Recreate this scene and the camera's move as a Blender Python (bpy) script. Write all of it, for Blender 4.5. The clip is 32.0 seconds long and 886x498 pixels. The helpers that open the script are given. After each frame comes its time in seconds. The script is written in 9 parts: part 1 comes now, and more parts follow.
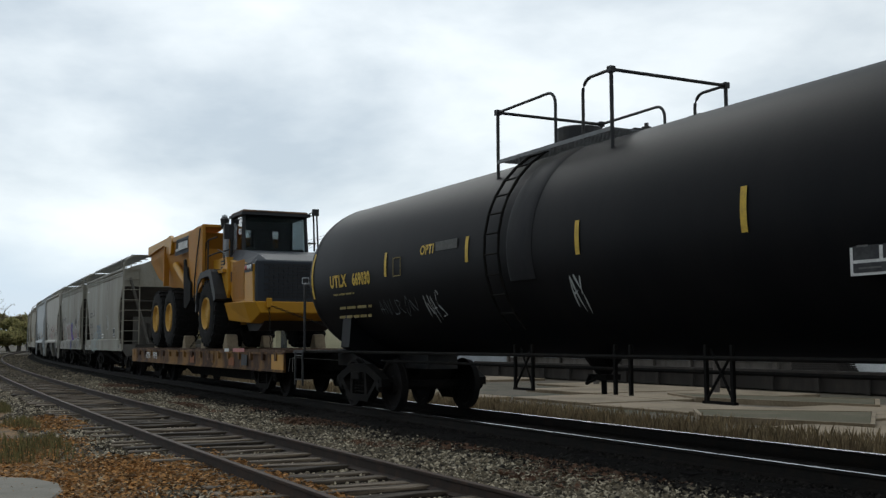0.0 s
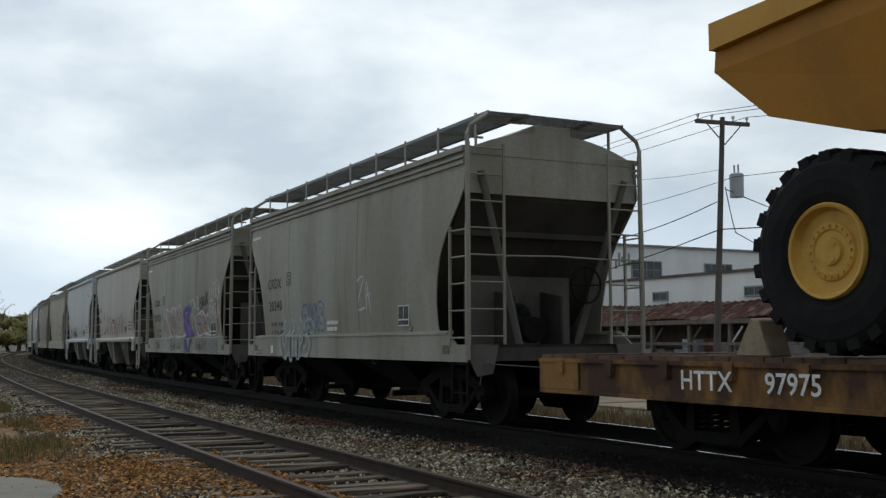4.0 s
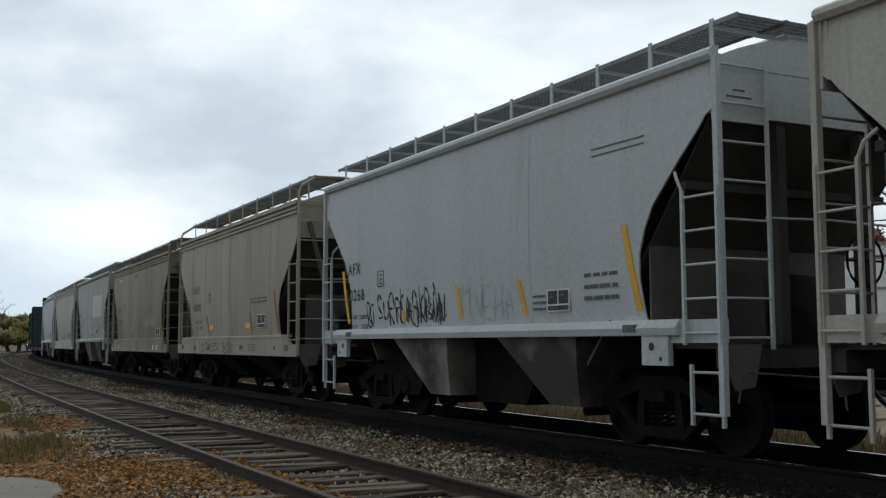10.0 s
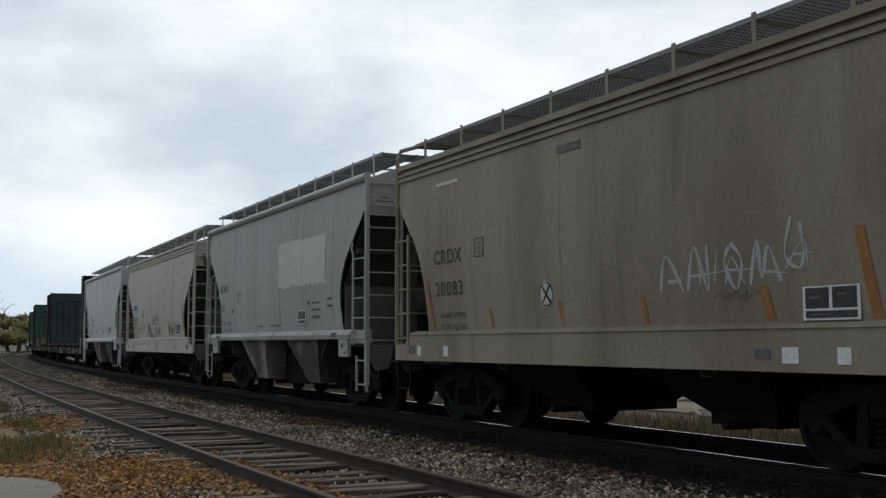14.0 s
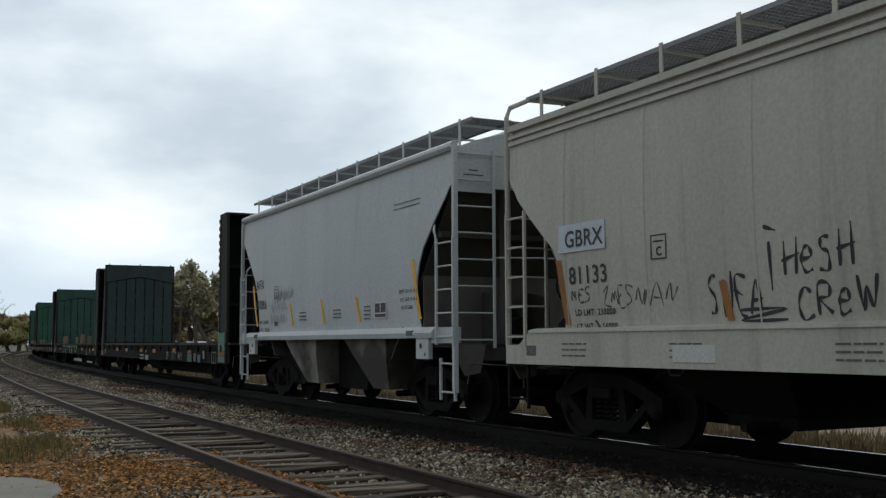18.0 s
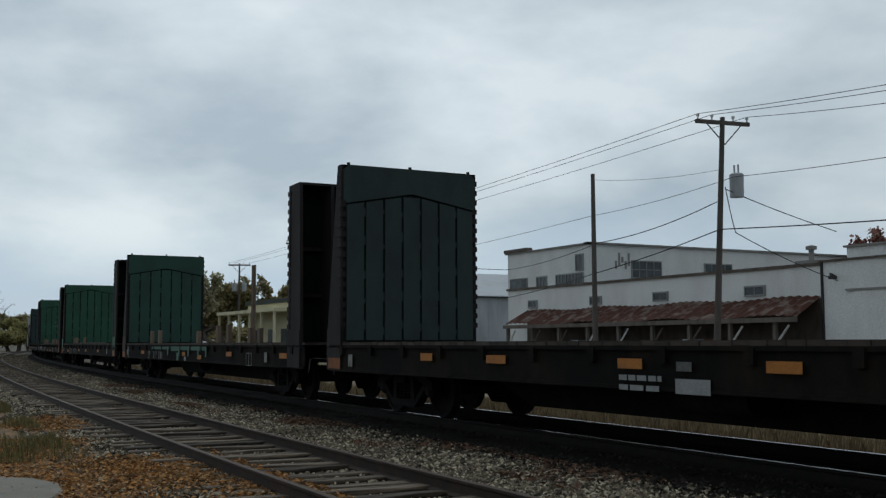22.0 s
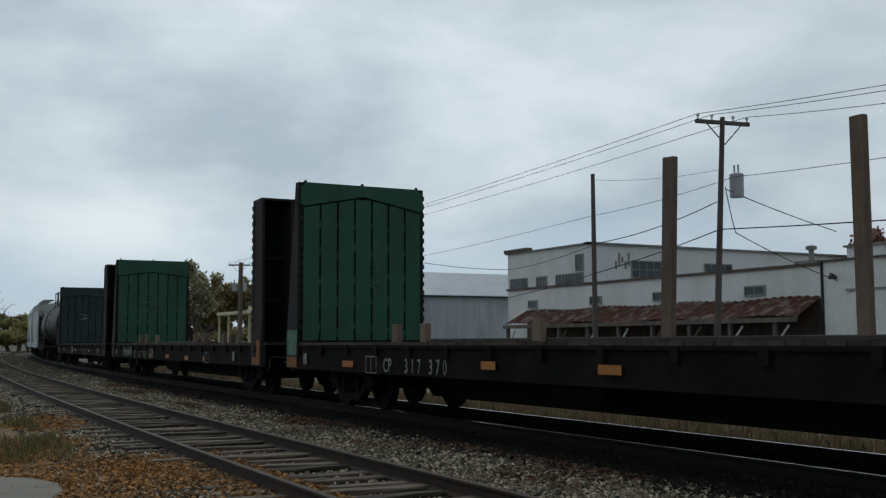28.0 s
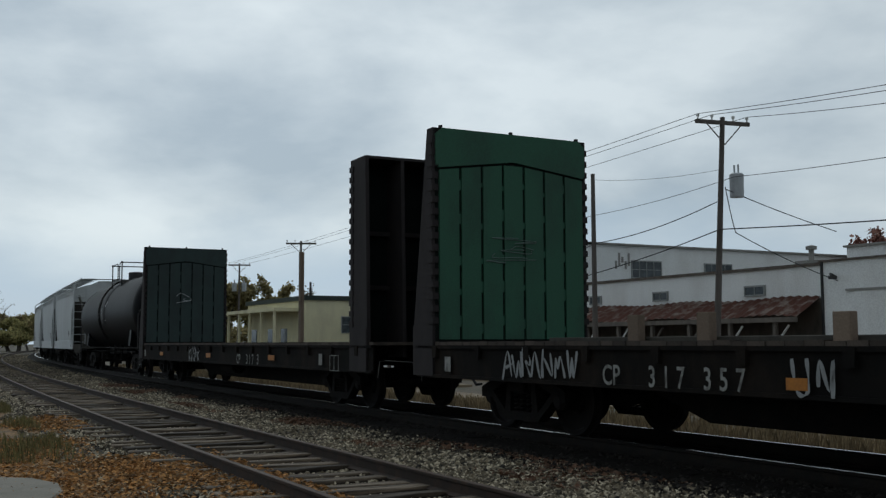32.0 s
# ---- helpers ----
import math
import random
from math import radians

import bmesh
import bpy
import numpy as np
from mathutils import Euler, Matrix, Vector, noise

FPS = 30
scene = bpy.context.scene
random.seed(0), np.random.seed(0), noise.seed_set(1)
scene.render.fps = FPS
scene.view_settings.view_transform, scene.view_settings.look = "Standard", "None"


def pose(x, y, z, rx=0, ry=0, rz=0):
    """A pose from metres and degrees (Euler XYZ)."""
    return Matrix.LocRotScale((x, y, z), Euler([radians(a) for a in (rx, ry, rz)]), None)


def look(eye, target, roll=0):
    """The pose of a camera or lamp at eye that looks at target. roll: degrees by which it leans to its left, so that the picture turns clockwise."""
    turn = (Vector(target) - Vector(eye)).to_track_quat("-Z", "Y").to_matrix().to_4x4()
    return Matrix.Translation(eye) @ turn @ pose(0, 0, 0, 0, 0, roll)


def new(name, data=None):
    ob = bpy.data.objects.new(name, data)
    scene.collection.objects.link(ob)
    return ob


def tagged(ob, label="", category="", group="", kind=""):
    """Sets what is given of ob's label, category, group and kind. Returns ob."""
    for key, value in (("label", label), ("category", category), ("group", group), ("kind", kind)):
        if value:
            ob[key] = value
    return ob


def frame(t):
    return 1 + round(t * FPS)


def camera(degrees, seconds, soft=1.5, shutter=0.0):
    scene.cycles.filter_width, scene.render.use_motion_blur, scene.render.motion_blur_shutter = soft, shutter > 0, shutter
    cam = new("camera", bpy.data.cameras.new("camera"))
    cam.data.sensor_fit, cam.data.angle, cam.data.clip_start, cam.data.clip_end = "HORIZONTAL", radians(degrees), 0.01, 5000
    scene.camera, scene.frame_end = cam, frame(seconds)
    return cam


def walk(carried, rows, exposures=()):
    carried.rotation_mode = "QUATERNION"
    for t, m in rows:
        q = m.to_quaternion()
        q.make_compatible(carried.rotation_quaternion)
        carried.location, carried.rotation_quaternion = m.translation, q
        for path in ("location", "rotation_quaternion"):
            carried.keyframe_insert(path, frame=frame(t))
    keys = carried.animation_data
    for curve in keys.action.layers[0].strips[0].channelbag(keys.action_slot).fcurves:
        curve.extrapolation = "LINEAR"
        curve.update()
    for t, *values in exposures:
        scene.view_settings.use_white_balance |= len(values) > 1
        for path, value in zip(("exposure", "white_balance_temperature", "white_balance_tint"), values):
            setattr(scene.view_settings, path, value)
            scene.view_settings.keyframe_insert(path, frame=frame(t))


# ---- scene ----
EYE = Vector((0.0, 0.0, 1.2403))
YAW, PITCH, ROLL = radians(61.3335), radians(5.0821), -0.2383
AIM = Vector((-math.sin(YAW) * math.cos(PITCH), math.cos(YAW) * math.cos(PITCH), math.sin(PITCH)))
cam = camera(45.94, 32.0, soft=1.35)
walk(cam, [(0, look(EYE, EYE + AIM, ROLL)), (32, look(EYE, EYE + AIM, ROLL))],
     exposures=[(0, -0.02, 6350, 6.5), (20.4, -0.02, 6350, 6.5), (21.5, -0.45, 6150, 4), (32, -0.45, 6150, 4)])

# ---- sky and sun: an overcast autumn day ----
SUN_EL, SUN_AZ = radians(38), radians(284)
world = bpy.data.worlds.new("overcast_sky")
scene.world = world
world.use_nodes = True
wt = world.node_tree
wt.nodes.clear()


def wnode(kind, **values):
    n = wt.nodes.new(kind)
    for k, v in values.items():
        n.inputs[k].default_value = v
    return n


w_co = wt.nodes.new("ShaderNodeTexCoord")
w_map = wt.nodes.new("ShaderNodeMapping")
w_map.inputs["Scale"].default_value = (1.0, 1.0, 2.4)
w_map.inputs["Location"].default_value = (0.35, 0.1, 0.2)
wt.links.new(w_co.outputs["Generated"], w_map.inputs["Vector"])
w_big = wnode("ShaderNodeTexNoise", Scale=2.9, Detail=8.0, Roughness=0.52, Distortion=0.12)
wt.links.new(w_map.outputs["Vector"], w_big.inputs["Vector"])
w_ramp = wt.nodes.new("ShaderNodeValToRGB")
w_ramp.color_ramp.elements[0].position, w_ramp.color_ramp.elements[0].color = 0.35, (0.37, 0.42, 0.475, 1)
w_ramp.color_ramp.elements[1].position, w_ramp.color_ramp.elements[1].color = 0.62, (0.70, 0.725, 0.745, 1)
wt.links.new(w_big.outputs["Fac"], w_ramp.inputs["Fac"])
w_sky = wt.nodes.new("ShaderNodeTexSky")
w_sky.sky_type, w_sky.sun_disc = "NISHITA", False
w_sky.sun_elevation, w_sky.sun_rotation = SUN_EL, SUN_AZ
w_dim = wt.nodes.new("ShaderNodeVectorMath")
w_dim.operation = "SCALE"
w_dim.inputs["Scale"].default_value = 0.1
wt.links.new(w_sky.outputs["Color"], w_dim.inputs[0])
w_mix = wt.nodes.new("ShaderNodeMix")
w_mix.data_type = "RGBA"
w_mix.inputs["Factor"].default_value = 0.93
# low clouds round the horizon are thicker and bluer
w_sep = wt.nodes.new("ShaderNodeSeparateXYZ")
wt.links.new(w_co.outputs["Generated"], w_sep.inputs["Vector"])
w_sum = wt.nodes.new("ShaderNodeMath")
w_sum.operation, w_sum.inputs[2].default_value = "MULTIPLY_ADD", -0.06
w_sum.inputs[1].default_value = 0.16
wt.links.new(w_big.outputs["Fac"], w_sum.inputs[0])
w_add = wt.nodes.new("ShaderNodeMath")
w_add.operation = "ADD"
wt.links.new(w_sep.outputs["Z"], w_add.inputs[0])
wt.links.new(w_sum.outputs["Value"], w_add.inputs[1])
w_hor = wnode("ShaderNodeMapRange", **{"From Min": 0.07, "From Max": 0.145, "To Min": 0.0, "To Max": 1.0})
wt.links.new(w_add.outputs["Value"], w_hor.inputs["Value"])
w_low = wt.nodes.new("ShaderNodeMix")
w_low.data_type = "RGBA"
w_low.inputs["A"].default_value = (0.42, 0.50, 0.60, 1)
wt.links.new(w_hor.outputs["Result"], w_low.inputs["Factor"])
wt.links.new(w_ramp.outputs["Color"], w_low.inputs["B"])
wt.links.new(w_dim.outputs["Vector"], w_mix.inputs["A"])
wt.links.new(w_low.outputs["Result"], w_mix.inputs["B"])
# the sun stands behind the clouds beyond the train, so that side of the sky is brighter
w_dir = wt.nodes.new("ShaderNodeVectorMath")
w_dir.operation = "DOT_PRODUCT"
w_dir.inputs[1].default_value = (math.sin(SUN_AZ) * math.cos(0.25), math.cos(SUN_AZ) * math.cos(0.25), math.sin(0.25))
wt.links.new(w_co.outputs["Generated"], w_dir.inputs[0])
w_lift = wnode("ShaderNodeMapRange", **{"From Min": -1.0, "From Max": 1.0, "To Min": 0.0, "To Max": 1.0})
wt.links.new(w_dir.outputs["Value"], w_lift.inputs["Value"])
w_pow = wt.nodes.new("ShaderNodeMath")
w_pow.operation = "POWER"
w_pow.inputs[1].default_value = 3.0
wt.links.new(w_lift.outputs["Result"], w_pow.inputs[0])
w_gain = wnode("ShaderNodeMapRange", **{"From Min": 0.0, "From Max": 1.0, "To Min": 0.80, "To Max": 1.47})
wt.links.new(w_pow.outputs["Value"], w_gain.inputs["Value"])
w_bg = wnode("ShaderNodeBackground")
wt.links.new(w_gain.outputs["Result"], w_bg.inputs["Strength"])
w_out = wt.nodes.new("ShaderNodeOutputWorld")
wt.links.new(w_mix.outputs["Result"], w_bg.inputs["Color"])
wt.links.new(w_bg.outputs["Background"], w_out.inputs["Surface"])
sun = new("sun", bpy.data.lights.new("sun", "SUN"))
sun.data.energy, sun.data.angle, sun.data.color = 0.5, radians(30), (1.0, 0.97, 0.92)
sun.matrix_world = look((0, 0, 60), Vector((0, 0, 60)) - Vector((math.sin(SUN_AZ) * math.cos(SUN_EL), math.cos(SUN_AZ) * math.cos(SUN_EL), math.sin(SUN_EL))))


# ---- materials ----
def mat(name, color, rough=0.7, metal=0.0, dirt=None, amount=0.35, scale=3.0, streak=0.0, grain=40.0, bump=0.15, shade=0.12, spec=0.4,
        soft=(0.45, 0.65), per_piece=0.0, squash=None):
    """Base colour varied at two scales, with dirt patches or vertical streaks of the colour dirt, and a fine bump."""
    m = bpy.data.materials.new(name)
    m.use_nodes = True
    t = m.node_tree
    b = t.nodes["Principled BSDF"]
    b.inputs["Roughness"].default_value, b.inputs["Metallic"].default_value = rough, metal
    b.inputs["Specular IOR Level"].default_value = spec
    co = t.nodes.new("ShaderNodeTexCoord")
    fine = t.nodes.new("ShaderNodeTexNoise")
    fine.inputs["Scale"].default_value, fine.inputs["Detail"].default_value = grain, 4.0
    t.links.new(co.outputs["Object"], fine.inputs["Vector"])
    big = t.nodes.new("ShaderNodeTexNoise")
    big.inputs["Scale"].default_value, big.inputs["Detail"].default_value = scale, 6.0
    big.inputs["Roughness"].default_value = 0.6
    mp = t.nodes.new("ShaderNodeMapping")
    mp.inputs["Scale"].default_value = squash or (1, 1, 1 - 0.93 * streak)
    t.links.new(co.outputs["Object"], mp.inputs["Vector"])
    t.links.new(mp.outputs["Vector"], big.inputs["Vector"])
    ramp = t.nodes.new("ShaderNodeMapRange")
    ramp.inputs["From Min"].default_value, ramp.inputs["From Max"].default_value = soft
    ramp.inputs["To Min"].default_value, ramp.inputs["To Max"].default_value = 0.0, amount
    t.links.new(big.outputs["Fac"], ramp.inputs["Value"])
    mix = t.nodes.new("ShaderNodeMix")
    mix.data_type = "RGBA"
    mix.inputs["A"].default_value = (*color, 1)
    mix.inputs["B"].default_value = (*(dirt or [c * 0.55 for c in color]), 1)
    t.links.new(ramp.outputs["Result"], mix.inputs["Factor"])
    hsv = t.nodes.new("ShaderNodeHueSaturation")
    val = t.nodes.new("ShaderNodeMapRange")
    val.inputs["From Min"].default_value, val.inputs["From Max"].default_value = 0.3, 0.7
    val.inputs["To Min"].default_value, val.inputs["To Max"].default_value = 1 - shade, 1 + shade
    t.links.new(fine.outputs["Fac"], val.inputs["Value"])
    last = val.outputs["Result"]
    if per_piece:
        info = t.nodes.new("ShaderNodeObjectInfo" if per_piece > 0 else "ShaderNodeNewGeometry")
        pick = t.nodes.new("ShaderNodeMapRange")
        pick.inputs["To Min"].default_value, pick.inputs["To Max"].default_value = 1 - abs(per_piece), 1 + abs(per_piece)
        t.links.new(info.outputs["Random" if per_piece > 0 else "Random Per Island"], pick.inputs["Value"])
        mul = t.nodes.new("ShaderNodeMath")
        mul.operation = "MULTIPLY"
        t.links.new(last, mul.inputs[0])
        t.links.new(pick.outputs["Result"], mul.inputs[1])
        last = mul.outputs["Value"]
    t.links.new(last, hsv.inputs["Value"])
    t.links.new(mix.outputs["Result"], hsv.inputs["Color"])
    t.links.new(hsv.outputs["Color"], b.inputs["Base Color"])
    if bump:
        bp = t.nodes.new("ShaderNodeBump")
        bp.inputs["Strength"].default_value, bp.inputs["Distance"].default_value = bump, 0.01
        t.links.new(fine.outputs["Fac"], bp.inputs["Height"])
        t.links.new(bp.outputs["Normal"], b.inputs["Normal"])
    return m


def glass(name, color=(0.75, 0.82, 0.85), rough=0.03):
    m = bpy.data.materials.new(name)
    m.use_nodes = True
    b = m.node_tree.nodes["Principled BSDF"]
    b.inputs["Base Color"].default_value, b.inputs["Roughness"].default_value = (*color, 1), rough
    b.inputs["Transmission Weight"].default_value, b.inputs["IOR"].default_value = 1.0, 1.18
    return m


RUST = (0.06, 0.032, 0.02)
M = {
    "steel": mat("rail_steel", (0.028, 0.019, 0.014), 0.8, 0.1, RUST, 0.7, 6, bump=0.2),
    "rail_top": mat("worn_rail_head", (0.55, 0.55, 0.56), 0.25, 1.0, (0.3, 0.28, 0.26), 0.3, 4, bump=0.0),
    "rail_rust": mat("rusty_rail_head", (0.056, 0.036, 0.026), 0.7, 0.1, RUST, 0.7, 5, bump=0.1, spec=0.2),
    # near-black steel for trucks, sills and gear under the cars
    "truck": mat("near_black_cast_steel", (0.008, 0.0075, 0.007), 0.9, 0.0, (0.019, 0.015, 0.012), 0.6, 5, bump=0.3, spec=0.15),
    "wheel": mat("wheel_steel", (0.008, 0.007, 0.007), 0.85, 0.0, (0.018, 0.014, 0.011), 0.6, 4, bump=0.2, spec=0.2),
    "black": mat("black_steel", (0.022, 0.022, 0.024), 0.55, 0.1, (0.06, 0.052, 0.045), 0.6, 3),
    "grating": mat("galvanised_grating", (0.22, 0.225, 0.23), 0.6, 0.3, (0.13, 0.125, 0.12), 0.5, 5, bump=0),
    "tank": mat("black_tank_paint", (0.0052, 0.0056, 0.0072), 0.5, 0.0, (0.012, 0.0115, 0.012), 0.5, 0.9, streak=0.7, bump=0.06, spec=0.09),
    "shield": mat("dull_black_shield", (0.011, 0.0115, 0.014), 0.6, 0, (0.03, 0.029, 0.03), 0.7, 1.6, streak=0.8, bump=0.05, spec=0.18),
    "yellow_mark": mat("yellow_marking", (0.62, 0.42, 0.05), 0.6, 0, (0.4, 0.25, 0.05), 0.5, 8),
    "white_mark": mat("white_marking", (0.72, 0.72, 0.70), 0.6, 0, (0.4, 0.4, 0.38), 0.4, 8),
    "black_mark": mat("black_lettering", (0.025, 0.025, 0.027), 0.6, 0, (0.08, 0.08, 0.08), 0.4, 12),
    "dim_mark": mat("faded_lettering", (0.10, 0.10, 0.095), 0.7, 0, (0.19, 0.185, 0.17), 0.5, 12),
    "orange_mark": mat("orange_reflector", (0.42, 0.16, 0.02), 0.6, 0, (0.28, 0.10, 0.03), 0.5, 7),
    "yellow_refl": mat("yellow_reflector", (0.78, 0.42, 0.02), 0.5, 0, (0.6, 0.3, 0.05), 0.4, 7),
    "tie": mat("weathered_tie", (0.150, 0.116, 0.082), 0.92, 0, (0.022, 0.017, 0.013), 0.95, 16, grain=60, bump=0.7, per_piece=0.6, squash=(1, 0.07, 1), soft=(0.44, 0.6)),
    # stone colour holds oil stains and the shade beside the train
    "oily_shaded_stone": mat("oily_shaded_stone", (0.022, 0.0195, 0.017), 0.9, 0, (0.012, 0.010, 0.009), 0.8, 1.3, grain=25, per_piece=-0.8, bump=0.3, spec=0.15),
    "dark_rail": mat("dark_rail_steel", (0.010, 0.009, 0.008), 0.8, 0, (0.02, 0.014, 0.010), 0.6, 5, bump=0.2, spec=0.15),
    # main-line ties coloured near-black for the shade under the train
    "tie_dark": mat("shaded_tie", (0.010, 0.0085, 0.008), 0.95, 0, (0.006, 0.005, 0.005), 0.8, 5, spec=0.08, bump=0.5, per_piece=0.3),
    "stone": mat("ballast_stone", (0.128, 0.104, 0.068), 0.85, 0, (0.046, 0.036, 0.022), 0.75, 1.3, grain=25, per_piece=-0.95, bump=0.3),
    "pale_stone": mat("pale_ballast_stone", (0.46, 0.395, 0.285), 0.85, 0, (0.21, 0.175, 0.12), 0.6, 1.3, grain=25, per_piece=-0.45, bump=0.3),
    # dark bed: the shade in the gaps between stones is in its colour
    "bed": mat("ballast_bed", (0.036, 0.028, 0.020), 0.95, 0, (0.018, 0.014, 0.010), 0.8, 1.1, grain=16, bump=1.0, shade=0.8),
    # oil stains and the shade under the train, both in one colour
    "oily_shaded_bed": mat("oily_shaded_ballast", (0.0085, 0.0072, 0.006), 0.98, 0, (0.006, 0.0055, 0.005), 0.8, 2, spec=0.08, grain=34, bump=1.0, shade=0.5),
    "ground": mat("dry_ground", (0.105, 0.085, 0.06), 0.95, 0, (0.055, 0.055, 0.03), 0.9, 0.35, grain=9, bump=0.6, shade=0.4),
    "litter": mat("leaf_litter_ground", (0.25, 0.145, 0.062), 0.95, 0, (0.12, 0.10, 0.07), 0.9, 2.2, grain=28, bump=1.0, shade=0.5),
    "concrete": mat("weathered_concrete", (0.27, 0.21, 0.14), 0.9, 0, (0.15, 0.115, 0.07), 0.8, 0.5, grain=14, bump=0.3, shade=0.15),
    "asphalt": mat("grey_slab", (0.235, 0.215, 0.178), 0.9, 0, (0.15, 0.135, 0.11), 0.6, 1.5, grain=45, bump=0.4),
}


# ---- mesh helpers ----
def bm_box(bm, x0, x1, y0, y1, z0, z1, m=None):
    v = [bm.verts.new((x, y, z)) for x in (x0, x1) for y in (y0, y1) for z in (z0, z1)]
    if m is not None:
        for q in v:
            q.co = m @ q.co
    for f in ((0, 1, 3, 2), (4, 6, 7, 5), (0, 4, 5, 1), (2, 3, 7, 6), (0, 2, 6, 4), (1, 5, 7, 3)):
        bm.faces.new([v[i] for i in f])
    return v


def bm_prism(bm, pts, axis, a, b):
    """A flat outline pushed from a to b along an axis: 'x': pts are (y, z); 'y': (x, z); 'z': (x, y)."""
    put = {"x": lambda p, c: (c, p[0], p[1]), "y": lambda p, c: (p[0], c, p[1]), "z": lambda p, c: (p[0], p[1], c)}[axis]
    u, w = [bm.verts.new(put(p, a)) for p in pts], [bm.verts.new(put(p, b)) for p in pts]
    n = len(pts)
    bm.faces.new(u[::-1])
    bm.faces.new(w)
    for i in range(n):
        bm.faces.new((u[i], u[(i + 1) % n], w[(i + 1) % n], w[i]))


def bm_tube(bm, pts, r, n=8, r2=None):
    """A round bar along a line of points, tapering to r2."""
    pts = [Vector(p) for p in pts]
    rings = []
    for i, p in enumerate(pts):
        d = (pts[min(i + 1, len(pts) - 1)] - pts[max(i - 1, 0)]).normalized()
        u = d.cross(Vector((0, 0, 1)) if abs(d.z) < 0.9 else Vector((1, 0, 0))).normalized()
        w = d.cross(u)
        q = r if r2 is None else r + (r2 - r) * i / (len(pts) - 1)
        rings.append([bm.verts.new(p + q * (math.cos(2 * math.pi * k / n) * u + math.sin(2 * math.pi * k / n) * w)) for k in range(n)])
    for a, b in zip(rings, rings[1:]):
        for k in range(n):
            bm.faces.new((a[k], a[(k + 1) % n], b[(k + 1) % n], b[k]))
    bm.faces.new(rings[0][::-1])
    bm.faces.new(rings[-1])


def bm_lathe(bm, prof, n=24, axis="y", at=(0, 0, 0), half=None):
    """A turned form: prof is (along the axis, radius)."""
    rings = []
    at = Vector(at)
    for a, r in prof:
        ring = []
        for k in range(n):
            c, s = r * math.cos(2 * math.pi * k / n), r * math.sin(2 * math.pi * k / n)
            ring.append(bm.verts.new(at + Vector({"x": (a, c, s), "y": (c, a, s), "z": (c, s, a)}[axis])))
        rings.append(ring)
    for a, b in zip(rings, rings[1:]):
        for k in range(n):
            bm.faces.new((a[k], a[(k + 1) % n], b[(k + 1) % n], b[k]))
    bm.faces.new(rings[0])
    bm.faces.new(rings[-1][::-1])


def mesh_of(bm, name, material, smooth=False, bevel=0.0):
    if bevel:
        bmesh.ops.bevel(bm, geom=list(bm.edges), offset=bevel, segments=1, affect="EDGES", clamp_overlap=True)
    bmesh.ops.recalc_face_normals(bm, faces=bm.faces)
    me = bpy.data.meshes.new(name)
    bm.to_mesh(me)
    bm.free()
    me.materials.append(material)
    if smooth:
        me.polygons.foreach_set("use_smooth", [True] * len(me.polygons))
        me.set_sharp_from_angle(angle=radians(38))
    return me


def part(name, bm, material, parent, label="", smooth=False, at=None, bevel=0.0):
    """Links a bmesh (or a finished mesh) as one mesh object under a thing or a part."""
    me = mesh_of(bm, name, material, smooth, bevel) if isinstance(bm, bmesh.types.BMesh) else bm
    ob = new(name, me)
    ob.parent = parent
    if at is not None:
        ob.matrix_basis = at
    if label:
        ob["label"] = label
    return ob


def flat_mesh(name, verts, faces, material):
    me = bpy.data.meshes.new(name)
    me.from_pydata([tuple(v) for v in verts], [], [tuple(f) for f in faces])
    me.materials.append(material)
    return me


def thing(name, label, category, group="", at=None):
    ob = new(name)
    ob.empty_display_size = 0.3
    if at is not None:
        ob.matrix_basis = at
    return tagged(ob, label, category, group)


def box_mesh(name, size, material, bevel=0.0, base=True):
    bm = bmesh.new()
    x, y, z = size
    bm_box(bm, -x / 2, x / 2, -y / 2, y / 2, 0 if base else -z / 2, z if base else z / 2)
    return mesh_of(bm, name, material, bevel=bevel)


# ---- the line of the track: distance s along it, curving away behind ----
D_MAIN, D_SIDE, S_BEND = 8.8233, 4.1365, 12.19
_d = np.arange(0, 520, 0.5)
_th = 0.00080786 * _d + 1.3236e-6 * (np.minimum(_d, 150) ** 2 / 2 + 150 * np.maximum(_d - 150, 0))
_cx = np.concatenate([[0], np.cumsum((np.cos(_th[1:]) + np.cos(_th[:-1])) / 4)])
_cy = np.concatenate([[0], np.cumsum((np.sin(_th[1:]) + np.sin(_th[:-1])) / 4)])


def line_at(s, off=0.0):
    """Place and turn (radians) of the main line at s, off metres to its far side."""
    d = max(S_BEND - s, 0.0)
    th = float(np.interp(d, _d, _th))
    x = s if s >= S_BEND else S_BEND - float(np.interp(d, _d, _cx))
    y = D_MAIN + float(np.interp(d, _d, _cy))
    return x + off * math.sin(th), y + off * math.cos(th), th


def line_y(x):
    """The main line's y at x."""
    return D_MAIN + float(np.interp(S_BEND - x, _cx, _cy)) if x < S_BEND else D_MAIN


def gone(t):
    """How far the train has run at t seconds."""
    u = (t - 16) / 16
    return 16 * (6.97652 * u + 0.07639 * u ** 2 + 0.05323 * u ** 3)


def car_pose(c, half, t, dx=0.0, dz=0.0):
    """Pose of a car whose middle is at c on the train and whose trucks stand half to each side."""
    s = c + gone(t)
    (ax, ay, _), (bx, by, _) = line_at(s + half), line_at(s - half)
    turn = math.atan2(ay - by, ax - bx)
    m = Matrix.Translation(((ax + bx) / 2, (ay + by) / 2, 0)) @ Matrix.Rotation(turn, 4, "Z")
    return m @ Matrix.Translation((dx, 0, dz))
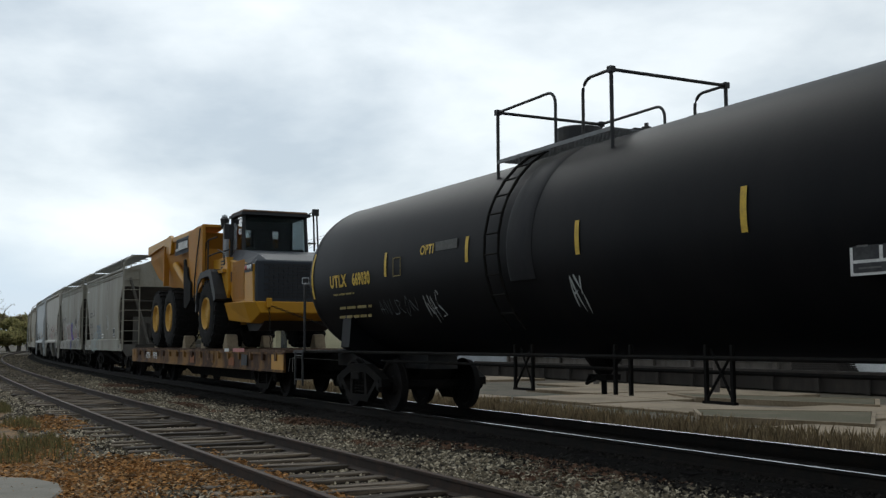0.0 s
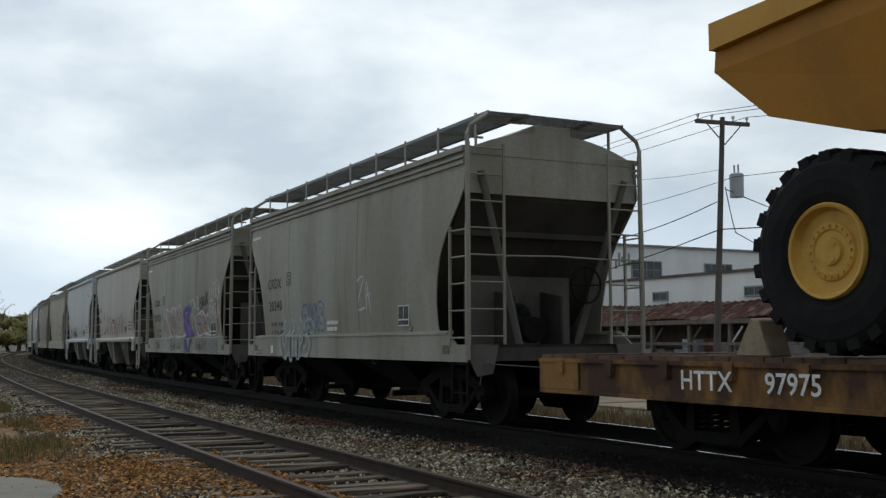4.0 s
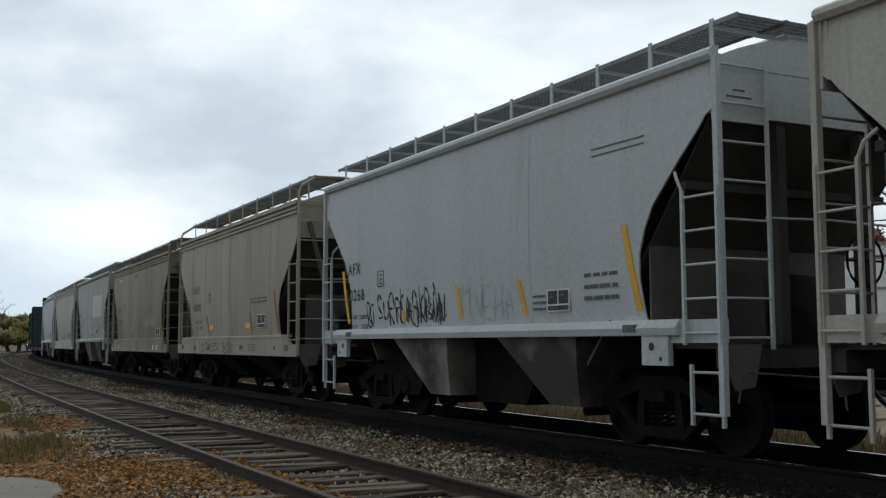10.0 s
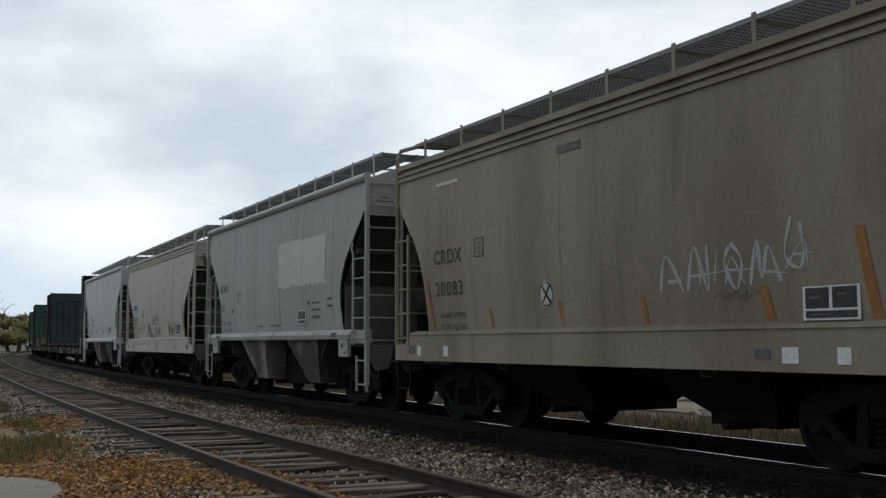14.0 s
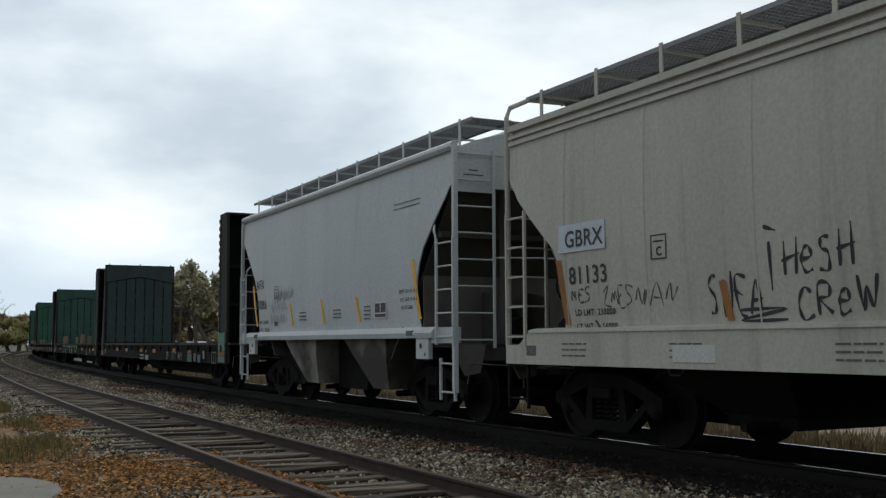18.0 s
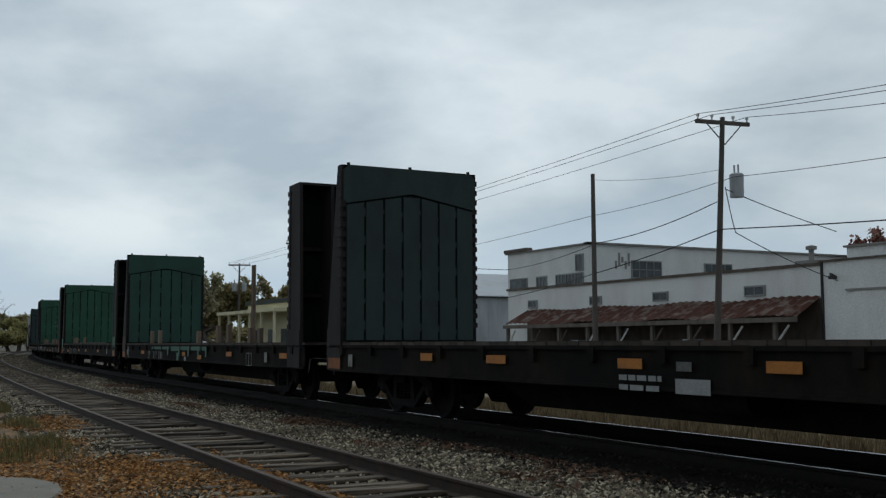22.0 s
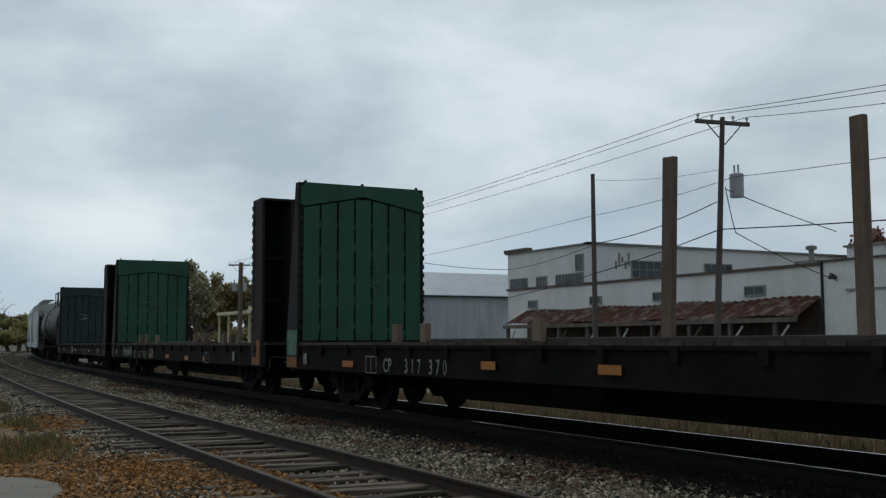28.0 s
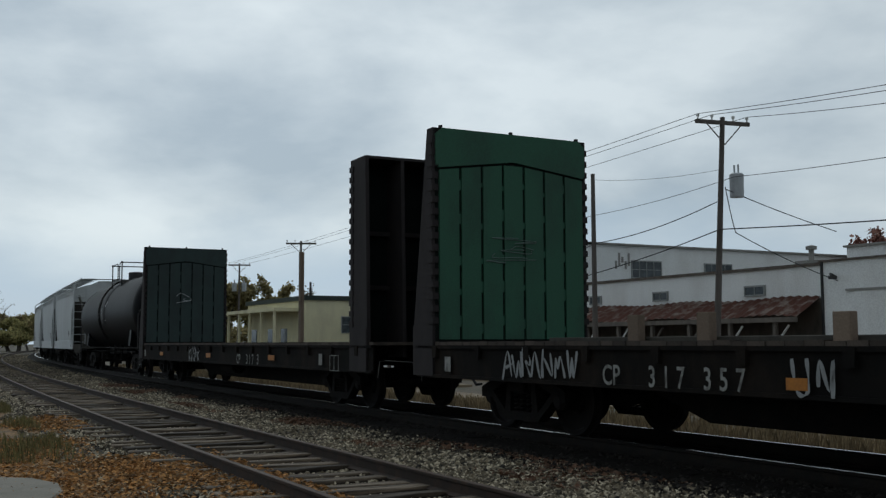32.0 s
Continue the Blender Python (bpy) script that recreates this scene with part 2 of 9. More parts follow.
# ---- ground, tracks ----
def lat_z(l):
    """Height of the ground at l metres from the main line (negative: the near side)."""
    return float(np.interp(l, (-60, -9, -7.4, -6.4, -5.9, -3.4, -2.9, -1.9, -1.0, 1.9, 3.0, 4.5, 9, 60), (-0.36, -0.36, -0.36, -0.33, -0.27, -0.27, -0.30, -0.27, -0.25, -0.25, -0.5, -0.62, -0.72, -0.75)))


xs = np.concatenate([-np.geomspace(3000, 60, 24), np.arange(-56, 30, 2.0), np.geomspace(30, 1500, 14)])
ls = np.concatenate([-np.geomspace(1500, 9, 16), np.arange(-8.5, 10, 0.5), np.geomspace(10, 3000, 26)])
gv = [(x, line_y(x) + l, lat_z(l) - 0.03) for x in xs for l in ls]
nl = len(ls)
gf = [(i * nl + j, (i + 1) * nl + j, (i + 1) * nl + j + 1, i * nl + j + 1) for i in range(len(xs) - 1) for j in range(nl - 1)]
ground = tagged(new("ground", flat_mesh("ground", gv, gf, M["ground"])), "dry autumn ground with sparse grass", "ground", kind="structure")


def strip(name, prof, s0, s1, step, material):
    """A cross-section (offset, height) laid along the line, top side only unless closed."""
    ss = np.arange(s0, s1 + 0.01, step)
    v, f, n = [], [], len(prof)
    for s in ss:
        for o, z in prof:
            x, y, _ = line_at(s, o)
            v.append((x, y, z))
    for i in range(len(ss) - 1):
        for j in range(n - 1):
            f.append((i * n + j, (i + 1) * n + j, (i + 1) * n + j + 1, i * n + j + 1))
    return flat_mesh(name, v, f, material)


SO = D_SIDE - D_MAIN   # offset of the siding from the main line
bed = strip("ballast_bed", [(o, lat_z(o) + (0.015 if o < -6.05 or o > -3.35 else -0.045)) for o in (-6.55, -6.2, -5.95, -5.0, -4.2, -3.4, -2.9, -2.4, -1.9, -1.3)], -330, 26, 2.0, M["bed"])
tagged(new("ballast_bed", bed), "grey crushed stone ballast between the two tracks", "ballast", kind="structure")
oily = strip("main_line_bed", [(o, z) for o, z in ((-1.7, -0.262), (-1.45, -0.20), (-1.25, -0.168), (-0.7, -0.165), (0, -0.165), (1.4, -0.168), (2.0, -0.25), (2.8, -0.45))], -330, 26, 2.0, M["oily_shaded_bed"])
tagged(new("main_line_bed", oily), "oil-stained ballast under the main line, darkened for shade under the train", "ballast", kind="structure")
litter = strip("leaf_litter_ground", [(o, lat_z(o) + 0.01) for o in (-9.5, -8.5, -7.4, -6.9, -6.4)], -60, 20, 1.0, M["litter"])
tagged(new("leaf_litter_ground", litter), "ground covered with brown fallen leaves", "ground", kind="structure")


def rail_mesh(name, off, z, s0, s1, material, head):
    prof = [(-0.07, -0.17), (-0.07, -0.155), (-0.012, -0.13), (-0.012, -0.045), (-0.036, -0.03), (-0.036, -0.004), (-0.03, 0.0),
            (0.03, 0.0), (0.036, -0.004), (0.036, -0.03), (0.012, -0.045), (0.012, -0.13), (0.07, -0.155), (0.07, -0.17)]
    me = strip(name, [(off + o, z + h) for o, h in prof], s0, s1, 1.5, material)
    me.materials.append(head)
    n = len(prof) - 1
    for i, p in enumerate(me.polygons):
        if i % n in (5, 6, 7):
            p.material_index = 1
    return me


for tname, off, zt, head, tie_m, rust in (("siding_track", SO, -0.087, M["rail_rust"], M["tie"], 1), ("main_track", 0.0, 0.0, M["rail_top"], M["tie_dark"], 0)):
    track = tagged(new(tname), ("disused siding with rusty rails on weathered wooden ties" if rust else "main line track with shiny worn rails on dark ties"), "railway track", kind="structure")
    for side in (-0.755, 0.755):
        part("rail", rail_mesh("rail", off + side, zt, -330, 26, M["steel"] if rust else M["dark_rail"], head), None, track)
    rng = random.Random(5)
    kinds = []
    for k in range(5):
        bm = bmesh.new()
        bm_box(bm, -0.115, 0.115, -1.28, 1.28, -0.2, 0)
        bmesh.ops.subdivide_edges(bm, edges=[e for e in bm.edges if e.calc_length() > 1], cuts=5)
        for v in bm.verts:
            v.co += Vector((rng.uniform(-0.018, 0.018), rng.uniform(-0.03, 0.03), rng.uniform(-0.012, 0.006)))
        kinds.append(mesh_of(bm, "tie", tie_m, bevel=0.008))
    s = -4.0
    n = 0
    while n < 150:
        s -= 0.52 + rng.uniform(-0.09, 0.09) * rust + rng.uniform(-0.03, 0.03)
        x, y, th = line_at(s, off + rng.uniform(-0.06, 0.06))
        part("tie", kinds[n % 5], None, track, at=Matrix.Translation((x, y, zt - (0.128 if rust else 0.162) + rng.uniform(-0.022, 0.012) * (1 if rust else 0.5))) @ Matrix.Rotation(-th + rng.uniform(-0.06, 0.06), 4, "Z"))
        n += 1


# ---- loose stones, leaves and grass ----
def scatter(name, count, spots, size, material, seed, shape="stone", label="", category=""):
    """Many small pieces in one mesh. spots(rng) gives x, y, z or None."""
    rng = np.random.RandomState(seed)
    if shape == "stone":
        base = np.array([(1, 0, 0), (-1, 0, 0), (0, 1, 0), (0, -1, 0), (0, 0, 1), (0, 0, -1)], float)
        tri = [(0, 2, 4), (2, 1, 4), (1, 3, 4), (3, 0, 4), (2, 0, 5), (1, 2, 5), (3, 1, 5), (0, 3, 5)]
    else:
        base = np.array([(-1, 0, 0), (0, -0.55, 0.25), (1, 0, 0.1), (0, 0.55, 0.3)], float)
        tri = [(0, 1, 2), (0, 2, 3)]
    V, F, k = [], [], 0
    nb = len(base)
    for _ in range(count):
        p = spots(rng)
        if p is None:
            continue
        r = size * (0.55 + rng.rand() * 0.95)
        if shape == "stone":
            v = base * (1 + 0.45 * (rng.rand(6, 1) - 0.5)) * r * np.array([1, 0.85, 0.7]) + (rng.rand(6, 3) - 0.5) * 0.5 * r
            tilt = rng.rand() * 0.9
        else:
            v = base * r
            tilt = rng.rand() * 1.0
        a = rng.rand() * 6.283
        c, s_ = math.cos(a), math.sin(a)
        R = np.array([(c, -s_, 0), (s_, c, 0), (0, 0, 1)]) @ np.array([(1, 0, 0), (0, math.cos(tilt), -math.sin(tilt)), (0, math.sin(tilt), math.cos(tilt))])
        V.append(v @ R.T + np.array(p))
        F += [(q[0] + k, q[1] + k, q[2] + k) for q in tri]
        k += nb
    ob = new(name, flat_mesh(name, np.concatenate(V), F, material))
    return tagged(ob, label, category, kind="stuff")


def stone_spot(l0, l1, sfar, sink=0.3, size=0.04, patch=None, dz=0.0):
    def spot(rng):
        s = -5.5 - (sfar - 5.5) * rng.rand() ** 1.7
        l = l0 + (l1 - l0) * rng.rand()
        x, y, _ = line_at(s, l)
        if patch and noise.noise((x * 0.5, y * 0.9, 3)) > patch:
            return None
        return x, y, lat_z(l) + dz + 0.012 + size * (0.3 - sink * rng.rand())
    return spot


def oily_spot(rng):
    s, u = -5.5 - 38 * rng.rand() ** 1.7, rng.rand() ** 1.5
    l = -0.85 - 1.25 * u
    x, y, _ = line_at(s, l)
    return x, y, lat_z(l) + 0.015 + 0.07 * (1 - u) * rng.uniform(0.8, 1.0)


def far_spot(rng):
    s, l = -44 - 110 * rng.rand() ** 1.4, -6.6 + 5.2 * rng.rand()
    x, y, _ = line_at(s, l)
    return x, y, lat_z(l) + 0.01


scatter("ballast_stones", 44000, stone_spot(-3.9, -1.05, 50), 0.034, M["stone"], 1, label="loose grey crushed stone between the tracks", category="gravel")
scatter("pale_stones", 15000, stone_spot(-3.95, -1.55, 52, 0.1, patch=0.35), 0.030, M["pale_stone"], 19, label="pale broken stones among the ballast", category="gravel")
scatter("pale_stones", 5500, stone_spot(-6.8, -5.3, 46, 0.1, patch=0.3), 0.029, M["pale_stone"], 20, label="pale broken stones on the siding's shoulder", category="gravel")
scatter("far_ballast_stones", 16000, far_spot, 0.065, M["stone"], 21, label="coarse grey ballast along the far bend", category="gravel")
scatter("oily_stones", 14000, oily_spot, 0.034, M["oily_shaded_stone"], 9, label="oil-stained stones beside the main line, darkened for shade under the train", category="gravel")
scatter("ballast_stones", 15000, stone_spot(-5.45, -3.95, 42, 0.9, 0.03, dz=-0.03), 0.026, M["stone"], 2, label="grey stones between the ties of the siding", category="gravel")
scatter("pale_stones", 4500, stone_spot(-5.4, -3.95, 42, 0.6, 0.03, dz=-0.012), 0.022, M["pale_stone"], 22, label="pale stones strewn between and over the ties", category="gravel")
scatter("ballast_stones", 12000, stone_spot(-6.9, -5.5, 44, 0.4, patch=0.25), 0.034, M["stone"], 3, label="loose grey stones on the siding's near shoulder", category="gravel")
M["leaf_orange"] = mat("fallen_leaf_orange", (0.40, 0.205, 0.070), 0.9, 0, (0.24, 0.125, 0.048), 0.8, 5, per_piece=-0.75, bump=0)
M["leaf_pale"] = mat("fallen_leaf_pale", (0.42, 0.30, 0.17), 0.9, 0, (0.26, 0.17, 0.09), 0.8, 5, per_piece=-0.5, bump=0)
M["leaf_brown"] = mat("dead_weed_brown", (0.15, 0.082, 0.050), 0.95, 0, (0.09, 0.052, 0.034), 0.8, 5, per_piece=-0.5, bump=0)
M["grass"] = mat("grass_blade", (0.155, 0.145, 0.055), 0.9, 0, (0.24, 0.18, 0.085), 0.9, 3, per_piece=-0.5, bump=0)
M["straw"] = mat("dry_grass_blade", (0.27, 0.205, 0.115), 0.9, 0, (0.14, 0.095, 0.05), 0.9, 1.5, per_piece=-0.5, bump=0)


def leaf_spot(l0, l1, s0, s1, cut):
    def spot(rng):
        s, l = s0 + (s1 - s0) * rng.rand(), l0 + (l1 - l0) * rng.rand()
        x, y, _ = line_at(s, l)
        if noise.noise((x * 0.35, y * 0.7, 8)) + rng.rand() * 0.5 - 0.25 < cut:
            return None
        return x, y, lat_z(l) + 0.03 + 0.02 * rng.rand()
    return spot


scatter("fallen_leaves", 30000, leaf_spot(-8.8, -5.7, -8, -24, -0.10), 0.029, M["leaf_orange"], 4, "leaf", "orange-brown fallen leaves beside the siding", "leaves")
scatter("fallen_leaves", 9000, leaf_spot(-6.6, -4.9, -6, -15, 0.0), 0.027, M["leaf_orange"], 14, "leaf", "brown fallen leaves blown against the siding's rail", "leaves")
scatter("fallen_leaves", 4500, leaf_spot(-8.8, -5.6, -8, -21, -0.05), 0.026, M["leaf_pale"], 15, "leaf", "pale dry fallen leaves among the brown ones", "leaves")
scatter("dead_weeds", 26000, leaf_spot(-2.75, -1.55, -8, -40, 0.27), 0.036, M["leaf_brown"], 5, "leaf", "reddish-brown dead weeds on the ballast", "weeds")


def blades(name, count, spot, h, material, seed, label, category, width=0.008):
    rng = np.random.RandomState(seed)
    V, F, k = [], [], 0
    for _ in range(count):
        p = spot(rng)
        if p is None:
            continue
        a, lean, hh = rng.rand() * 6.283, (rng.rand() - 0.2) * 0.5, h * (0.5 + 0.8 * rng.rand())
        c, s_ = math.cos(a), math.sin(a)
        x, y, z = p
        w = width * (0.6 + rng.rand())
        V += [(x - w * c, y - w * s_, z - 0.02), (x + w * c, y + w * s_, z - 0.02), (x + w * 0.6 * c + lean * hh * 0.35 * s_, y + w * 0.6 * s_ - lean * hh * 0.35 * c, z + hh * 0.6),
              (x + lean * hh * s_, y - lean * hh * c, z + hh)]
        F += [(k, k + 1, k + 2), (k, k + 2, k + 3)]
        k += 4
    return tagged(new(name, flat_mesh(name, V, F, material)), label, category, kind="stuff")


blades("dry_grass_strip", 42000, leaf_spot(2.6, 6.6, -3, -75, -0.45), 0.30, M["straw"], 6, "tall dry straw-coloured grass beyond the main line", "grass", 0.009)
blades("grass_tufts", 26000, leaf_spot(-8.6, -6.5, -14.5, -46, -0.02), 0.14, M["grass"], 7, "green and yellow grass tufts near the siding", "grass")

slab_pts = [(-10.6, 0.6), (-11.2, 1.66), (-11.66, 1.84), (-12.34, 1.9), (-12.95, 1.71), (-13.26, 1.39), (-13.9, 0.4), (-14.2, -3), (-10, -3)]
bm = bmesh.new()
bm_prism(bm, slab_pts, "z", -0.42, -0.295)
tagged(new("concrete_pad", mesh_of(bm, "concrete_pad", M["asphalt"], bevel=0.02)), "grey concrete pad among fallen leaves", "pavement", kind="structure")

# ---- the lot behind the main line ----
lot = tagged(new("paved_lot"), "pale weathered concrete slabs of an empty lot", "pavement", kind="structure")
rng = random.Random(11)
for i in range(14):
    for j in range(4):
        x0, y0 = -8 - i * 4.6, 15.6 + j * 3.4
        if rng.random() < 0.3:
            continue
        yy = y0 + line_y(x0) - D_MAIN
        bm = bmesh.new()
        bm_box(bm, x0 - 4.5, x0 - 0.04, yy, yy + 3.3, -0.85, -0.66 + rng.uniform(-0.02, 0.03))
        part("slab", mesh_of(bm, "slab", M["concrete"], bevel=0.02), None, lot)
M["verge"] = mat("worn_grass_verge", (0.085, 0.075, 0.040), 0.95, 0, (0.13, 0.105, 0.065), 0.8, 0.8, grain=12, bump=0.7)
for name, label, pts in (("grass_island", "worn grass island with a concrete kerb in the lot", [(-21.8, 19.6), (-18.5, 22.8), (-15.7, 19.3), (-19.8, 18.0)]),
                         ("dirt_island", "bare brown planting strip across the lot", [(-29.0, 24.9), (-22.4, 27.8), (-20.3, 25.2), (-26.2, 23.7)])):
    isle = tagged(new(name), label, "verge", kind="structure")
    cx, cy = sum(p[0] for p in pts) / 4, sum(p[1] for p in pts) / 4
    bm = bmesh.new()
    bm_prism(bm, [(cx + (x - cx) * 0.95, cy + (y - cy) * 0.95) for x, y in pts], "z", -0.80, -0.60)
    part("verge_top", bm, M["verge"], isle)
    for a, b in zip(pts, pts[1:] + pts[:1]):
        bm = bmesh.new()
        q = [(cx + (x - cx) * k, cy + (y - cy) * k) for (x, y), k in ((a, 0.955), (a, 1.0), (b, 1.0), (b, 0.955))]
        bm_prism(bm, q, "z", -0.80, -0.585)
        part("kerb", bm, M["concrete"], isle)

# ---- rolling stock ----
# grimy paint with the shade under the hopper ends put into its colour
M["end_shade_grime"] = mat("grimy_shaded_end_paint", (0.060, 0.055, 0.048), 0.85, 0, (0.03, 0.026, 0.022), 0.8, 1.2, streak=0.5)
# end plates and braces, darker than the car paint
M["end_web"] = mat("dull_end_plate", (0.125, 0.118, 0.104), 0.85, 0, (0.05, 0.045, 0.037), 0.8, 1.0, streak=0.5)
# near-black backing sheet: the recess shade of the slots as a colour
M["slot"] = mat("slot_shade", (0.012, 0.016, 0.015), 0.9, spec=0.1)
MOVERS = []      # (thing, middle on the train, half truck spacing, dx, dz)
WHEELS = []      # wheelsets that turn
CACHE = {}


def cached(key, make):
    if key not in CACHE:
        CACHE[key] = make()
    return CACHE[key]


def sideframe_mesh():
    bm = bmesh.new()
    y0, y1 = -0.08, 0.08
    bm_prism(bm, [(-1.08, 0.58), (-0.78, 0.70), (-0.34, 0.84), (0.34, 0.84), (0.78, 0.70), (1.08, 0.58), (1.08, 0.44), (0.98, 0.44), (0.94, 0.56), (0.76, 0.54), (0.36, 0.68), (-0.36, 0.68), (-0.76, 0.54), (-0.94, 0.56), (-0.98, 0.44), (-1.08, 0.44)], "y", y0, y1)
    for k in (-1, 1):
        bm_prism(bm, [(k * 0.94, 0.56), (k * 0.76, 0.54), (k * 0.42, 0.27), (k * 0.42, 0.15)], "y", y0, y1)
        bm_prism(bm, [(k * 0.36, 0.68), (k * 0.26, 0.68), (k * 0.28, 0.27), (k * 0.42, 0.27)], "y", y0, y1)
    bm_prism(bm, [(-0.42, 0.15), (0.42, 0.15), (0.42, 0.27), (0.28, 0.27), (-0.28, 0.27), (-0.42, 0.27)], "y", y0, y1)
    bmesh.ops.remove_doubles(bm, verts=bm.verts, dist=0.001)
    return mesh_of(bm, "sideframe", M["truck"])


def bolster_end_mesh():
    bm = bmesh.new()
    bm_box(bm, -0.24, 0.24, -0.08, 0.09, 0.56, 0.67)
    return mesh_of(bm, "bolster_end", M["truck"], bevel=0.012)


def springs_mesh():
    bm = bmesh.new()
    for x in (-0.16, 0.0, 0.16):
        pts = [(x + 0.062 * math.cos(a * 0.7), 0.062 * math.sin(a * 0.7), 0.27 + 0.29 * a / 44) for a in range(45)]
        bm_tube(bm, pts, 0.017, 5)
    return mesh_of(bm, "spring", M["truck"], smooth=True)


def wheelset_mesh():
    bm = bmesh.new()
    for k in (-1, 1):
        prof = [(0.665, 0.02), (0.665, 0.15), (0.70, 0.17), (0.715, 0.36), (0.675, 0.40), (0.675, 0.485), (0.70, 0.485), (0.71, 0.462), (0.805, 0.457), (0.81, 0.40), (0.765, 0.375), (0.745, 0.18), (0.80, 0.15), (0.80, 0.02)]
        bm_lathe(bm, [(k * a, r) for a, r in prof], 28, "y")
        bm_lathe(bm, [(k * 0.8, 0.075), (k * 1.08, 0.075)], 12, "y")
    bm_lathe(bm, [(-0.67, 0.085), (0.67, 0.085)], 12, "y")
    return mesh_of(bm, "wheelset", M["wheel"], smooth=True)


def cap_mesh():
    bm = bmesh.new()
    bm_lathe(bm, [(-0.09, 0.13), (0.03, 0.13), (0.05, 0.10), (0.07, 0.10), (0.07, 0.03)], 14, "y")
    return mesh_of(bm, "bearing", M["truck"], smooth=True)


def bogie(parent, x, top=0.72):
    """A freight truck under a car, with two wheelsets, sideframes, springs and bearings."""
    bm = bmesh.new()
    bm_prism(bm, [(-1.15, 0.55), (-0.7, 0.40), (0.7, 0.40), (1.15, 0.55), (1.15, 0.68), (0.4, top), (-0.4, top), (-1.15, 0.68)], "x", -0.19, 0.19)
    tr = part("truck", cached(("bolster", top), lambda: mesh_of(bm, "truck", M["truck"], bevel=0.015)), None, parent, "near-black cast steel two-axle truck", at=Matrix.Translation((x, 0, 0)))
    for y in (-1.0, 1.0):
        flip = Matrix.Translation((0, y, 0)) @ Matrix.Rotation(0 if y < 0 else math.pi, 4, "Z")
        part("sideframe", cached("sideframe", sideframe_mesh), None, tr, at=flip)
        part("bolster_end", cached("bolster_end", bolster_end_mesh), None, tr, at=flip)
        part("spring", cached("springs", springs_mesh), None, tr, at=flip)
        for k in (-0.89, 0.89):
            part("bearing", cached("cap", cap_mesh), None, tr, at=Matrix.Translation((k, y, 0.457)) @ Matrix.Rotation(0 if y > 0 else math.pi, 4, "Z"))
    for k in (-0.89, 0.89):
        WHEELS.append(part("wheelset", cached("wheelset", wheelset_mesh), None, tr, at=Matrix.Translation((k, 0, 0.457))))
    return tr


def coupler_mesh():
    bm = bmesh.new()
    bm_box(bm, -0.5, 0.35, -0.09, 0.09, 0.78, 0.96)
    bm_prism(bm, [(0.3, -0.16), (0.62, -0.14), (0.66, 0.02), (0.5, 0.05), (0.48, 0.17), (0.3, 0.17)], "z", 0.74, 1.0)
    return mesh_of(bm, "coupler", M["truck"], bevel=0.015)


def end_gear(parent, xe):
    """Couplers, cut levers and air hoses at both ends."""
    for k in (-1, 1):
        m = Matrix.Translation((k * xe, 0, 0)) @ Matrix.Rotation(0 if k > 0 else math.pi, 4, "Z")
        part("coupler", cached("coupler", coupler_mesh), None, parent, at=m)
        bm = bmesh.new()
        bm_tube(bm, [(k * (xe + 0.1), 0.35, 0.82), (k * (xe + 0.25), 0.36, 0.62), (k * (xe + 0.42), 0.37, 0.48), (k * (xe + 0.62), 0.36, 0.50)], 0.025, 6)
        part("air_hose", bm, M["black"], parent, smooth=True)
        bm = bmesh.new()
        bm_tube(bm, [(k * (xe - 0.02), -1.35, 0.62), (k * (xe + 0.03), -1.33, 0.90), (k * (xe + 0.08), -1.25, 0.92), (k * (xe + 0.2), -0.1, 0.84)], 0.010, 6)
        part("cut_lever", bm, M["dim_mark"], parent, smooth=True)


def text_mesh(text, size, material, spacing=1.0, stretch=1.0, bold=0.0):
    """Lettering lying in x and z, its lower left corner at the origin, facing the near side."""
    cu = bpy.data.curves.new("lettering", "FONT")
    cu.body, cu.size, cu.space_character, cu.offset, cu.resolution_u = text, size * 1.4, spacing, bold, 3
    ob = bpy.data.objects.new("lettering", cu)
    me = bpy.data.meshes.new_from_object(ob)
    bpy.data.objects.remove(ob)
    bpy.data.curves.remove(cu)
    me.transform(Matrix(((stretch, 0, 0, 0), (0, 0, -1, 0), (0, 1, 0, 0), (0, 0, 0, 1))))
    me.materials.clear()
    me.materials.append(material)
    return me


def letter(parent, text, x, z, y, size, material, spacing=1.05, stretch=1.0, bold=0.004):
    """Stencilled lettering on the near side of a car; y: a depth, or the side's surface as a function of the height."""
    me = text_mesh(text, size, material, spacing, stretch, bold)
    if callable(y):
        for v in me.vertices:
            v.co.y = y(z + v.co.z) - 0.004
        y = 0.0
    return part("lettering", me, None, parent, at=Matrix.Translation((x, y, z)))


def plate(parent, name, x0, x1, z0, z1, y, material, thick=0.006, label=""):
    bm = bmesh.new()
    bm_box(bm, x0, x1, y - thick, y, z0, z1)
    return part(name, bm, material, parent, label)


def bars(parent, x, z, y, w, rows, h, gap, material, seed=1):
    """Writing too small to read: short bars in rows."""
    rng = random.Random(seed)
    for r in range(rows):
        u = x
        while u < x + w - 0.01:
            step = rng.uniform(0.18, 0.4) * w
            plate(parent, "small_lettering", u, min(u + step * 0.82, x + w), z - r * (h + gap), z - r * (h + gap) + h, y, material, 0.005)
            u += step


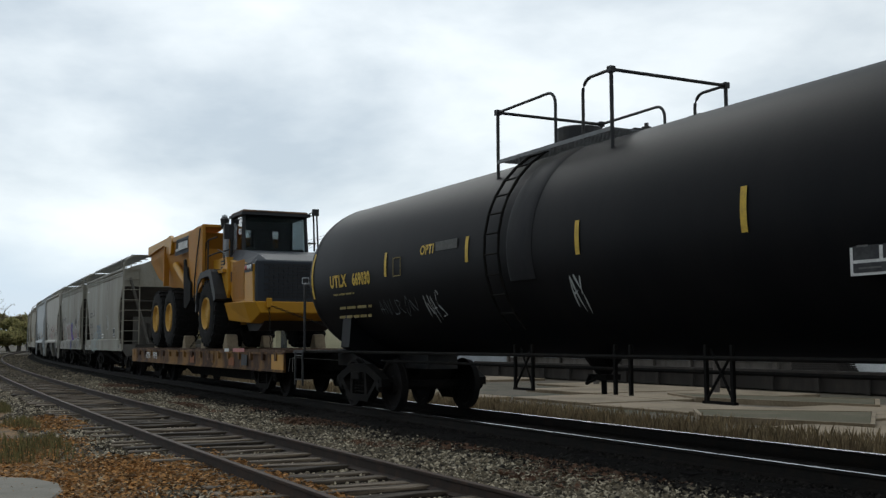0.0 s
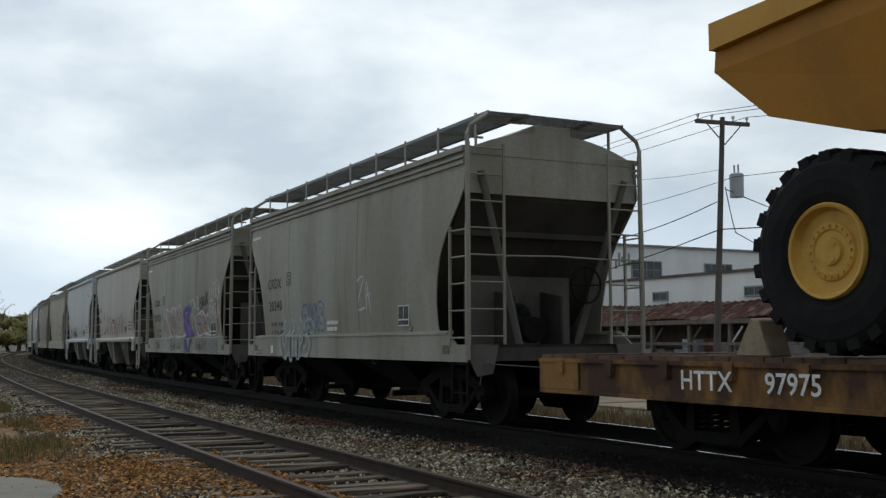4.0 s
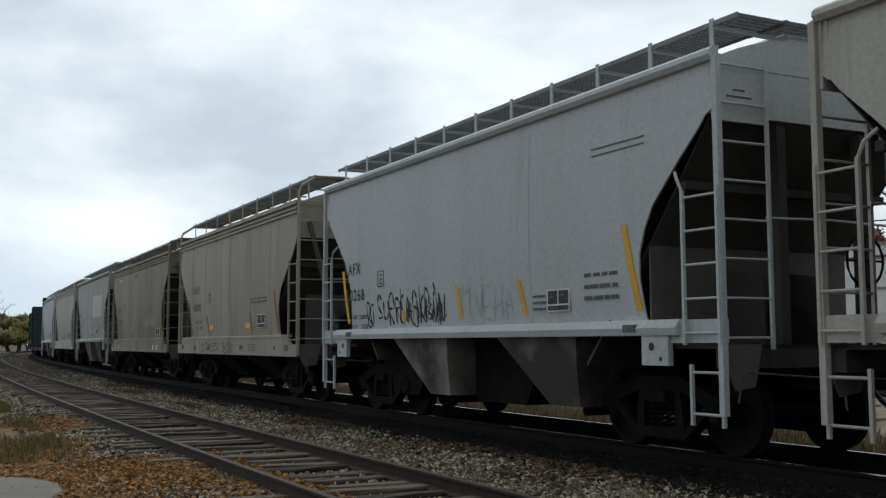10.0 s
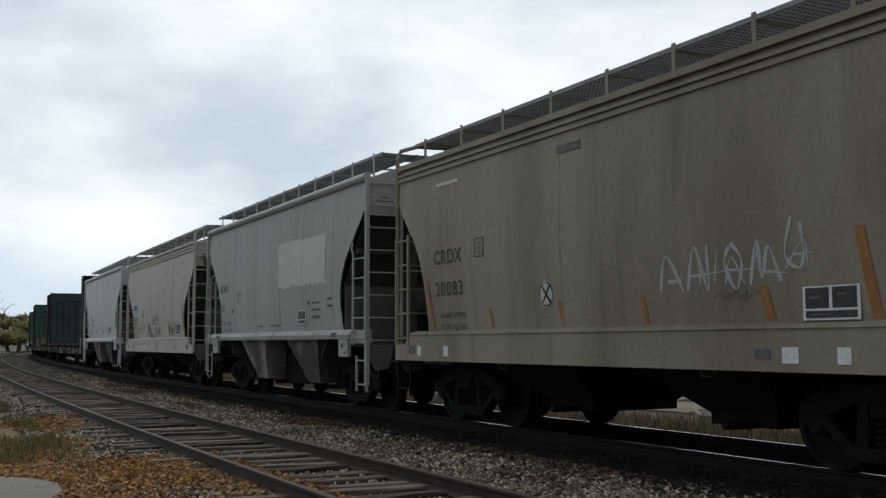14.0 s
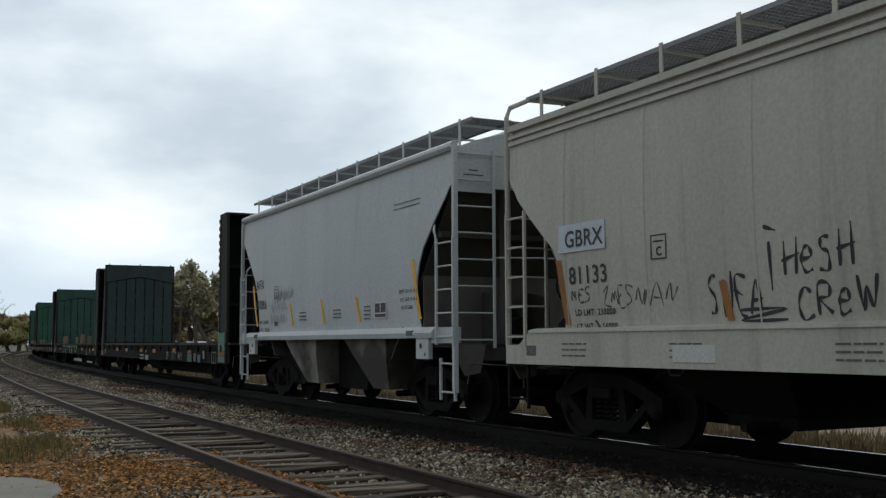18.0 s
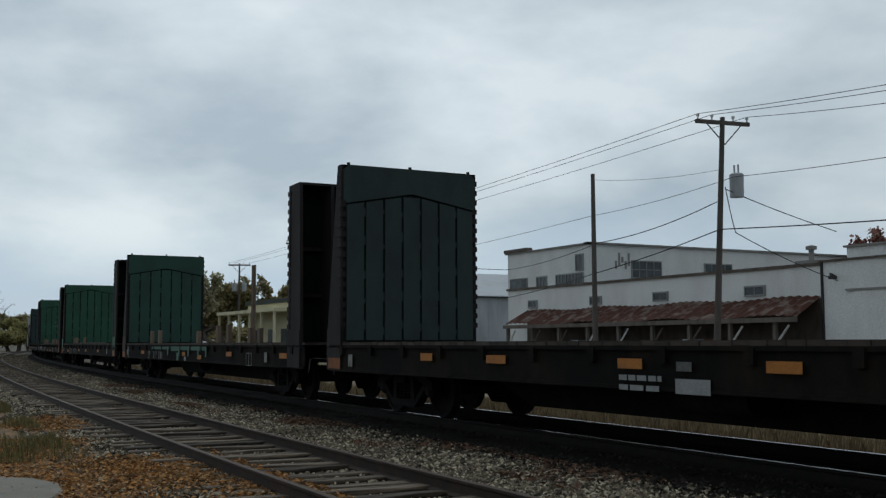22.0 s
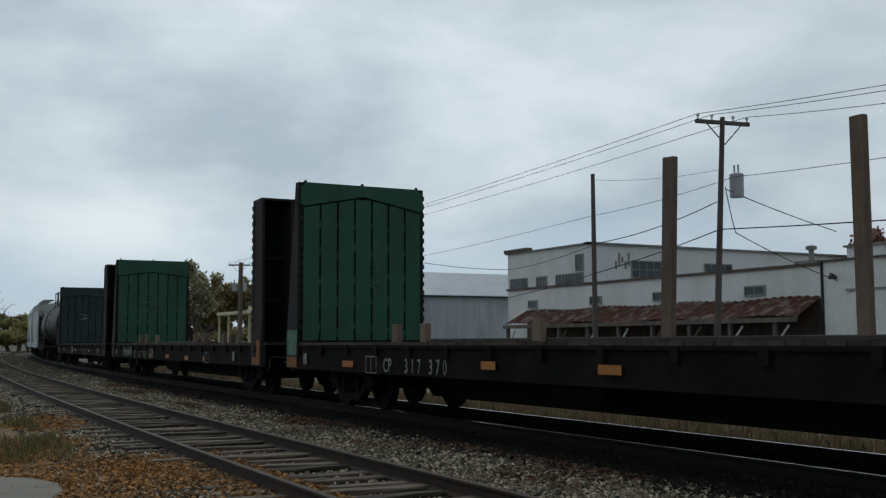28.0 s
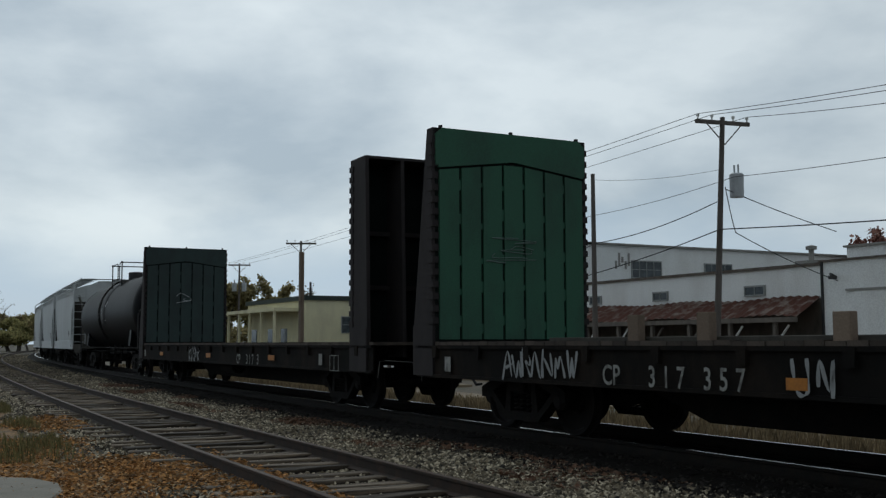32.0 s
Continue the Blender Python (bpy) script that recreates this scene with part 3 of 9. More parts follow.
def ribbon(bm, pts, w, side, closed=False):
    """A painted stroke on the side surface: pts are (x, z)."""
    n = len(pts)
    L, R = [], []
    for i, (x, z) in enumerate(pts):
        a, b = pts[(i - 1) % n if closed else max(i - 1, 0)], pts[(i + 1) % n if closed else min(i + 1, n - 1)]
        dx, dz = b[0] - a[0], b[1] - a[1]
        q = math.hypot(dx, dz) or 1
        ww = w * (0.75 + 0.4 * math.sin(i * 0.9))
        L.append(bm.verts.new((x - dz / q * ww, side(z - 0), z + dx / q * ww)))
        R.append(bm.verts.new((x + dz / q * ww, side(z - 0), z - dx / q * ww)))
    for i in range(n if closed else n - 1):
        j = (i + 1) % n
        bm.faces.new((L[i], R[i], R[j], L[j]))


def smooth_line(keys, steps=7, closed=False):
    """A soft curve through the points."""
    n = len(keys)
    out = []
    for i in range(n if closed else n - 1):
        p = [keys[(i + k) % n] if closed else keys[min(max(i + k, 0), n - 1)] for k in (-1, 0, 1, 2)]
        for s in range(steps):
            t = s / steps
            out.append(tuple(0.5 * (2 * p[1][c] + (p[2][c] - p[0][c]) * t + (2 * p[0][c] - 5 * p[1][c] + 4 * p[2][c] - p[3][c]) * t * t + (3 * p[1][c] - p[0][c] - 3 * p[2][c] + p[3][c]) * t ** 3) for c in (0, 1)))
    if not closed:
        out.append(keys[-1])
    return out


def ladder(parent, name, a, b, z0, z1, material, rungs, r=0.014, tops=None):
    """Two flat stiles over a and b (x, y) with round rungs between; tops: own heights of the two."""
    ob = None
    for (x, y), zt in zip((a, b), tops or (z1, z1)):
        bm = bmesh.new()
        bm_box(bm, x - 0.018, x + 0.018, y - 0.018, y + 0.018, z0, zt)
        ob = part("stile" if ob else name, bm, material, ob or parent)
    for i in range(rungs):
        z = z0 + 0.12 + (z1 - z0 - 0.2) * i / max(rungs - 1, 1)
        bm = bmesh.new()
        bm_tube(bm, [(*a, z), (*b, z)], r, 6)
        part("rung", bm, material, ob)
    return ob


def grating_mesh(name, x0, x1, y0, y1, z):
    V, F = [], []

    def add(a0, a1, b0, b1, c0, c1):
        k = len(V)
        V.extend((x, y, h) for x in (a0, a1) for y in (b0, b1) for h in (c0, c1))
        F.extend(tuple(k + i for i in f) for f in ((0, 1, 3, 2), (4, 6, 7, 5), (0, 4, 5, 1), (2, 3, 7, 6), (0, 2, 6, 4), (1, 5, 7, 3)))
    n = max(2, int((y1 - y0) / 0.055))
    for i in range(n + 1):
        y = y0 + (y1 - y0) * i / n
        add(x0, x1, y - 0.009, y + 0.009, z - 0.010, z + 0.010)
    n = max(2, int((x1 - x0) / 0.09))
    for i in range(n + 1):
        x = x0 + (x1 - x0) * i / n
        add(x - 0.008, x + 0.008, y0, y1, z - 0.007, z + 0.007)
    for y in (y0 - 0.016, y1 + 0.016):
        add(x0, x1, y - 0.008, y + 0.008, z - 0.035, z + 0.02)
    return flat_mesh(name, V, F, M["grating"])


def hopper(kind, label, paint, sill_paint, c, marks, seams=(-2.55, 1.2), eave=None, board=None):
    """A two-bay covered hopper. Kinds A and C: deep side sill and beaded eave (C with rounder end cut-outs); kind B: slim sill with the bays in view."""
    A = kind != "B"
    car = thing("covered_hopper", label, "hopper car", "freight train")
    MOVERS.append((car, c, 3.85, 0, 0))
    E = 5.32 if A else 5.46            # the outer face of the corner posts
    zs, ze = (1.38 if A else 1.44), eave or (4.06 if A else 4.13)

    def side(z):
        return -(1.585 - (0.075 * ((z - 2.7) / 1.3) ** 2 if z < 2.7 else 0.05 * ((z - 2.7) / 1.38) ** 2)) - 0.004

    def reach(z):
        if kind == "A":
            d = np.interp(z, (1.3, 1.5, 1.8, 2.2, 2.55, 2.85, 3.1, 3.3, 3.42, 3.46), (1.0, 1.02, 1.02, 0.95, 0.82, 0.62, 0.38, 0.20, 0.12, 0.06))
        elif kind == "C":
            d = np.interp(z, (1.3, 1.5, 1.8, 2.1, 2.4, 2.85, 3.1, 3.3, 3.4), (1.22, 1.27, 1.30, 1.25, 1.08, 0.55, 0.28, 0.14, 0.06))
        else:
            d = np.interp(z, (1.4, 1.55, 1.9, 2.2, 2.45, 2.7, 3.1, 3.45, 3.55, 3.6), (1.20, 1.24, 1.29, 1.27, 1.17, 1.02, 0.62, 0.24, 0.16, 0.06))
        return E - 0.02 - float(d)

    zr = np.concatenate([np.arange(zs, ze - 0.02, 0.06), [ze]])

    def side_mesh():
        V, F = [], []
        nx = 15
        for lay in (0, 0.02):
            for z in zr:
                for i in range(nx):
                    V.append((reach(z) * (2 * i / (nx - 1) - 1), side(z) + 0.004 + lay, z))
        nz = len(zr)
        q = nz * nx
        for j in range(nz - 1):
            for i in range(nx - 1):
                a = j * nx + i
                F.append((a, a + 1, a + nx + 1, a + nx))
                F.append((q + a, q + a + nx, q + a + nx + 1, q + a + 1))
            for i in (0, nx - 1):
                a = j * nx + i
                F.append((a, a + nx, q + a + nx, q + a))
        me = flat_mesh("side_sheet", V, F, paint)
        me.polygons.foreach_set("use_smooth", [True] * len(me.polygons))
        me.set_sharp_from_angle(angle=radians(30))
        return me
    sm = side_mesh()
    part("side_sheet", sm, None, car)
    part("side_sheet", sm, None, car, at=Matrix.Rotation(math.pi, 4, "Z"))
    for x in seams:      # weld lines down the side
        bm = bmesh.new()
        rows = [[bm.verts.new((x + dx, side(z) + dy, z)) for dx, dy in ((-0.016, 0.004), (-0.006, -0.005), (0.006, -0.005), (0.016, 0.004))] for z in zr[:-3]]
        for r0, r1 in zip(rows, rows[1:]):
            for i in range(3):
                bm.faces.new((r0[i], r0[i + 1], r1[i + 1], r1[i]))
        part("seam", bm, paint, car)
    # roof, closed by a rounded end wall
    xr = E - 0.10
    prof = [(y, ze - 0.02 + 0.36 * (1 - abs(y / 1.55) ** 2.2)) for y in np.linspace(-1.55, 1.55, 17)]
    bm = bmesh.new()
    bm_prism(bm, prof + [(1.5, ze - 0.06), (-1.5, ze - 0.06)], "x", -xr, xr)
    part("roof", bm, paint, car, smooth=True)
    zw = 3.42 if A else 3.56
    for k in (-1, 1):
        bm = bmesh.new()
        if A:
            bm_box(bm, -xr - 0.02, xr + 0.02, k * 1.60, k * 1.50, ze - 0.03, ze + 0.05)
            for za, zb_ in ((0.22, 0.17), (0.13, 0.09)):
                bb = bmesh.new()
                bm_box(bb, -xr - 0.02, xr + 0.02, k * 1.585, k * 1.50, ze - za, ze - zb_)
                part("bead", bb, sill_paint, car)
        else:
            bm_prism(bm, [(k * 1.5, ze - 0.03), (k * 1.59, ze - 0.03), (k * 1.625, ze + 0.02), (k * 1.615, ze + 0.07), (k * 1.56, ze + 0.11), (k * 1.48, ze + 0.12)], "x", -xr - 0.06, xr + 0.06)
        part("top_chord", bm, sill_paint, car, smooth=not A)
        bm = bmesh.new()
        bm_prism(bm, [(-1.54, zw), *[(y, z - 0.01) for y, z in prof], (1.54, zw)], "x", k * (xr - 0.05), k * (xr - 0.01))
        part("end_wall", bm, paint, car)
        # slope sheet under the end wall, with a stiffener across, and the upright web plate below it
        xa, xb = xr - 0.05, E - 1.18
        bm = bmesh.new()
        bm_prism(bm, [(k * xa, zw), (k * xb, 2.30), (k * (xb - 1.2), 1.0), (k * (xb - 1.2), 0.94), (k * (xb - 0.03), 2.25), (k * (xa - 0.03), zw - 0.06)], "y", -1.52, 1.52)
        slope = part("slope_sheet", bm, M["end_shade_grime"], car)
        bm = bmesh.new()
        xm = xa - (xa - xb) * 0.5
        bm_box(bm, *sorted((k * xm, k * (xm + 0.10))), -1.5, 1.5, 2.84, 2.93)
        part("stiffener", bm, M["end_shade_grime"], slope)
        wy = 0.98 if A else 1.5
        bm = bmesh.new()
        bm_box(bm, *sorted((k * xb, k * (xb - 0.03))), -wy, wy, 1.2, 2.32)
        web = part("web_plate", bm, M["end_web"], car, "dull upright plate under the slope sheet")
        # uncut plate: a black disc paints the dark of the opening
        bm = bmesh.new()
        bm_lathe(bm, [(k * (xb + 0.004), 0.02), (k * (xb + 0.004), 0.24)], 18, "x", (0, 0, 1.62))
        part("access_hole", bm, M["black_mark"], web)
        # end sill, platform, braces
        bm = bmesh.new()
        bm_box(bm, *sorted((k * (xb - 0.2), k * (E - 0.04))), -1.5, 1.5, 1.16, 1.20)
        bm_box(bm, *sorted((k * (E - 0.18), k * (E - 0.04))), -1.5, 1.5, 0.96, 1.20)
        part("end_platform", bm, M["end_shade_grime"], car)
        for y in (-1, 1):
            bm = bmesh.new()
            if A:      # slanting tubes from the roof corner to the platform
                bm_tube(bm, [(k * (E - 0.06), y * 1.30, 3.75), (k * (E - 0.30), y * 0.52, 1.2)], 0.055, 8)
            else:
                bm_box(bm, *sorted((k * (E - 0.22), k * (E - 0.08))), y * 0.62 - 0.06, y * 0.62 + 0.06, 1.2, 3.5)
            part("end_brace", bm, M["end_web"] if A else M["end_shade_grime"], car, smooth=A)
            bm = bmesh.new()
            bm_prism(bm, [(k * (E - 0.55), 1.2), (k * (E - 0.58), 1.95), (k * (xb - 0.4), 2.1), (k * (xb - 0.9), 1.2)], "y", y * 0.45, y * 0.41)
            part("shear_plate", bm, M["end_shade_grime"], car)
            bm = bmesh.new()
            bm_tube(bm, [(k * (E - 0.02), y * 0.92, 2.5), (k * (E - 0.02), 0, 2.52)], 0.014, 6)
            part("grab_iron", bm, sill_paint, car)
    # side sills
    for k in (-1, 1):
        bm = bmesh.new()
        if A:
            xs_, xe_ = E - 0.42, E - 0.56
            bm_prism(bm, [(-E, 1.20), (-xs_ - 0.1, 1.20), (-xe_, 1.36), (xe_, 1.36), (xs_ + 0.1, 1.20), (E, 1.20), (E, 0.95), (-E, 0.95)], "y", k * 1.60, k * 1.56)
            bb = bmesh.new()
            bm_prism(bb, [(k * 1.62, 1.352), (k * 1.615, 1.385), (k * 1.49, 1.41), (k * 1.49, 1.352)], "x", -xe_ + 0.02, xe_ - 0.02)
            part("sill_lip", bb, sill_paint, car)
            for x in (-E + 0.62, E - 0.62):
                bb = bmesh.new()
                bm_box(bb, x - 0.11, x + 0.11, k * 1.604, k * 1.60, 1.06, 1.19)
                bm_box(bb, x - 0.09, x + 0.09, k * 1.606, k * 1.60, 1.075, 1.175)
                part("pad_plate", bb, M["dim_mark"], car)
            for x in (-1.9, 2.1):
                bb = bmesh.new()
                bm_tube(bb, [(x - 0.12, k * 1.6, 0.94), (x - 0.08, k * 1.61, 0.88), (x + 0.08, k * 1.61, 0.88), (x + 0.12, k * 1.6, 0.94)], 0.016, 6)
                part("rope_eye", bb, M["truck"], car)
        else:
            bm_prism(bm, [(k * 1.5, 1.30), (k * 1.64, 1.30), (k * 1.66, 1.38), (k * 1.58, 1.47), (k * 1.5, 1.47)], "x", -E + 0.62, E - 0.62)
            for q in (-1, 1):
                bb = bmesh.new()
                bm_box(bb, *sorted((q * (E - 1.22), q * (E - 0.78))), k * 1.62, k * 1.55, 0.98, 1.31)
                pad = part("jacking_plate", bb, sill_paint, car)
                # black discs paint the dark of two holes on the plate
                for hx, hz, hr in ((1.05, 1.18, 0.045), (0.9, 1.05, 0.025)):
                    bb = bmesh.new()
                    bm_lathe(bb, [(k * 1.622, hr), (k * 1.626, hr)], 12, "y", (q * (E - hx), 0, hz))
                    part("jacking_hole", bb, M["black_mark"], pad)
                bb = bmesh.new()
                bm_box(bb, *sorted((q * (E - 0.80), q * (E - 0.04))), k * 1.58, k * 1.45, 1.22, 1.46)
                part("end_sill", bb, sill_paint, car)
                bb = bmesh.new()
                bm_box(bb, *sorted((q * (E - 1.5), q * (E - 1.28))), k * 1.664, k * 1.60, 1.34, 1.42)
                part("placard_holder", bb, M["dim_mark"], car)
        part("side_sill", bm, sill_paint, car)
        for q in (-1, 1):      # corner plate below the sill
            bb = bmesh.new()
            bm_prism(bb, [(k * 1.56, 1.2), (k * 1.05, 1.2), (k * 1.15, 0.78), (k * 1.40, 0.74), (k * 1.52, 0.95)], "x", *sorted((q * (E - 0.03), q * (E + 0.0))))
            part("corner_plate", bb, M["end_web"], car)
    # bays with sloping sheets and outlet gates
    for x in (-1.62, 1.62):
        bm = bmesh.new()
        if A:
            rings = [[(x + sx * w, sy * y, z) for sx, sy in ((-1, -1), (1, -1), (1, 1), (-1, 1))] for w, y, z in ((1.58, 1.4, 1.2), (1.02, 1.372, 0.95), (0.5, 0.66, 0.42))]
        else:      # one raked edge, one nearly upright
            f = 0.0 if x > 0 else -3.38
            rings = [[(f + u, -y, z), (f + v, -y, z), (f + v - 0.3, y, z), (f + u - 0.3, y, z)] for u, v, y, z in ((0.73, 2.86, 1.53, 1.45), (1.42, 2.82, 1.50, 0.98), (2.12, 2.78, 1.42, 0.44))]
        rings = [[bm.verts.new(p) for p in ring] for ring in rings]
        for u_, v_ in zip(rings, rings[1:]):
            for i in range(4):
                bm.faces.new((u_[i], u_[(i + 1) % 4], v_[(i + 1) % 4], v_[i]))
        bm.faces.new(rings[0][::-1])
        bm.faces.new(rings[-1])
        # kind A's bays take the near-black steel, kind B's the bay paint
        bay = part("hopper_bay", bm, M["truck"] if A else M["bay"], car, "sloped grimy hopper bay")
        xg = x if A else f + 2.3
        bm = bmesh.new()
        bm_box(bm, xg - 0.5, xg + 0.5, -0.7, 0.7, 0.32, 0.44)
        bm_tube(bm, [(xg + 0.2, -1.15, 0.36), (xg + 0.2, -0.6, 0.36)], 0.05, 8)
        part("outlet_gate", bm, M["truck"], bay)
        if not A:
            bm = bmesh.new()      # one near-black block for the dark sheets and gear between the bays
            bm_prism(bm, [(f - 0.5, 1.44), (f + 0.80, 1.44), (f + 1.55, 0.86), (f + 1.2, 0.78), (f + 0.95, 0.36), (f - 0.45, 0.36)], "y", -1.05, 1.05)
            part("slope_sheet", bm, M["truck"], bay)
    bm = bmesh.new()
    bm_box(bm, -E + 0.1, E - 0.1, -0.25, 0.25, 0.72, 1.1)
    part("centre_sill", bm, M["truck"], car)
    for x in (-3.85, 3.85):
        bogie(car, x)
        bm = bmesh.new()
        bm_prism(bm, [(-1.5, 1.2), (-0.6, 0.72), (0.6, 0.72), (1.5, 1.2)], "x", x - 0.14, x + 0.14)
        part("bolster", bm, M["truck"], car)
    end_gear(car, E - 0.02)
    # roof hatch trough and running boards
    for x in np.arange(-4.5, 4.6, 1.5):
        bm = bmesh.new()
        bm_box(bm, x - 0.71, x + 0.71, -0.34, 0.34, ze + 0.30, ze + 0.47)
        part("hatch_cover", bm, sill_paint, car, bevel=0.03)
    zb = ze + (board or (0.56 if A else 0.46))
    yo = 1.2 if A else 1.27      # the boards' outer edge
    for k in (-1, 1):
        y0, y1 = sorted((k * (yo - 0.62), k * yo))
        part("running_board", cached((kind, zb, "board", k), lambda: grating_mesh("running_board", -E - 0.04, E + 0.04, y0, y1, zb)), None, car, "open steel roof walkway")
        part("end_walkway", cached((kind, zb, "cross", k), lambda: grating_mesh("end_walkway", *sorted((k * (E - 0.5), k * (E + 0.06))), -0.6, 0.6, zb)), None, car)
        for x in np.linspace(-E + 0.35, E - 0.35, 9 if A else 11):
            bm = bmesh.new()
            bm_box(bm, x - 0.03, x + 0.03, k * (yo + 0.02) - 0.008, k * (yo + 0.02) + 0.008, ze + 0.08, zb + 0.05)
            part("board_post", bm, sill_paint, car)
            bm = bmesh.new()
            bm_box(bm, x - 0.025, x + 0.025, *sorted((k * 0.4, k * yo)), zb - 0.05, zb - 0.02)
            part("board_bracket", bm, sill_paint, car)
    # ladders at the four corners
    for k in (-1, 1):
        for y in (-1, 1):
            if A:
                bm = bmesh.new()
                bm_tube(bm, [(k * E, y * 1.56, 0.98), (k * E, y * 1.56, ze + 0.20), (k * E, y * 1.5, ze + 0.34), (k * E, y * 1.2, zb - 0.02), (k * E, y * 0.5, zb)], 0.034, 8)
                part("grab_post", bm, sill_paint, car, smooth=True)
                ladder(car, "side_ladder", (k * E, y * 1.58), (k * (E - 0.48), y * 1.6), 1.18, 2.95, sill_paint, 5)
                ladder(car, "end_ladder", (k * E, y * 1.54), (k * E, y * 0.95), 1.2, ze + 0.1, sill_paint, 8)
            else:
                bb = bmesh.new()
                bm_box(bb, *sorted((k * (E - 0.04), k * (E + 0.03))), y * 1.60, y * 1.53, 0.5, ze - 0.02)
                part("corner_post", bb, sill_paint, car)
                lad = ladder(car, "side_ladder", (k * E, y * 1.60), (k * (E - 0.49), y * 1.63), 1.2, 2.80, sill_paint, 5)
                bb = bmesh.new()
                bm_tube(bb, [(k * (E - 0.49), y * 1.63, 2.78), (k * (E - 0.56), y * 1.63, 2.92), (k * (E - 0.66), y * 1.57, 3.02)], 0.018, 6)
                part("stile_top", bb, sill_paint, lad)
                ladder(car, "end_ladder", (k * E, y * 1.56), (k * E, y * 0.9), 1.15, ze, sill_paint, 8)
                bb = bmesh.new()
                bm_box(bb, *sorted((k * (E - 0.09), k * (E - 0.05))), y * 1.56, y * 0.88, 3.48, ze + 0.04)
                panel = part("end_panel", bb, sill_paint, car)
                for i, w_ in enumerate((0.16, 0.34)):
                    bb = bmesh.new()
                    bm_box(bb, *sorted((k * (E - 0.05), k * (E - 0.046))), y * 1.22 - w_ / 2, y * 1.22 + w_ / 2, 3.80 - i * 0.07, 3.82 - i * 0.07)
                    part("small_lettering", bb, M["dim_mark"], panel)
            ladder(car, "stirrup", (k * (E - 0.02), y * 1.56), (k * (E - 0.48), y * 1.56), 0.38, 1.0, sill_paint if not A else M["truck"], 2, 0.016)
    # brake gear on the platforms
    bm = bmesh.new()
    bm_lathe(bm, [(-E + 0.35, 0.02), (-E + 0.35, 0.16), (-E + 1.4, 0.16), (-E + 1.4, 0.02)], 12, "x", (0, -0.85, 1.40))
    part("air_reservoir", bm, M["truck"], car, smooth=True)
    bm = bmesh.new()
    bm_lathe(bm, [(E - 0.6, 0.02), (E - 0.6, 0.2), (E - 0.36, 0.2), (E - 0.36, 0.02)], 12, "x", (0, -0.2, 1.42))
    part("brake_cylinder", bm, M["truck"], car)
    bm = bmesh.new()
    bm_tube(bm, [(-E + 0.5, -1.1, 1.3), (-E + 0.9, -1.15, 1.34), (-E + 1.0, -1.15, 1.6), (-E + 0.75, -1.0, 1.62)], 0.03, 6)
    part("brake_pipe", bm, M["truck"], car)
    bm = bmesh.new()
    bm_tube(bm, [(E - 0.015, 0.5 + 0.28 * math.cos(a), 2.1 + 0.28 * math.sin(a)) for a in np.linspace(0, 6.283, 21)], 0.015, 5)
    for a in range(4):
        bm_tube(bm, [(E - 0.015, 0.5, 2.1), (E - 0.015, 0.5 + 0.28 * math.cos(a * 1.571), 2.1 + 0.28 * math.sin(a * 1.571))], 0.012, 5)
    part("brake_wheel", bm, M["truck"], car)
    marks(car, side)
    return car


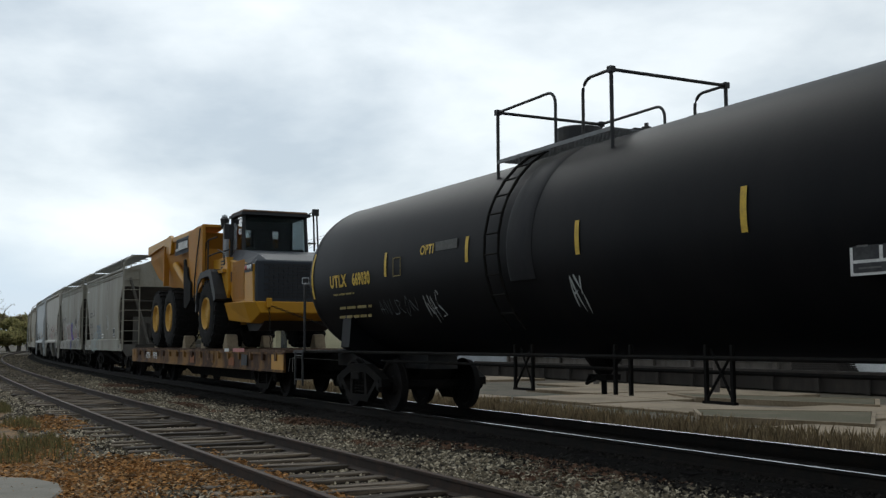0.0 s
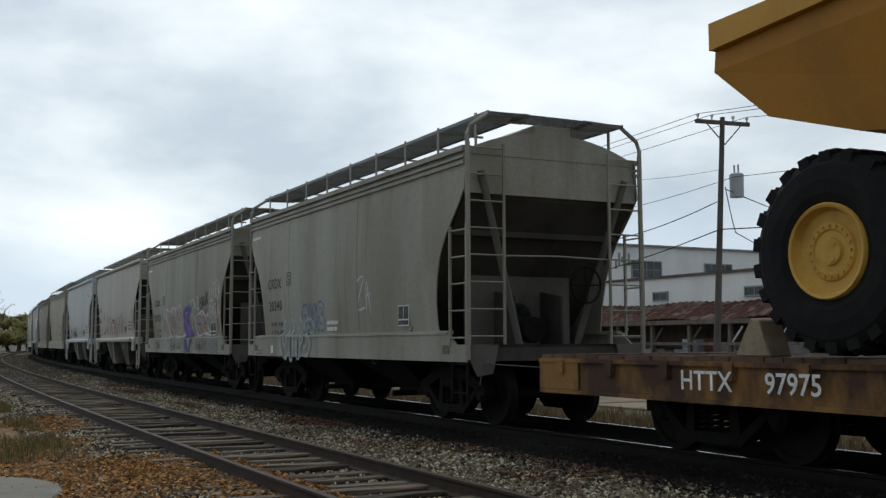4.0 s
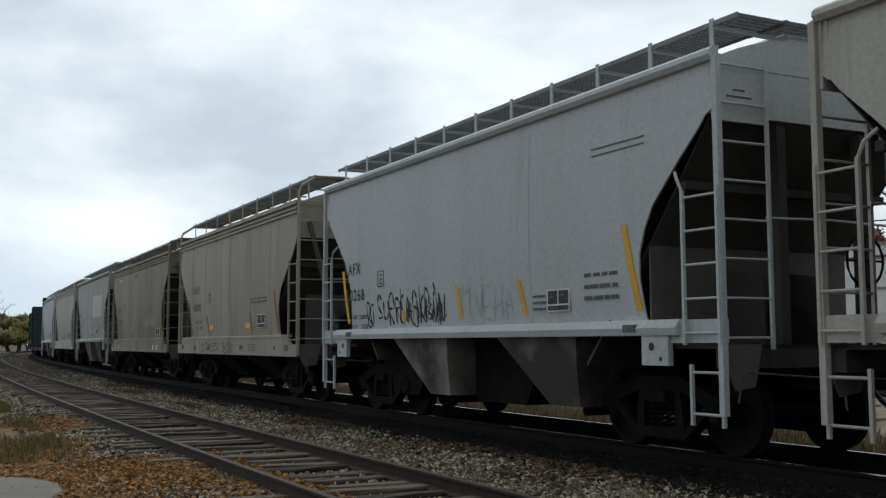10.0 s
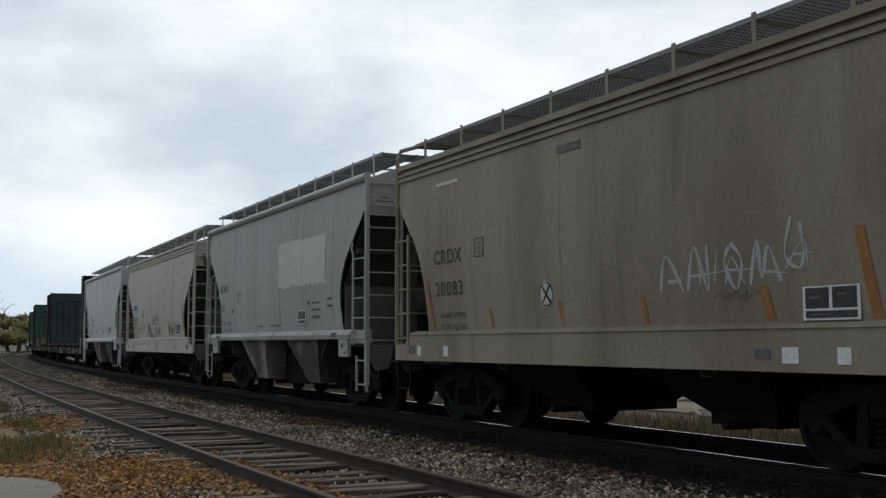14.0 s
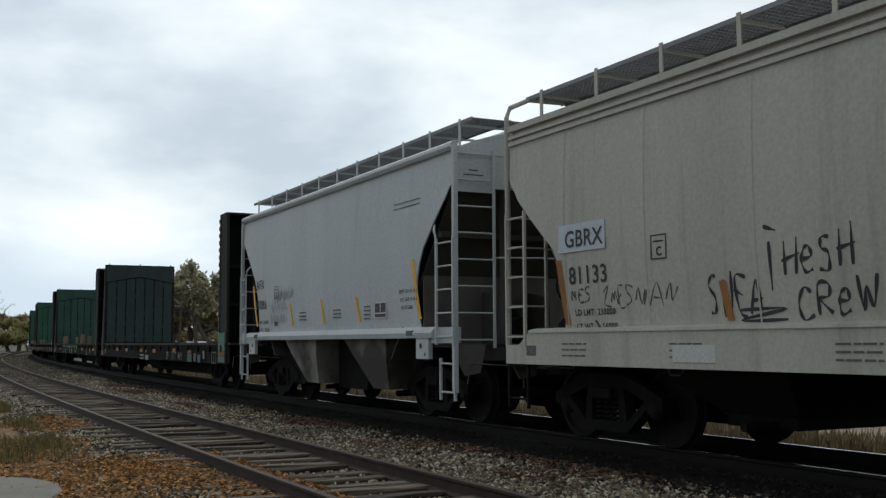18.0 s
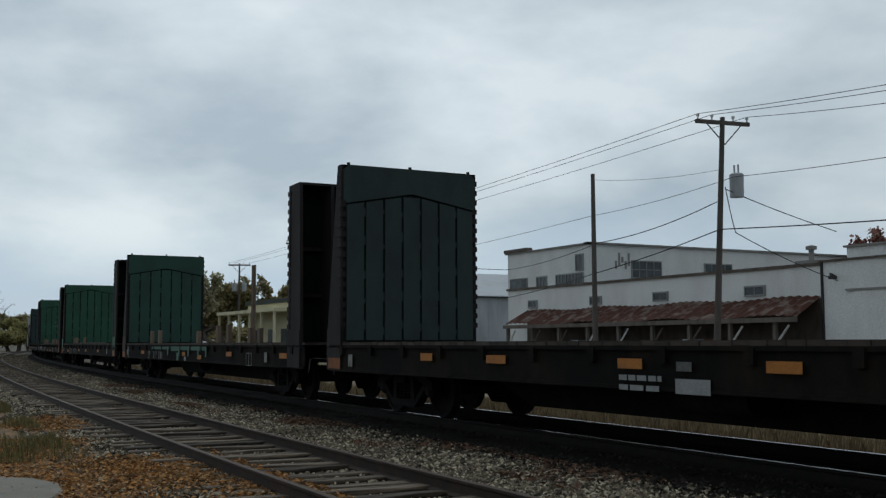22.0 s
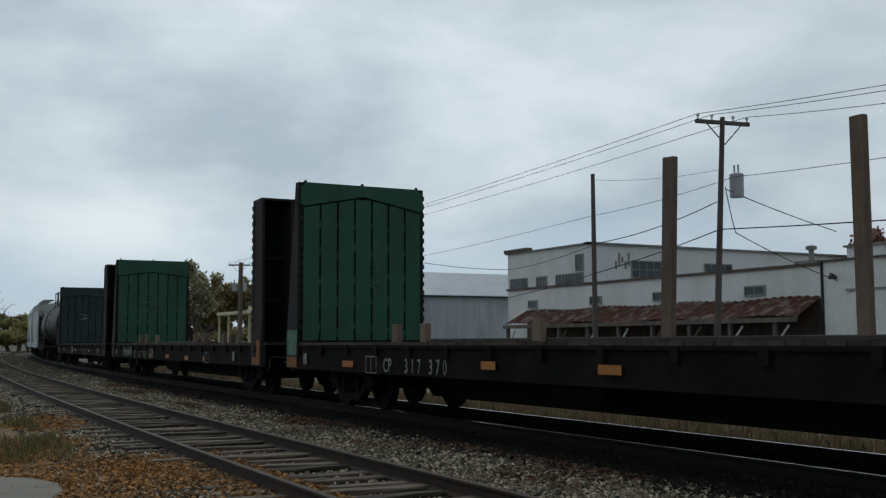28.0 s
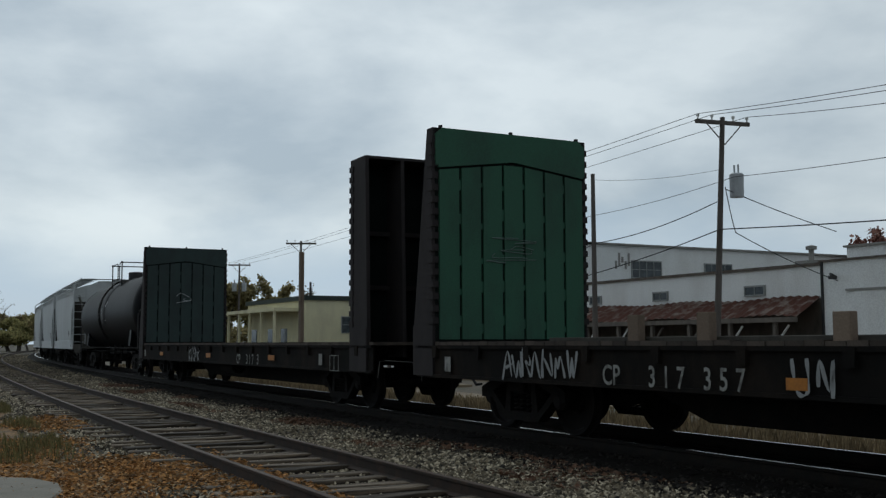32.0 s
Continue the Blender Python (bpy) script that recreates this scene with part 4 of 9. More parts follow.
def bulkhead(parent, k, zt, paint, dark, number, peak=0.45, ends=0.70):
    """End wall of a bulkhead flat: a ribbed inner face, braces and side plates behind. k: the end (+1 front)."""
    xi, xo = (9.50, 10.30) if k > 0 else (-9.92, -10.62)          # inner face, outer foot
    xt = -10.12 if k < 0 else 10.2  # outer edge at the top
    z0 = 1.22
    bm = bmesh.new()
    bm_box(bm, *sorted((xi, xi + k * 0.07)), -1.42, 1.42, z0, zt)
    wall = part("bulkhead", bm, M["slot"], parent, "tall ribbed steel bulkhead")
    # raised panels between the slots on the inner face, under a gabled bead
    n = 7
    for i in range(n):
        y0, y1 = -1.38 + i * 2.76 / n + 0.024, -1.38 + (i + 1) * 2.76 / n - 0.024
        g = lambda y: zt - ends - 0.02 + (ends - peak) * (1 - abs(y) / 1.4)
        bm = bmesh.new()
        bm_prism(bm, [(y0, z0 + 0.06), (y1, z0 + 0.06), (y1, g(y1) - 0.06), (y0, g(y0) - 0.06)], "x", *sorted((xi, xi - k * 0.045)))
        part("panel", bm, paint, wall)
        if i:
            tab = bmesh.new()
            tz = random.Random(i * 7 + int(k))
            for j in range(5):
                zz = z0 + 0.2 + j * 0.56 + tz.uniform(-0.1, 0.1)
                bm_box(tab, *sorted((xi, xi - k * 0.03)), y0 - 0.06, y0 + 0.005, zz, zz + tz.uniform(0.05, 0.2))
            part("slot_weld", tab, paint, wall)
    bm = bmesh.new()
    bm_prism(bm, [(-1.38, zt - ends - 0.04), (0, zt - peak - 0.04), (1.38, zt - ends - 0.04), (1.38, zt - ends + 0.02), (0, zt - peak + 0.02), (-1.38, zt - ends + 0.02)], "x", *sorted((xi, xi - k * 0.05)))
    bm_prism(bm, [(-1.42, zt - 0.10), (-1.30, zt), (1.30, zt), (1.42, zt - 0.10), (1.42, zt - ends), (0, zt - peak), (-1.42, zt - ends)], "x", *sorted((xi, xi - k * 0.03)))
    part("gable_bead", bm, paint, wall)
    for y in (-1.42, -0.72, 0.0, 0.72, 1.42):
        bm = bmesh.new()
        w = 0.035
        bm_prism(bm, [(xi, z0 - 0.25), (xi, zt), (xt, zt), (xo, z0 + 0.1), (xo, z0 - 0.25)], "y", y - w, y + w)
        part("brace", bm, dark, wall)
    for y in (-1.42, 1.42):   # toothed edge strips for the chains
        bm = bmesh.new()
        for i in range(16):
            z = z0 + 0.3 + i * 0.19
            bm_box(bm, *sorted((xi - k * 0.02, xi + k * 0.16)), y - 0.055, y + 0.055, z, z + 0.10)
        bm_box(bm, *sorted((xi + k * 0.03, xi + k * 0.12)), y - 0.045, y + 0.045, z0 + 0.3, z0 + 3.25)
        part("chain_rack", bm, dark, wall)
    bm = bmesh.new()
    for z in (2.2, 3.2):
        bm_box(bm, *sorted((xi + k * 0.07, xi + k * 0.2)), -1.4, 1.4, z, z + 0.08)
    bm_box(bm, *sorted((xi, xt)), -1.42, 1.42, zt - 0.05, zt)
    part("stiffener", bm, dark, wall)
    for y in (-1.3, 0.0, 1.3):
        bm = bmesh.new()
        bm_box(bm, *sorted((xi + k * 0.01, xi + k * 0.06)), y - 0.025, y + 0.025, zt, zt + 0.05)
        part("lug", bm, dark, wall)
    bm = bmesh.new()
    bm_box(bm, *sorted((xo - k * 0.02, xi)), -1.47, -1.43, 0.72, 1.5)
    part("corner_plate", bm, number, wall)
    return wall


def flat_body(parent, half, z, depth, belly, paint, deck, pitch, xb):
    """Deck, side sills, a fish-bellied centre sill, stake pockets and cross-members."""
    for k in (-1, 1):
        bm = bmesh.new()
        bm_prism(bm, [(-half, z - 0.05), (half, z - 0.05), (half, z - depth), (-half, z - depth)], "y", k * 1.43, k * 1.40)
        part("side_sill", bm, paint, parent)
        for za, ya in ((z - 0.10, 1.47), (z - depth - 0.002, 1.46)):
            bm = bmesh.new()
            bm_box(bm, -half, half, k * 1.40, k * ya, za, za + 0.046)
            part("sill_flange", bm, paint, parent)
        n = int(2 * half / pitch)
        for i in range(n):
            x = -half + (i + 0.5) * 2 * half / n
            bm = bmesh.new()
            bm_prism(bm, [(x - 0.07, z - 0.06), (x + 0.07, z - 0.06), (x + 0.06, z - 0.24), (x - 0.06, z - 0.24)], "y", k * 1.43, k * 1.49)
            part("stake_pocket", bm, paint, parent)
    bm = bmesh.new()
    bm_prism(bm, [(-half, z - 0.1), (half, z - 0.1), (half, z - 0.45), (xb - 0.6, z - 0.45), (xb - 2.2, z - belly), (-xb + 2.2, z - belly), (-xb + 0.6, z - 0.45), (-half, z - 0.45)], "y", -0.35, 0.35)
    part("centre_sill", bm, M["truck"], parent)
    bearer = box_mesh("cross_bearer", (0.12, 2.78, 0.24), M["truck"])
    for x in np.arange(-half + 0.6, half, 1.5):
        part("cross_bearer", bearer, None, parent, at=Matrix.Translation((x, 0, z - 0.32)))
    n = int(2 * half / 0.24)
    rng = random.Random(int(half * 10))
    mesh_list = [box_mesh("deck_plank", (2 * half / n - 0.012, 2.84, 0.055), deck, base=False) for _ in range(2)]
    for i in range(n):
        part("deck_plank", mesh_list[i % 2], None, parent, at=Matrix.Translation((-half + (i + 0.5) * 2 * half / n, rng.uniform(-0.01, 0.01), z - 0.025 + rng.uniform(-0.008, 0.006))))


def bulkhead_flat(label, c, paint, green_front, green_rear, marks, peak=0.45, ends=0.70):
    car = thing("bulkhead_flatcar", label, "flatcar", "freight train")
    MOVERS.append((car, c, 8.0, 0, 0))
    flat_body(car, 10.5, 1.24, 0.54, 0.96, paint, M["deck"], 1.25, 7.2)
    bulkhead(car, 1, 4.60, green_front, M["dark_frame"], M["dark_frame"])
    bulkhead(car, -1, 4.61, green_rear, M["dark_frame"], M["dark_frame"], peak, ends)
    for x in (-8.0, 8.0):
        bogie(car, x)
    end_gear(car, 10.55)
    bm = bmesh.new()
    bm_lathe(bm, [(-1.0, 0.02), (-1.0, 0.19), (0.2, 0.19), (0.2, 0.02)], 12, "x", (0, -0.9, 0.62))
    part("air_reservoir", bm, M["truck"], car, smooth=True)
    marks(car)
    return car


def tank_car(label, c, half, marks, r=1.50, zc=2.51, plat=None):
    car = thing("tank_car", label, "tank car", "freight train")
    MOVERS.append((car, c, half - 2.2, 0, 0))
    prof = [(x, max(q, 0.01)) for x, q in [(-half + 0.78 * (1 - math.cos(a)), r * math.sin(a) ** 0.8) for a in np.linspace(0.02, math.pi / 2, 12)]]
    mid = [(-half + 0.78 + (2 * half - 1.56) * i / 8, r) for i in range(1, 8)]
    bm = bmesh.new()
    bm_lathe(bm, prof + mid + [(-x, q) for x, q in prof[::-1]], 64, "x", (0, 0, zc))
    part("tank_shell", bm, M["tank"], car, "black glossy cylindrical tank shell", smooth=True)
    for x in (-half + 0.85, half - 0.85):
        bm = bmesh.new()
        bm_lathe(bm, [(x - 0.02, r - 0.05), (x - 0.02, r + 0.004), (x + 0.02, r + 0.004), (x + 0.02, r - 0.05)], 64, "x", (0, 0, zc))
        part("weld_band", bm, M["tank"], car, smooth=True)
    for x in (-half + 2.2, half - 2.2):
        bogie(car, x)
        bm = bmesh.new()
        bm_prism(bm, [(-1.35, 1.15), (-1.3, 1.75), (-1.0, 1.45), (0, 1.15), (1.0, 1.45), (1.3, 1.75), (1.35, 1.15), (0.5, 0.72), (-0.5, 0.72)], "x", x - 0.2, x + 0.2)
        part("saddle", bm, M["tank"], car)
    for k in (-1, 1):
        bm = bmesh.new()
        bm_box(bm, *sorted((k * (half - 3.6), k * (half + 0.75))), -0.3, 0.3, 0.75, 1.1)
        bm_box(bm, *sorted((k * (half + 0.1), k * (half + 0.7))), -1.35, 1.35, 1.02, 1.08)
        part("stub_sill", bm, M["black"], car)
    for k in (-1, 1):
        bm = bmesh.new()
        xk = k * (half - 0.08)
        bm_tube(bm, [(xk, -1.38, 1.05), (xk, -1.38, 2.3), (xk + k * 0.06, -1.36, 2.42), (xk + k * 0.2, -1.3, 2.46), (xk + k * 0.62, -1.0, 2.46), (xk + k * 0.62, 1.0, 2.46), (xk + k * 0.2, 1.3, 2.46), (xk, 1.38, 2.3), (xk, 1.38, 1.05)], 0.03, 8)
        part("end_rail", bm, M["black"], car, smooth=True)
        ladder(car, "stirrup", (k * (half + 0.55), -1.35), (k * (half + 0.1), -1.35), 0.35, 1.05, M["black"], 2, 0.016)
    end_gear(car, half + 0.75)
    # brake pipe and hangers under the tank
    bm = bmesh.new()
    bm_tube(bm, [(-half + 3, -0.95, 0.90), (half - 3, -0.95, 0.90)], 0.025, 6)
    bm_tube(bm, [(-half + 0.2, -1.32, 1.06), (half - 0.2, -1.32, 1.06)], 0.028, 6)
    part("pipe", bm, M["truck"], car)
    for x, lean_ in ((-1.0, 1), (-0.55, -1), (1.3, 0), (1.6, 0), (2.9, 1), (3.3, -1)):
        bm = bmesh.new()
        bm_box(bm, x - 0.02, x + 0.02, -1.17, -1.13, 0.60, 1.2)
        if lean_:
            bm_tube(bm, [(x, -1.15, 0.62), (x + lean_ * 0.38, -1.1, 1.15)], 0.016, 6)
        part("hanger", bm, M["truck"], car)
    for x in (-0.78, 3.1):
        bm = bmesh.new()
        bm_box(bm, x - 0.24, x + 0.24, -1.18, -1.12, 0.575, 0.605)
        part("step", bm, M["truck"], car)
    bm = bmesh.new()
    bm_lathe(bm, [(0.78, 0.01), (0.78, 0.10), (0.86, 0.16), (1.1, 0.34)], 12, "z", (-0.5, 0, 0))
    bm_box(bm, -0.72, -0.28, -0.12, 0.12, 0.70, 0.78)
    bm_tube(bm, [(-0.5, 0, 0.72), (-0.5, 0, 0.5)], 0.04, 10)
    bm_tube(bm, [(-0.65, -0.15, 0.74), (-0.5, -0.3, 0.66), (-0.3, -0.3, 0.72)], 0.025, 6)
    part("bottom_valve", bm, M["truck"], car)
    if plat:
        p0, p1 = plat
        zt = zc + r
        part("platform", grating_mesh("platform", p0, p1, -0.95, -0.35, zt - 0.09), None, car, "black steel platform round the manway")
        part("platform", grating_mesh("platform", p0, p1, 0.35, 0.95, zt - 0.09), None, car)
        xm = (p0 + p1) / 2 - 0.66
        bm = bmesh.new()
        bm_lathe(bm, [(zt - 0.1, 0.36), (zt + 0.34, 0.36), (zt + 0.36, 0.33), (zt + 0.39, 0.1), (zt + 0.392, 0.01)], 24, "z", (xm, 0, 0))
        bm_box(bm, xm - 0.46, xm - 0.34, -0.08, 0.08, zt + 0.08, zt + 0.13)
        part("manway", bm, M["black"], car, smooth=False)
        bm = bmesh.new()
        bm_box(bm, xm + 0.5, xm + 1.7, -0.3, 0.3, zt - 0.08, zt + 0.04)
        part("valve_plate", bm, M["black"], car)
        for q, h in ((0.6, 0.08), (0.9, 0.13), (1.2, 0.10), (1.5, 0.14)):
            bm = bmesh.new()
            bm_lathe(bm, [(zt + 0.03, 0.07), (zt + 0.03 + h * 0.6, 0.07), (zt + 0.03 + h * 0.7, 0.03), (zt + 0.03 + h, 0.03), (zt + 0.032 + h, 0.005)], 10, "z", (xm + q, 0.05, 0))
            part("valve", bm, M["black"], car)
        zr_ = zt + 0.66
        for x, d, n_ in ((p0, 1, 1.55), (p1, -1, 0.62)):
            bm = bmesh.new()
            bm_tube(bm, [(x, -0.95, zt - 0.4), (x, -0.95, zr_)], 0.026, 8)
            bm_tube(bm, [(x, 0.95, zt - 0.4), (x, 0.95, zr_)], 0.026, 8)
            bm_tube(bm, [(x, -0.95, zr_), (x, 0.95, zr_)], 0.024, 8)
            for y in (-0.95, 0.95):
                bend = [(x + d * (n_ - 0.18 + 0.18 * math.sin(a)), y, zr_ - 0.18 + 0.18 * math.cos(a)) for a in np.linspace(0, math.pi / 2, 6)]
                bm_tube(bm, [(x, y, zr_)] + bend + [(x + d * n_, y, zt - 0.12)], 0.022, 8)
                bm_box(bm, x - 0.04, x + 0.04, y - 0.04, y + 0.04, zr_ - 0.04, zr_ + 0.04)
            part("railing", bm, M["black"], car)
        b2 = bmesh.new()      # curved spill shield beside the ladder
        arc = np.linspace(-0.3, 1.15, 14)
        rows = [[b2.verts.new((x, -q * math.cos(a), zc + q * math.sin(a))) for a in arc] for x, q in ((p0 + 1.12, r + 0.004), (p0 + 1.2, r + 0.03), (p0 + 1.68, r + 0.03), (p0 + 1.76, r + 0.004))]
        for r0, r1 in zip(rows, rows[1:]):
            for i in range(13):
                b2.faces.new((r0[i], r0[i + 1], r1[i + 1], r1[i]))
        part("spill_shield", b2, M["shield"], car, "smooth dark shield over the tank's side", smooth=True)
        for y in (-1, 1):
            xm = p0 + 0.72
            pts = [(xm, y * (r + 0.12) * math.cos(a), zc + (r + 0.12) * math.sin(a)) for a in np.linspace(-0.75, 1.2, 12)]
            pts2 = [(xm + 0.38, b, c_) for _, b, c_ in pts]
            bm = bmesh.new()
            bm_tube(bm, pts, 0.022, 6)
            bm_tube(bm, pts2, 0.022, 6)
            lad = part("ladder", bm, M["truck"], car)
            for a, b in list(zip(pts, pts2))[1:]:
                bm = bmesh.new()
                bm_tube(bm, [a, b], 0.014, 6)
                part("rung", bm, M["truck"], lad)
    marks(car, lambda z: -math.sqrt(max((r + 0.006) ** 2 - (z - zc) ** 2, 0.02)))
    return car
# ---- background behind the main line ----
GZ = -0.72
M["white_wall"] = mat("white_painted_block", (0.84, 0.85, 0.84), 0.85, 0, (0.62, 0.60, 0.57), 0.45, 0.5, streak=0.6, grain=18)
M["white_trim"] = mat("grey_trim", (0.30, 0.29, 0.27), 0.8, 0, None, 0.4, 2)
M["cap"] = mat("dark_roof_cap", (0.10, 0.08, 0.065), 0.85, 0, (0.22, 0.20, 0.18), 0.6, 3)
M["rust_roof"] = mat("rusty_sheet_roof", (0.15, 0.060, 0.040), 0.85, 0.1, (0.36, 0.30, 0.26), 0.85, 1.8, grain=20, soft=(0.5, 0.62))
M["shed_wall"] = mat("grey_metal_siding", (0.46, 0.49, 0.53), 0.6, 0.1, (0.28, 0.29, 0.31), 0.5, 0.8, streak=0.8)
M["shed_roof"] = mat("pale_metal_roof", (0.50, 0.53, 0.56), 0.5, 0.2, (0.38, 0.40, 0.42), 0.5, 0.7)
M["cream"] = mat("cream_wall", (0.70, 0.65, 0.43), 0.85, 0, (0.52, 0.47, 0.32), 0.5, 0.8, streak=0.5)
M["dark_roof"] = mat("dark_roof_edge", (0.035, 0.045, 0.04), 0.8)
M["pane"] = mat("dark_window_pane", (0.035, 0.045, 0.05), 0.12, 0, (0.10, 0.12, 0.13), 0.6, 1.5, bump=0, spec=0.5)
M["frame"] = mat("window_frame_paint", (0.30, 0.31, 0.30), 0.7)
M["timber"] = mat("grey_timber", (0.17, 0.15, 0.13), 0.9, 0, (0.09, 0.08, 0.07), 0.7, 3, streak=0.8, bump=0.4)
M["pole"] = mat("utility_pole_wood", (0.13, 0.115, 0.105), 0.9, 0, (0.07, 0.06, 0.055), 0.7, 4, streak=0.9, bump=0.4)
M["galv"] = mat("galvanised_can", (0.42, 0.44, 0.46), 0.5, 0.3)
M["wire"] = mat("cable", (0.03, 0.03, 0.033), 0.6, bump=0)
# darker copy of the grey timber, so the dock front is near-black
M["dark_timber"] = mat("dark_dock_timber", (0.035, 0.030, 0.026), 0.9, 0, (0.06, 0.05, 0.042), 0.6, 2, streak=0.7, bump=0.4)
# board wall darkened for the shade under the lean-to roof
M["shadow_in"] = mat("shaded_board_wall", (0.10, 0.085, 0.07), 0.95, 0, (0.05, 0.04, 0.033), 0.8, 2, streak=0.7)


def window(parent, x0, x1, y0, y1, z0, z1, cols=2, rows=2):
    """A window in a wall: a dark pane behind a frame with glazing bars. The wall runs along x (y0 == y1) or along y (x0 == x1)."""
    along_x = abs(y1 - y0) < 1e-6
    w = abs(x1 - x0) if along_x else abs(y1 - y0)
    m = Matrix.Translation((min(x0, x1), y0, z0)) if along_x else Matrix.Translation((x0, min(y0, y1), z0)) @ Matrix.Rotation(math.pi / 2, 4, "Z")
    h = z1 - z0
    win = part("window", flat_box("window", [(0, w, -0.03, 0.08, 0, h)], M["pane"]), None, parent, "multi-pane window with dark glass", at=m)
    b = [(-0.06, w + 0.06, -0.07, 0.02, -0.07, 0.0), (-0.06, w + 0.06, -0.07, 0.02, h, h + 0.07), (-0.06, 0, -0.07, 0.02, 0, h), (w, w + 0.06, -0.07, 0.02, 0, h)]
    b += [(w * i / cols - 0.02, w * i / cols + 0.02, -0.05, 0.0, 0, h) for i in range(1, cols)]
    b += [(0, w, -0.05, 0.0, h * i / rows - 0.02, h * i / rows + 0.02) for i in range(1, rows)]
    part("window_frame", flat_box("window_frame", b, M["frame"]), None, win)
    return win


def flat_box(name, boxes, material, bevel=0.0):
    bm = bmesh.new()
    for b in boxes:
        bm_box(bm, *b)
    return mesh_of(bm, name, material, bevel=bevel)


# long low white block with a rusty lean-to, and the taller white block behind it
FY = 34.0
low = thing("warehouse", "long white painted single-storey block warehouse", "building")
part("wall", flat_box("wall", [(-53.9, -29.6, FY, FY + 9, GZ, 4.30)], M["white_wall"]), None, low)
part("parapet", flat_box("parapet", [(-54.0, -29.5, FY - 0.10, FY + 0.3, 4.30, 4.42), (-29.75, -29.45, FY, FY + 9, 4.3, 4.42)], M["cap"]), None, low)
part("roof", flat_box("roof", [(-53.9, -29.6, FY + 0.3, FY + 9, 4.25, 4.34)], M["dark_roof"]), None, low)
for px, w in ((-51.6, 0.8), (-45.6, 0.9), (-40.4, 1.0), (-34.2, 1.1)):
    window(low, px, px + w, FY - 0.01, FY - 0.01, 3.25, 3.58, 2, 1)
bm = bmesh.new()
bm_box(bm, -33.2, -32.2, FY + 2, FY + 3, 4.34, 4.75)
bm_lathe(bm, [(4.7, 0.12), (5.25, 0.12), (5.25, 0.24), (5.4, 0.24), (5.45, 0.05)], 10, "z", (-32.7, FY + 2.5, 0))
part("roof_vent", bm, M["white_trim"], low)
bm = bmesh.new()
bm_tube(bm, [(-29.75, FY - 0.1, 4.3), (-29.75, FY - 0.1, GZ)], 0.06, 6)
part("downpipe", bm, M["black"], low)

annex = thing("warehouse_annex", "white sheet-clad annex with a sliding door", "building")
part("wall", flat_box("wall", [(-29.4, -12.0, FY - 0.6, FY + 12, GZ, 4.36)], M["white_wall"]), None, annex)
part("upper_wall", flat_box("upper_wall", [(-28.5, -12.0, FY - 0.2, FY + 12, 4.44, 4.9)], M["white_wall"]), None, annex)
part("roof", flat_box("roof", [(-28.6, -11.9, FY - 0.3, FY + 12.1, 4.9, 4.98)], M["white_trim"]), None, annex)
part("eave", flat_box("eave", [(-29.5, -11.9, FY - 0.7, FY + 12.05, 4.36, 4.44)], M["cap"]), None, annex)
part("corner_trim", flat_box("corner_trim", [(-29.46, -29.36, FY - 0.66, FY - 0.55, GZ, 4.36)], M["black"]), None, annex)
for x in (-27.9, -25.9):
    part("door", flat_box("door", [(x, x + 1.96, FY - 0.68, FY - 0.60, GZ, 3.15)], M["white_wall"]), None, annex, "large white sliding door leaf")
part("door_track", flat_box("door_track", [(-28.2, -21.0, FY - 0.72, FY - 0.6, 3.16, 3.24)], M["white_trim"]), None, annex)
bm = bmesh.new()
bm_tube(bm, [(-28.75, FY - 0.62, 3.75), (-28.7, FY - 0.95, 3.85), (-28.55, FY - 1.05, 3.72)], 0.05, 6)
bm_box(bm, -28.62, -28.38, FY - 1.18, FY - 0.95, 3.62, 3.76)
part("wall_lamp", bm, M["black"], annex)

tall = thing("factory", "tall weathered white two-storey block factory", "building")
part("wall", flat_box("wall", [(-60.6, -51.4, 38.2, 66, GZ, 7.15)], M["white_wall"]), None, tall)
part("parapet", flat_box("parapet", [(-60.75, -51.25, 38.05, 38.45, 7.15, 7.24), (-51.7, -51.25, 38.05, 66, 7.15, 7.28)], M["white_trim"]), None, tall)
part("coping", flat_box("coping", [(-60.8, -58.0, 38.0, 38.5, 7.24, 7.46)], M["cap"]), None, tall)
part("roof", flat_box("roof", [(-60.5, -51.7, 38.45, 66, 7.1, 7.2)], M["dark_roof"]), None, tall)
for x, w in ((-60.2, 2.0), (-57.0, 1.1), (-54.8, 1.0), (-53.7, 0.9), (-52.7, 0.7)):
    window(tall, x, x + w, 38.19, 38.19, 4.75, 5.4, 3, 1)
window(tall, -52.65, -51.95, 38.19, 38.19, 5.65, 6.55, 2, 1)
for y, w in ((41.5, 2.3), (47.5, 2.3), (53.5, 2.2)):
    window(tall, -51.39, -51.39, y, y + w, 5.2, 6.2, 4, 2)
part("graffiti", flat_box("graffiti", [(-51.40, -51.37, 40.2 + 0.25 * i, 40.35 + 0.25 * i, 5.7 + 0.2 * (i % 3), 6.2 + 0.25 * ((i * 2) % 3)) for i in range(5)], M["white_trim"]), None, tall)

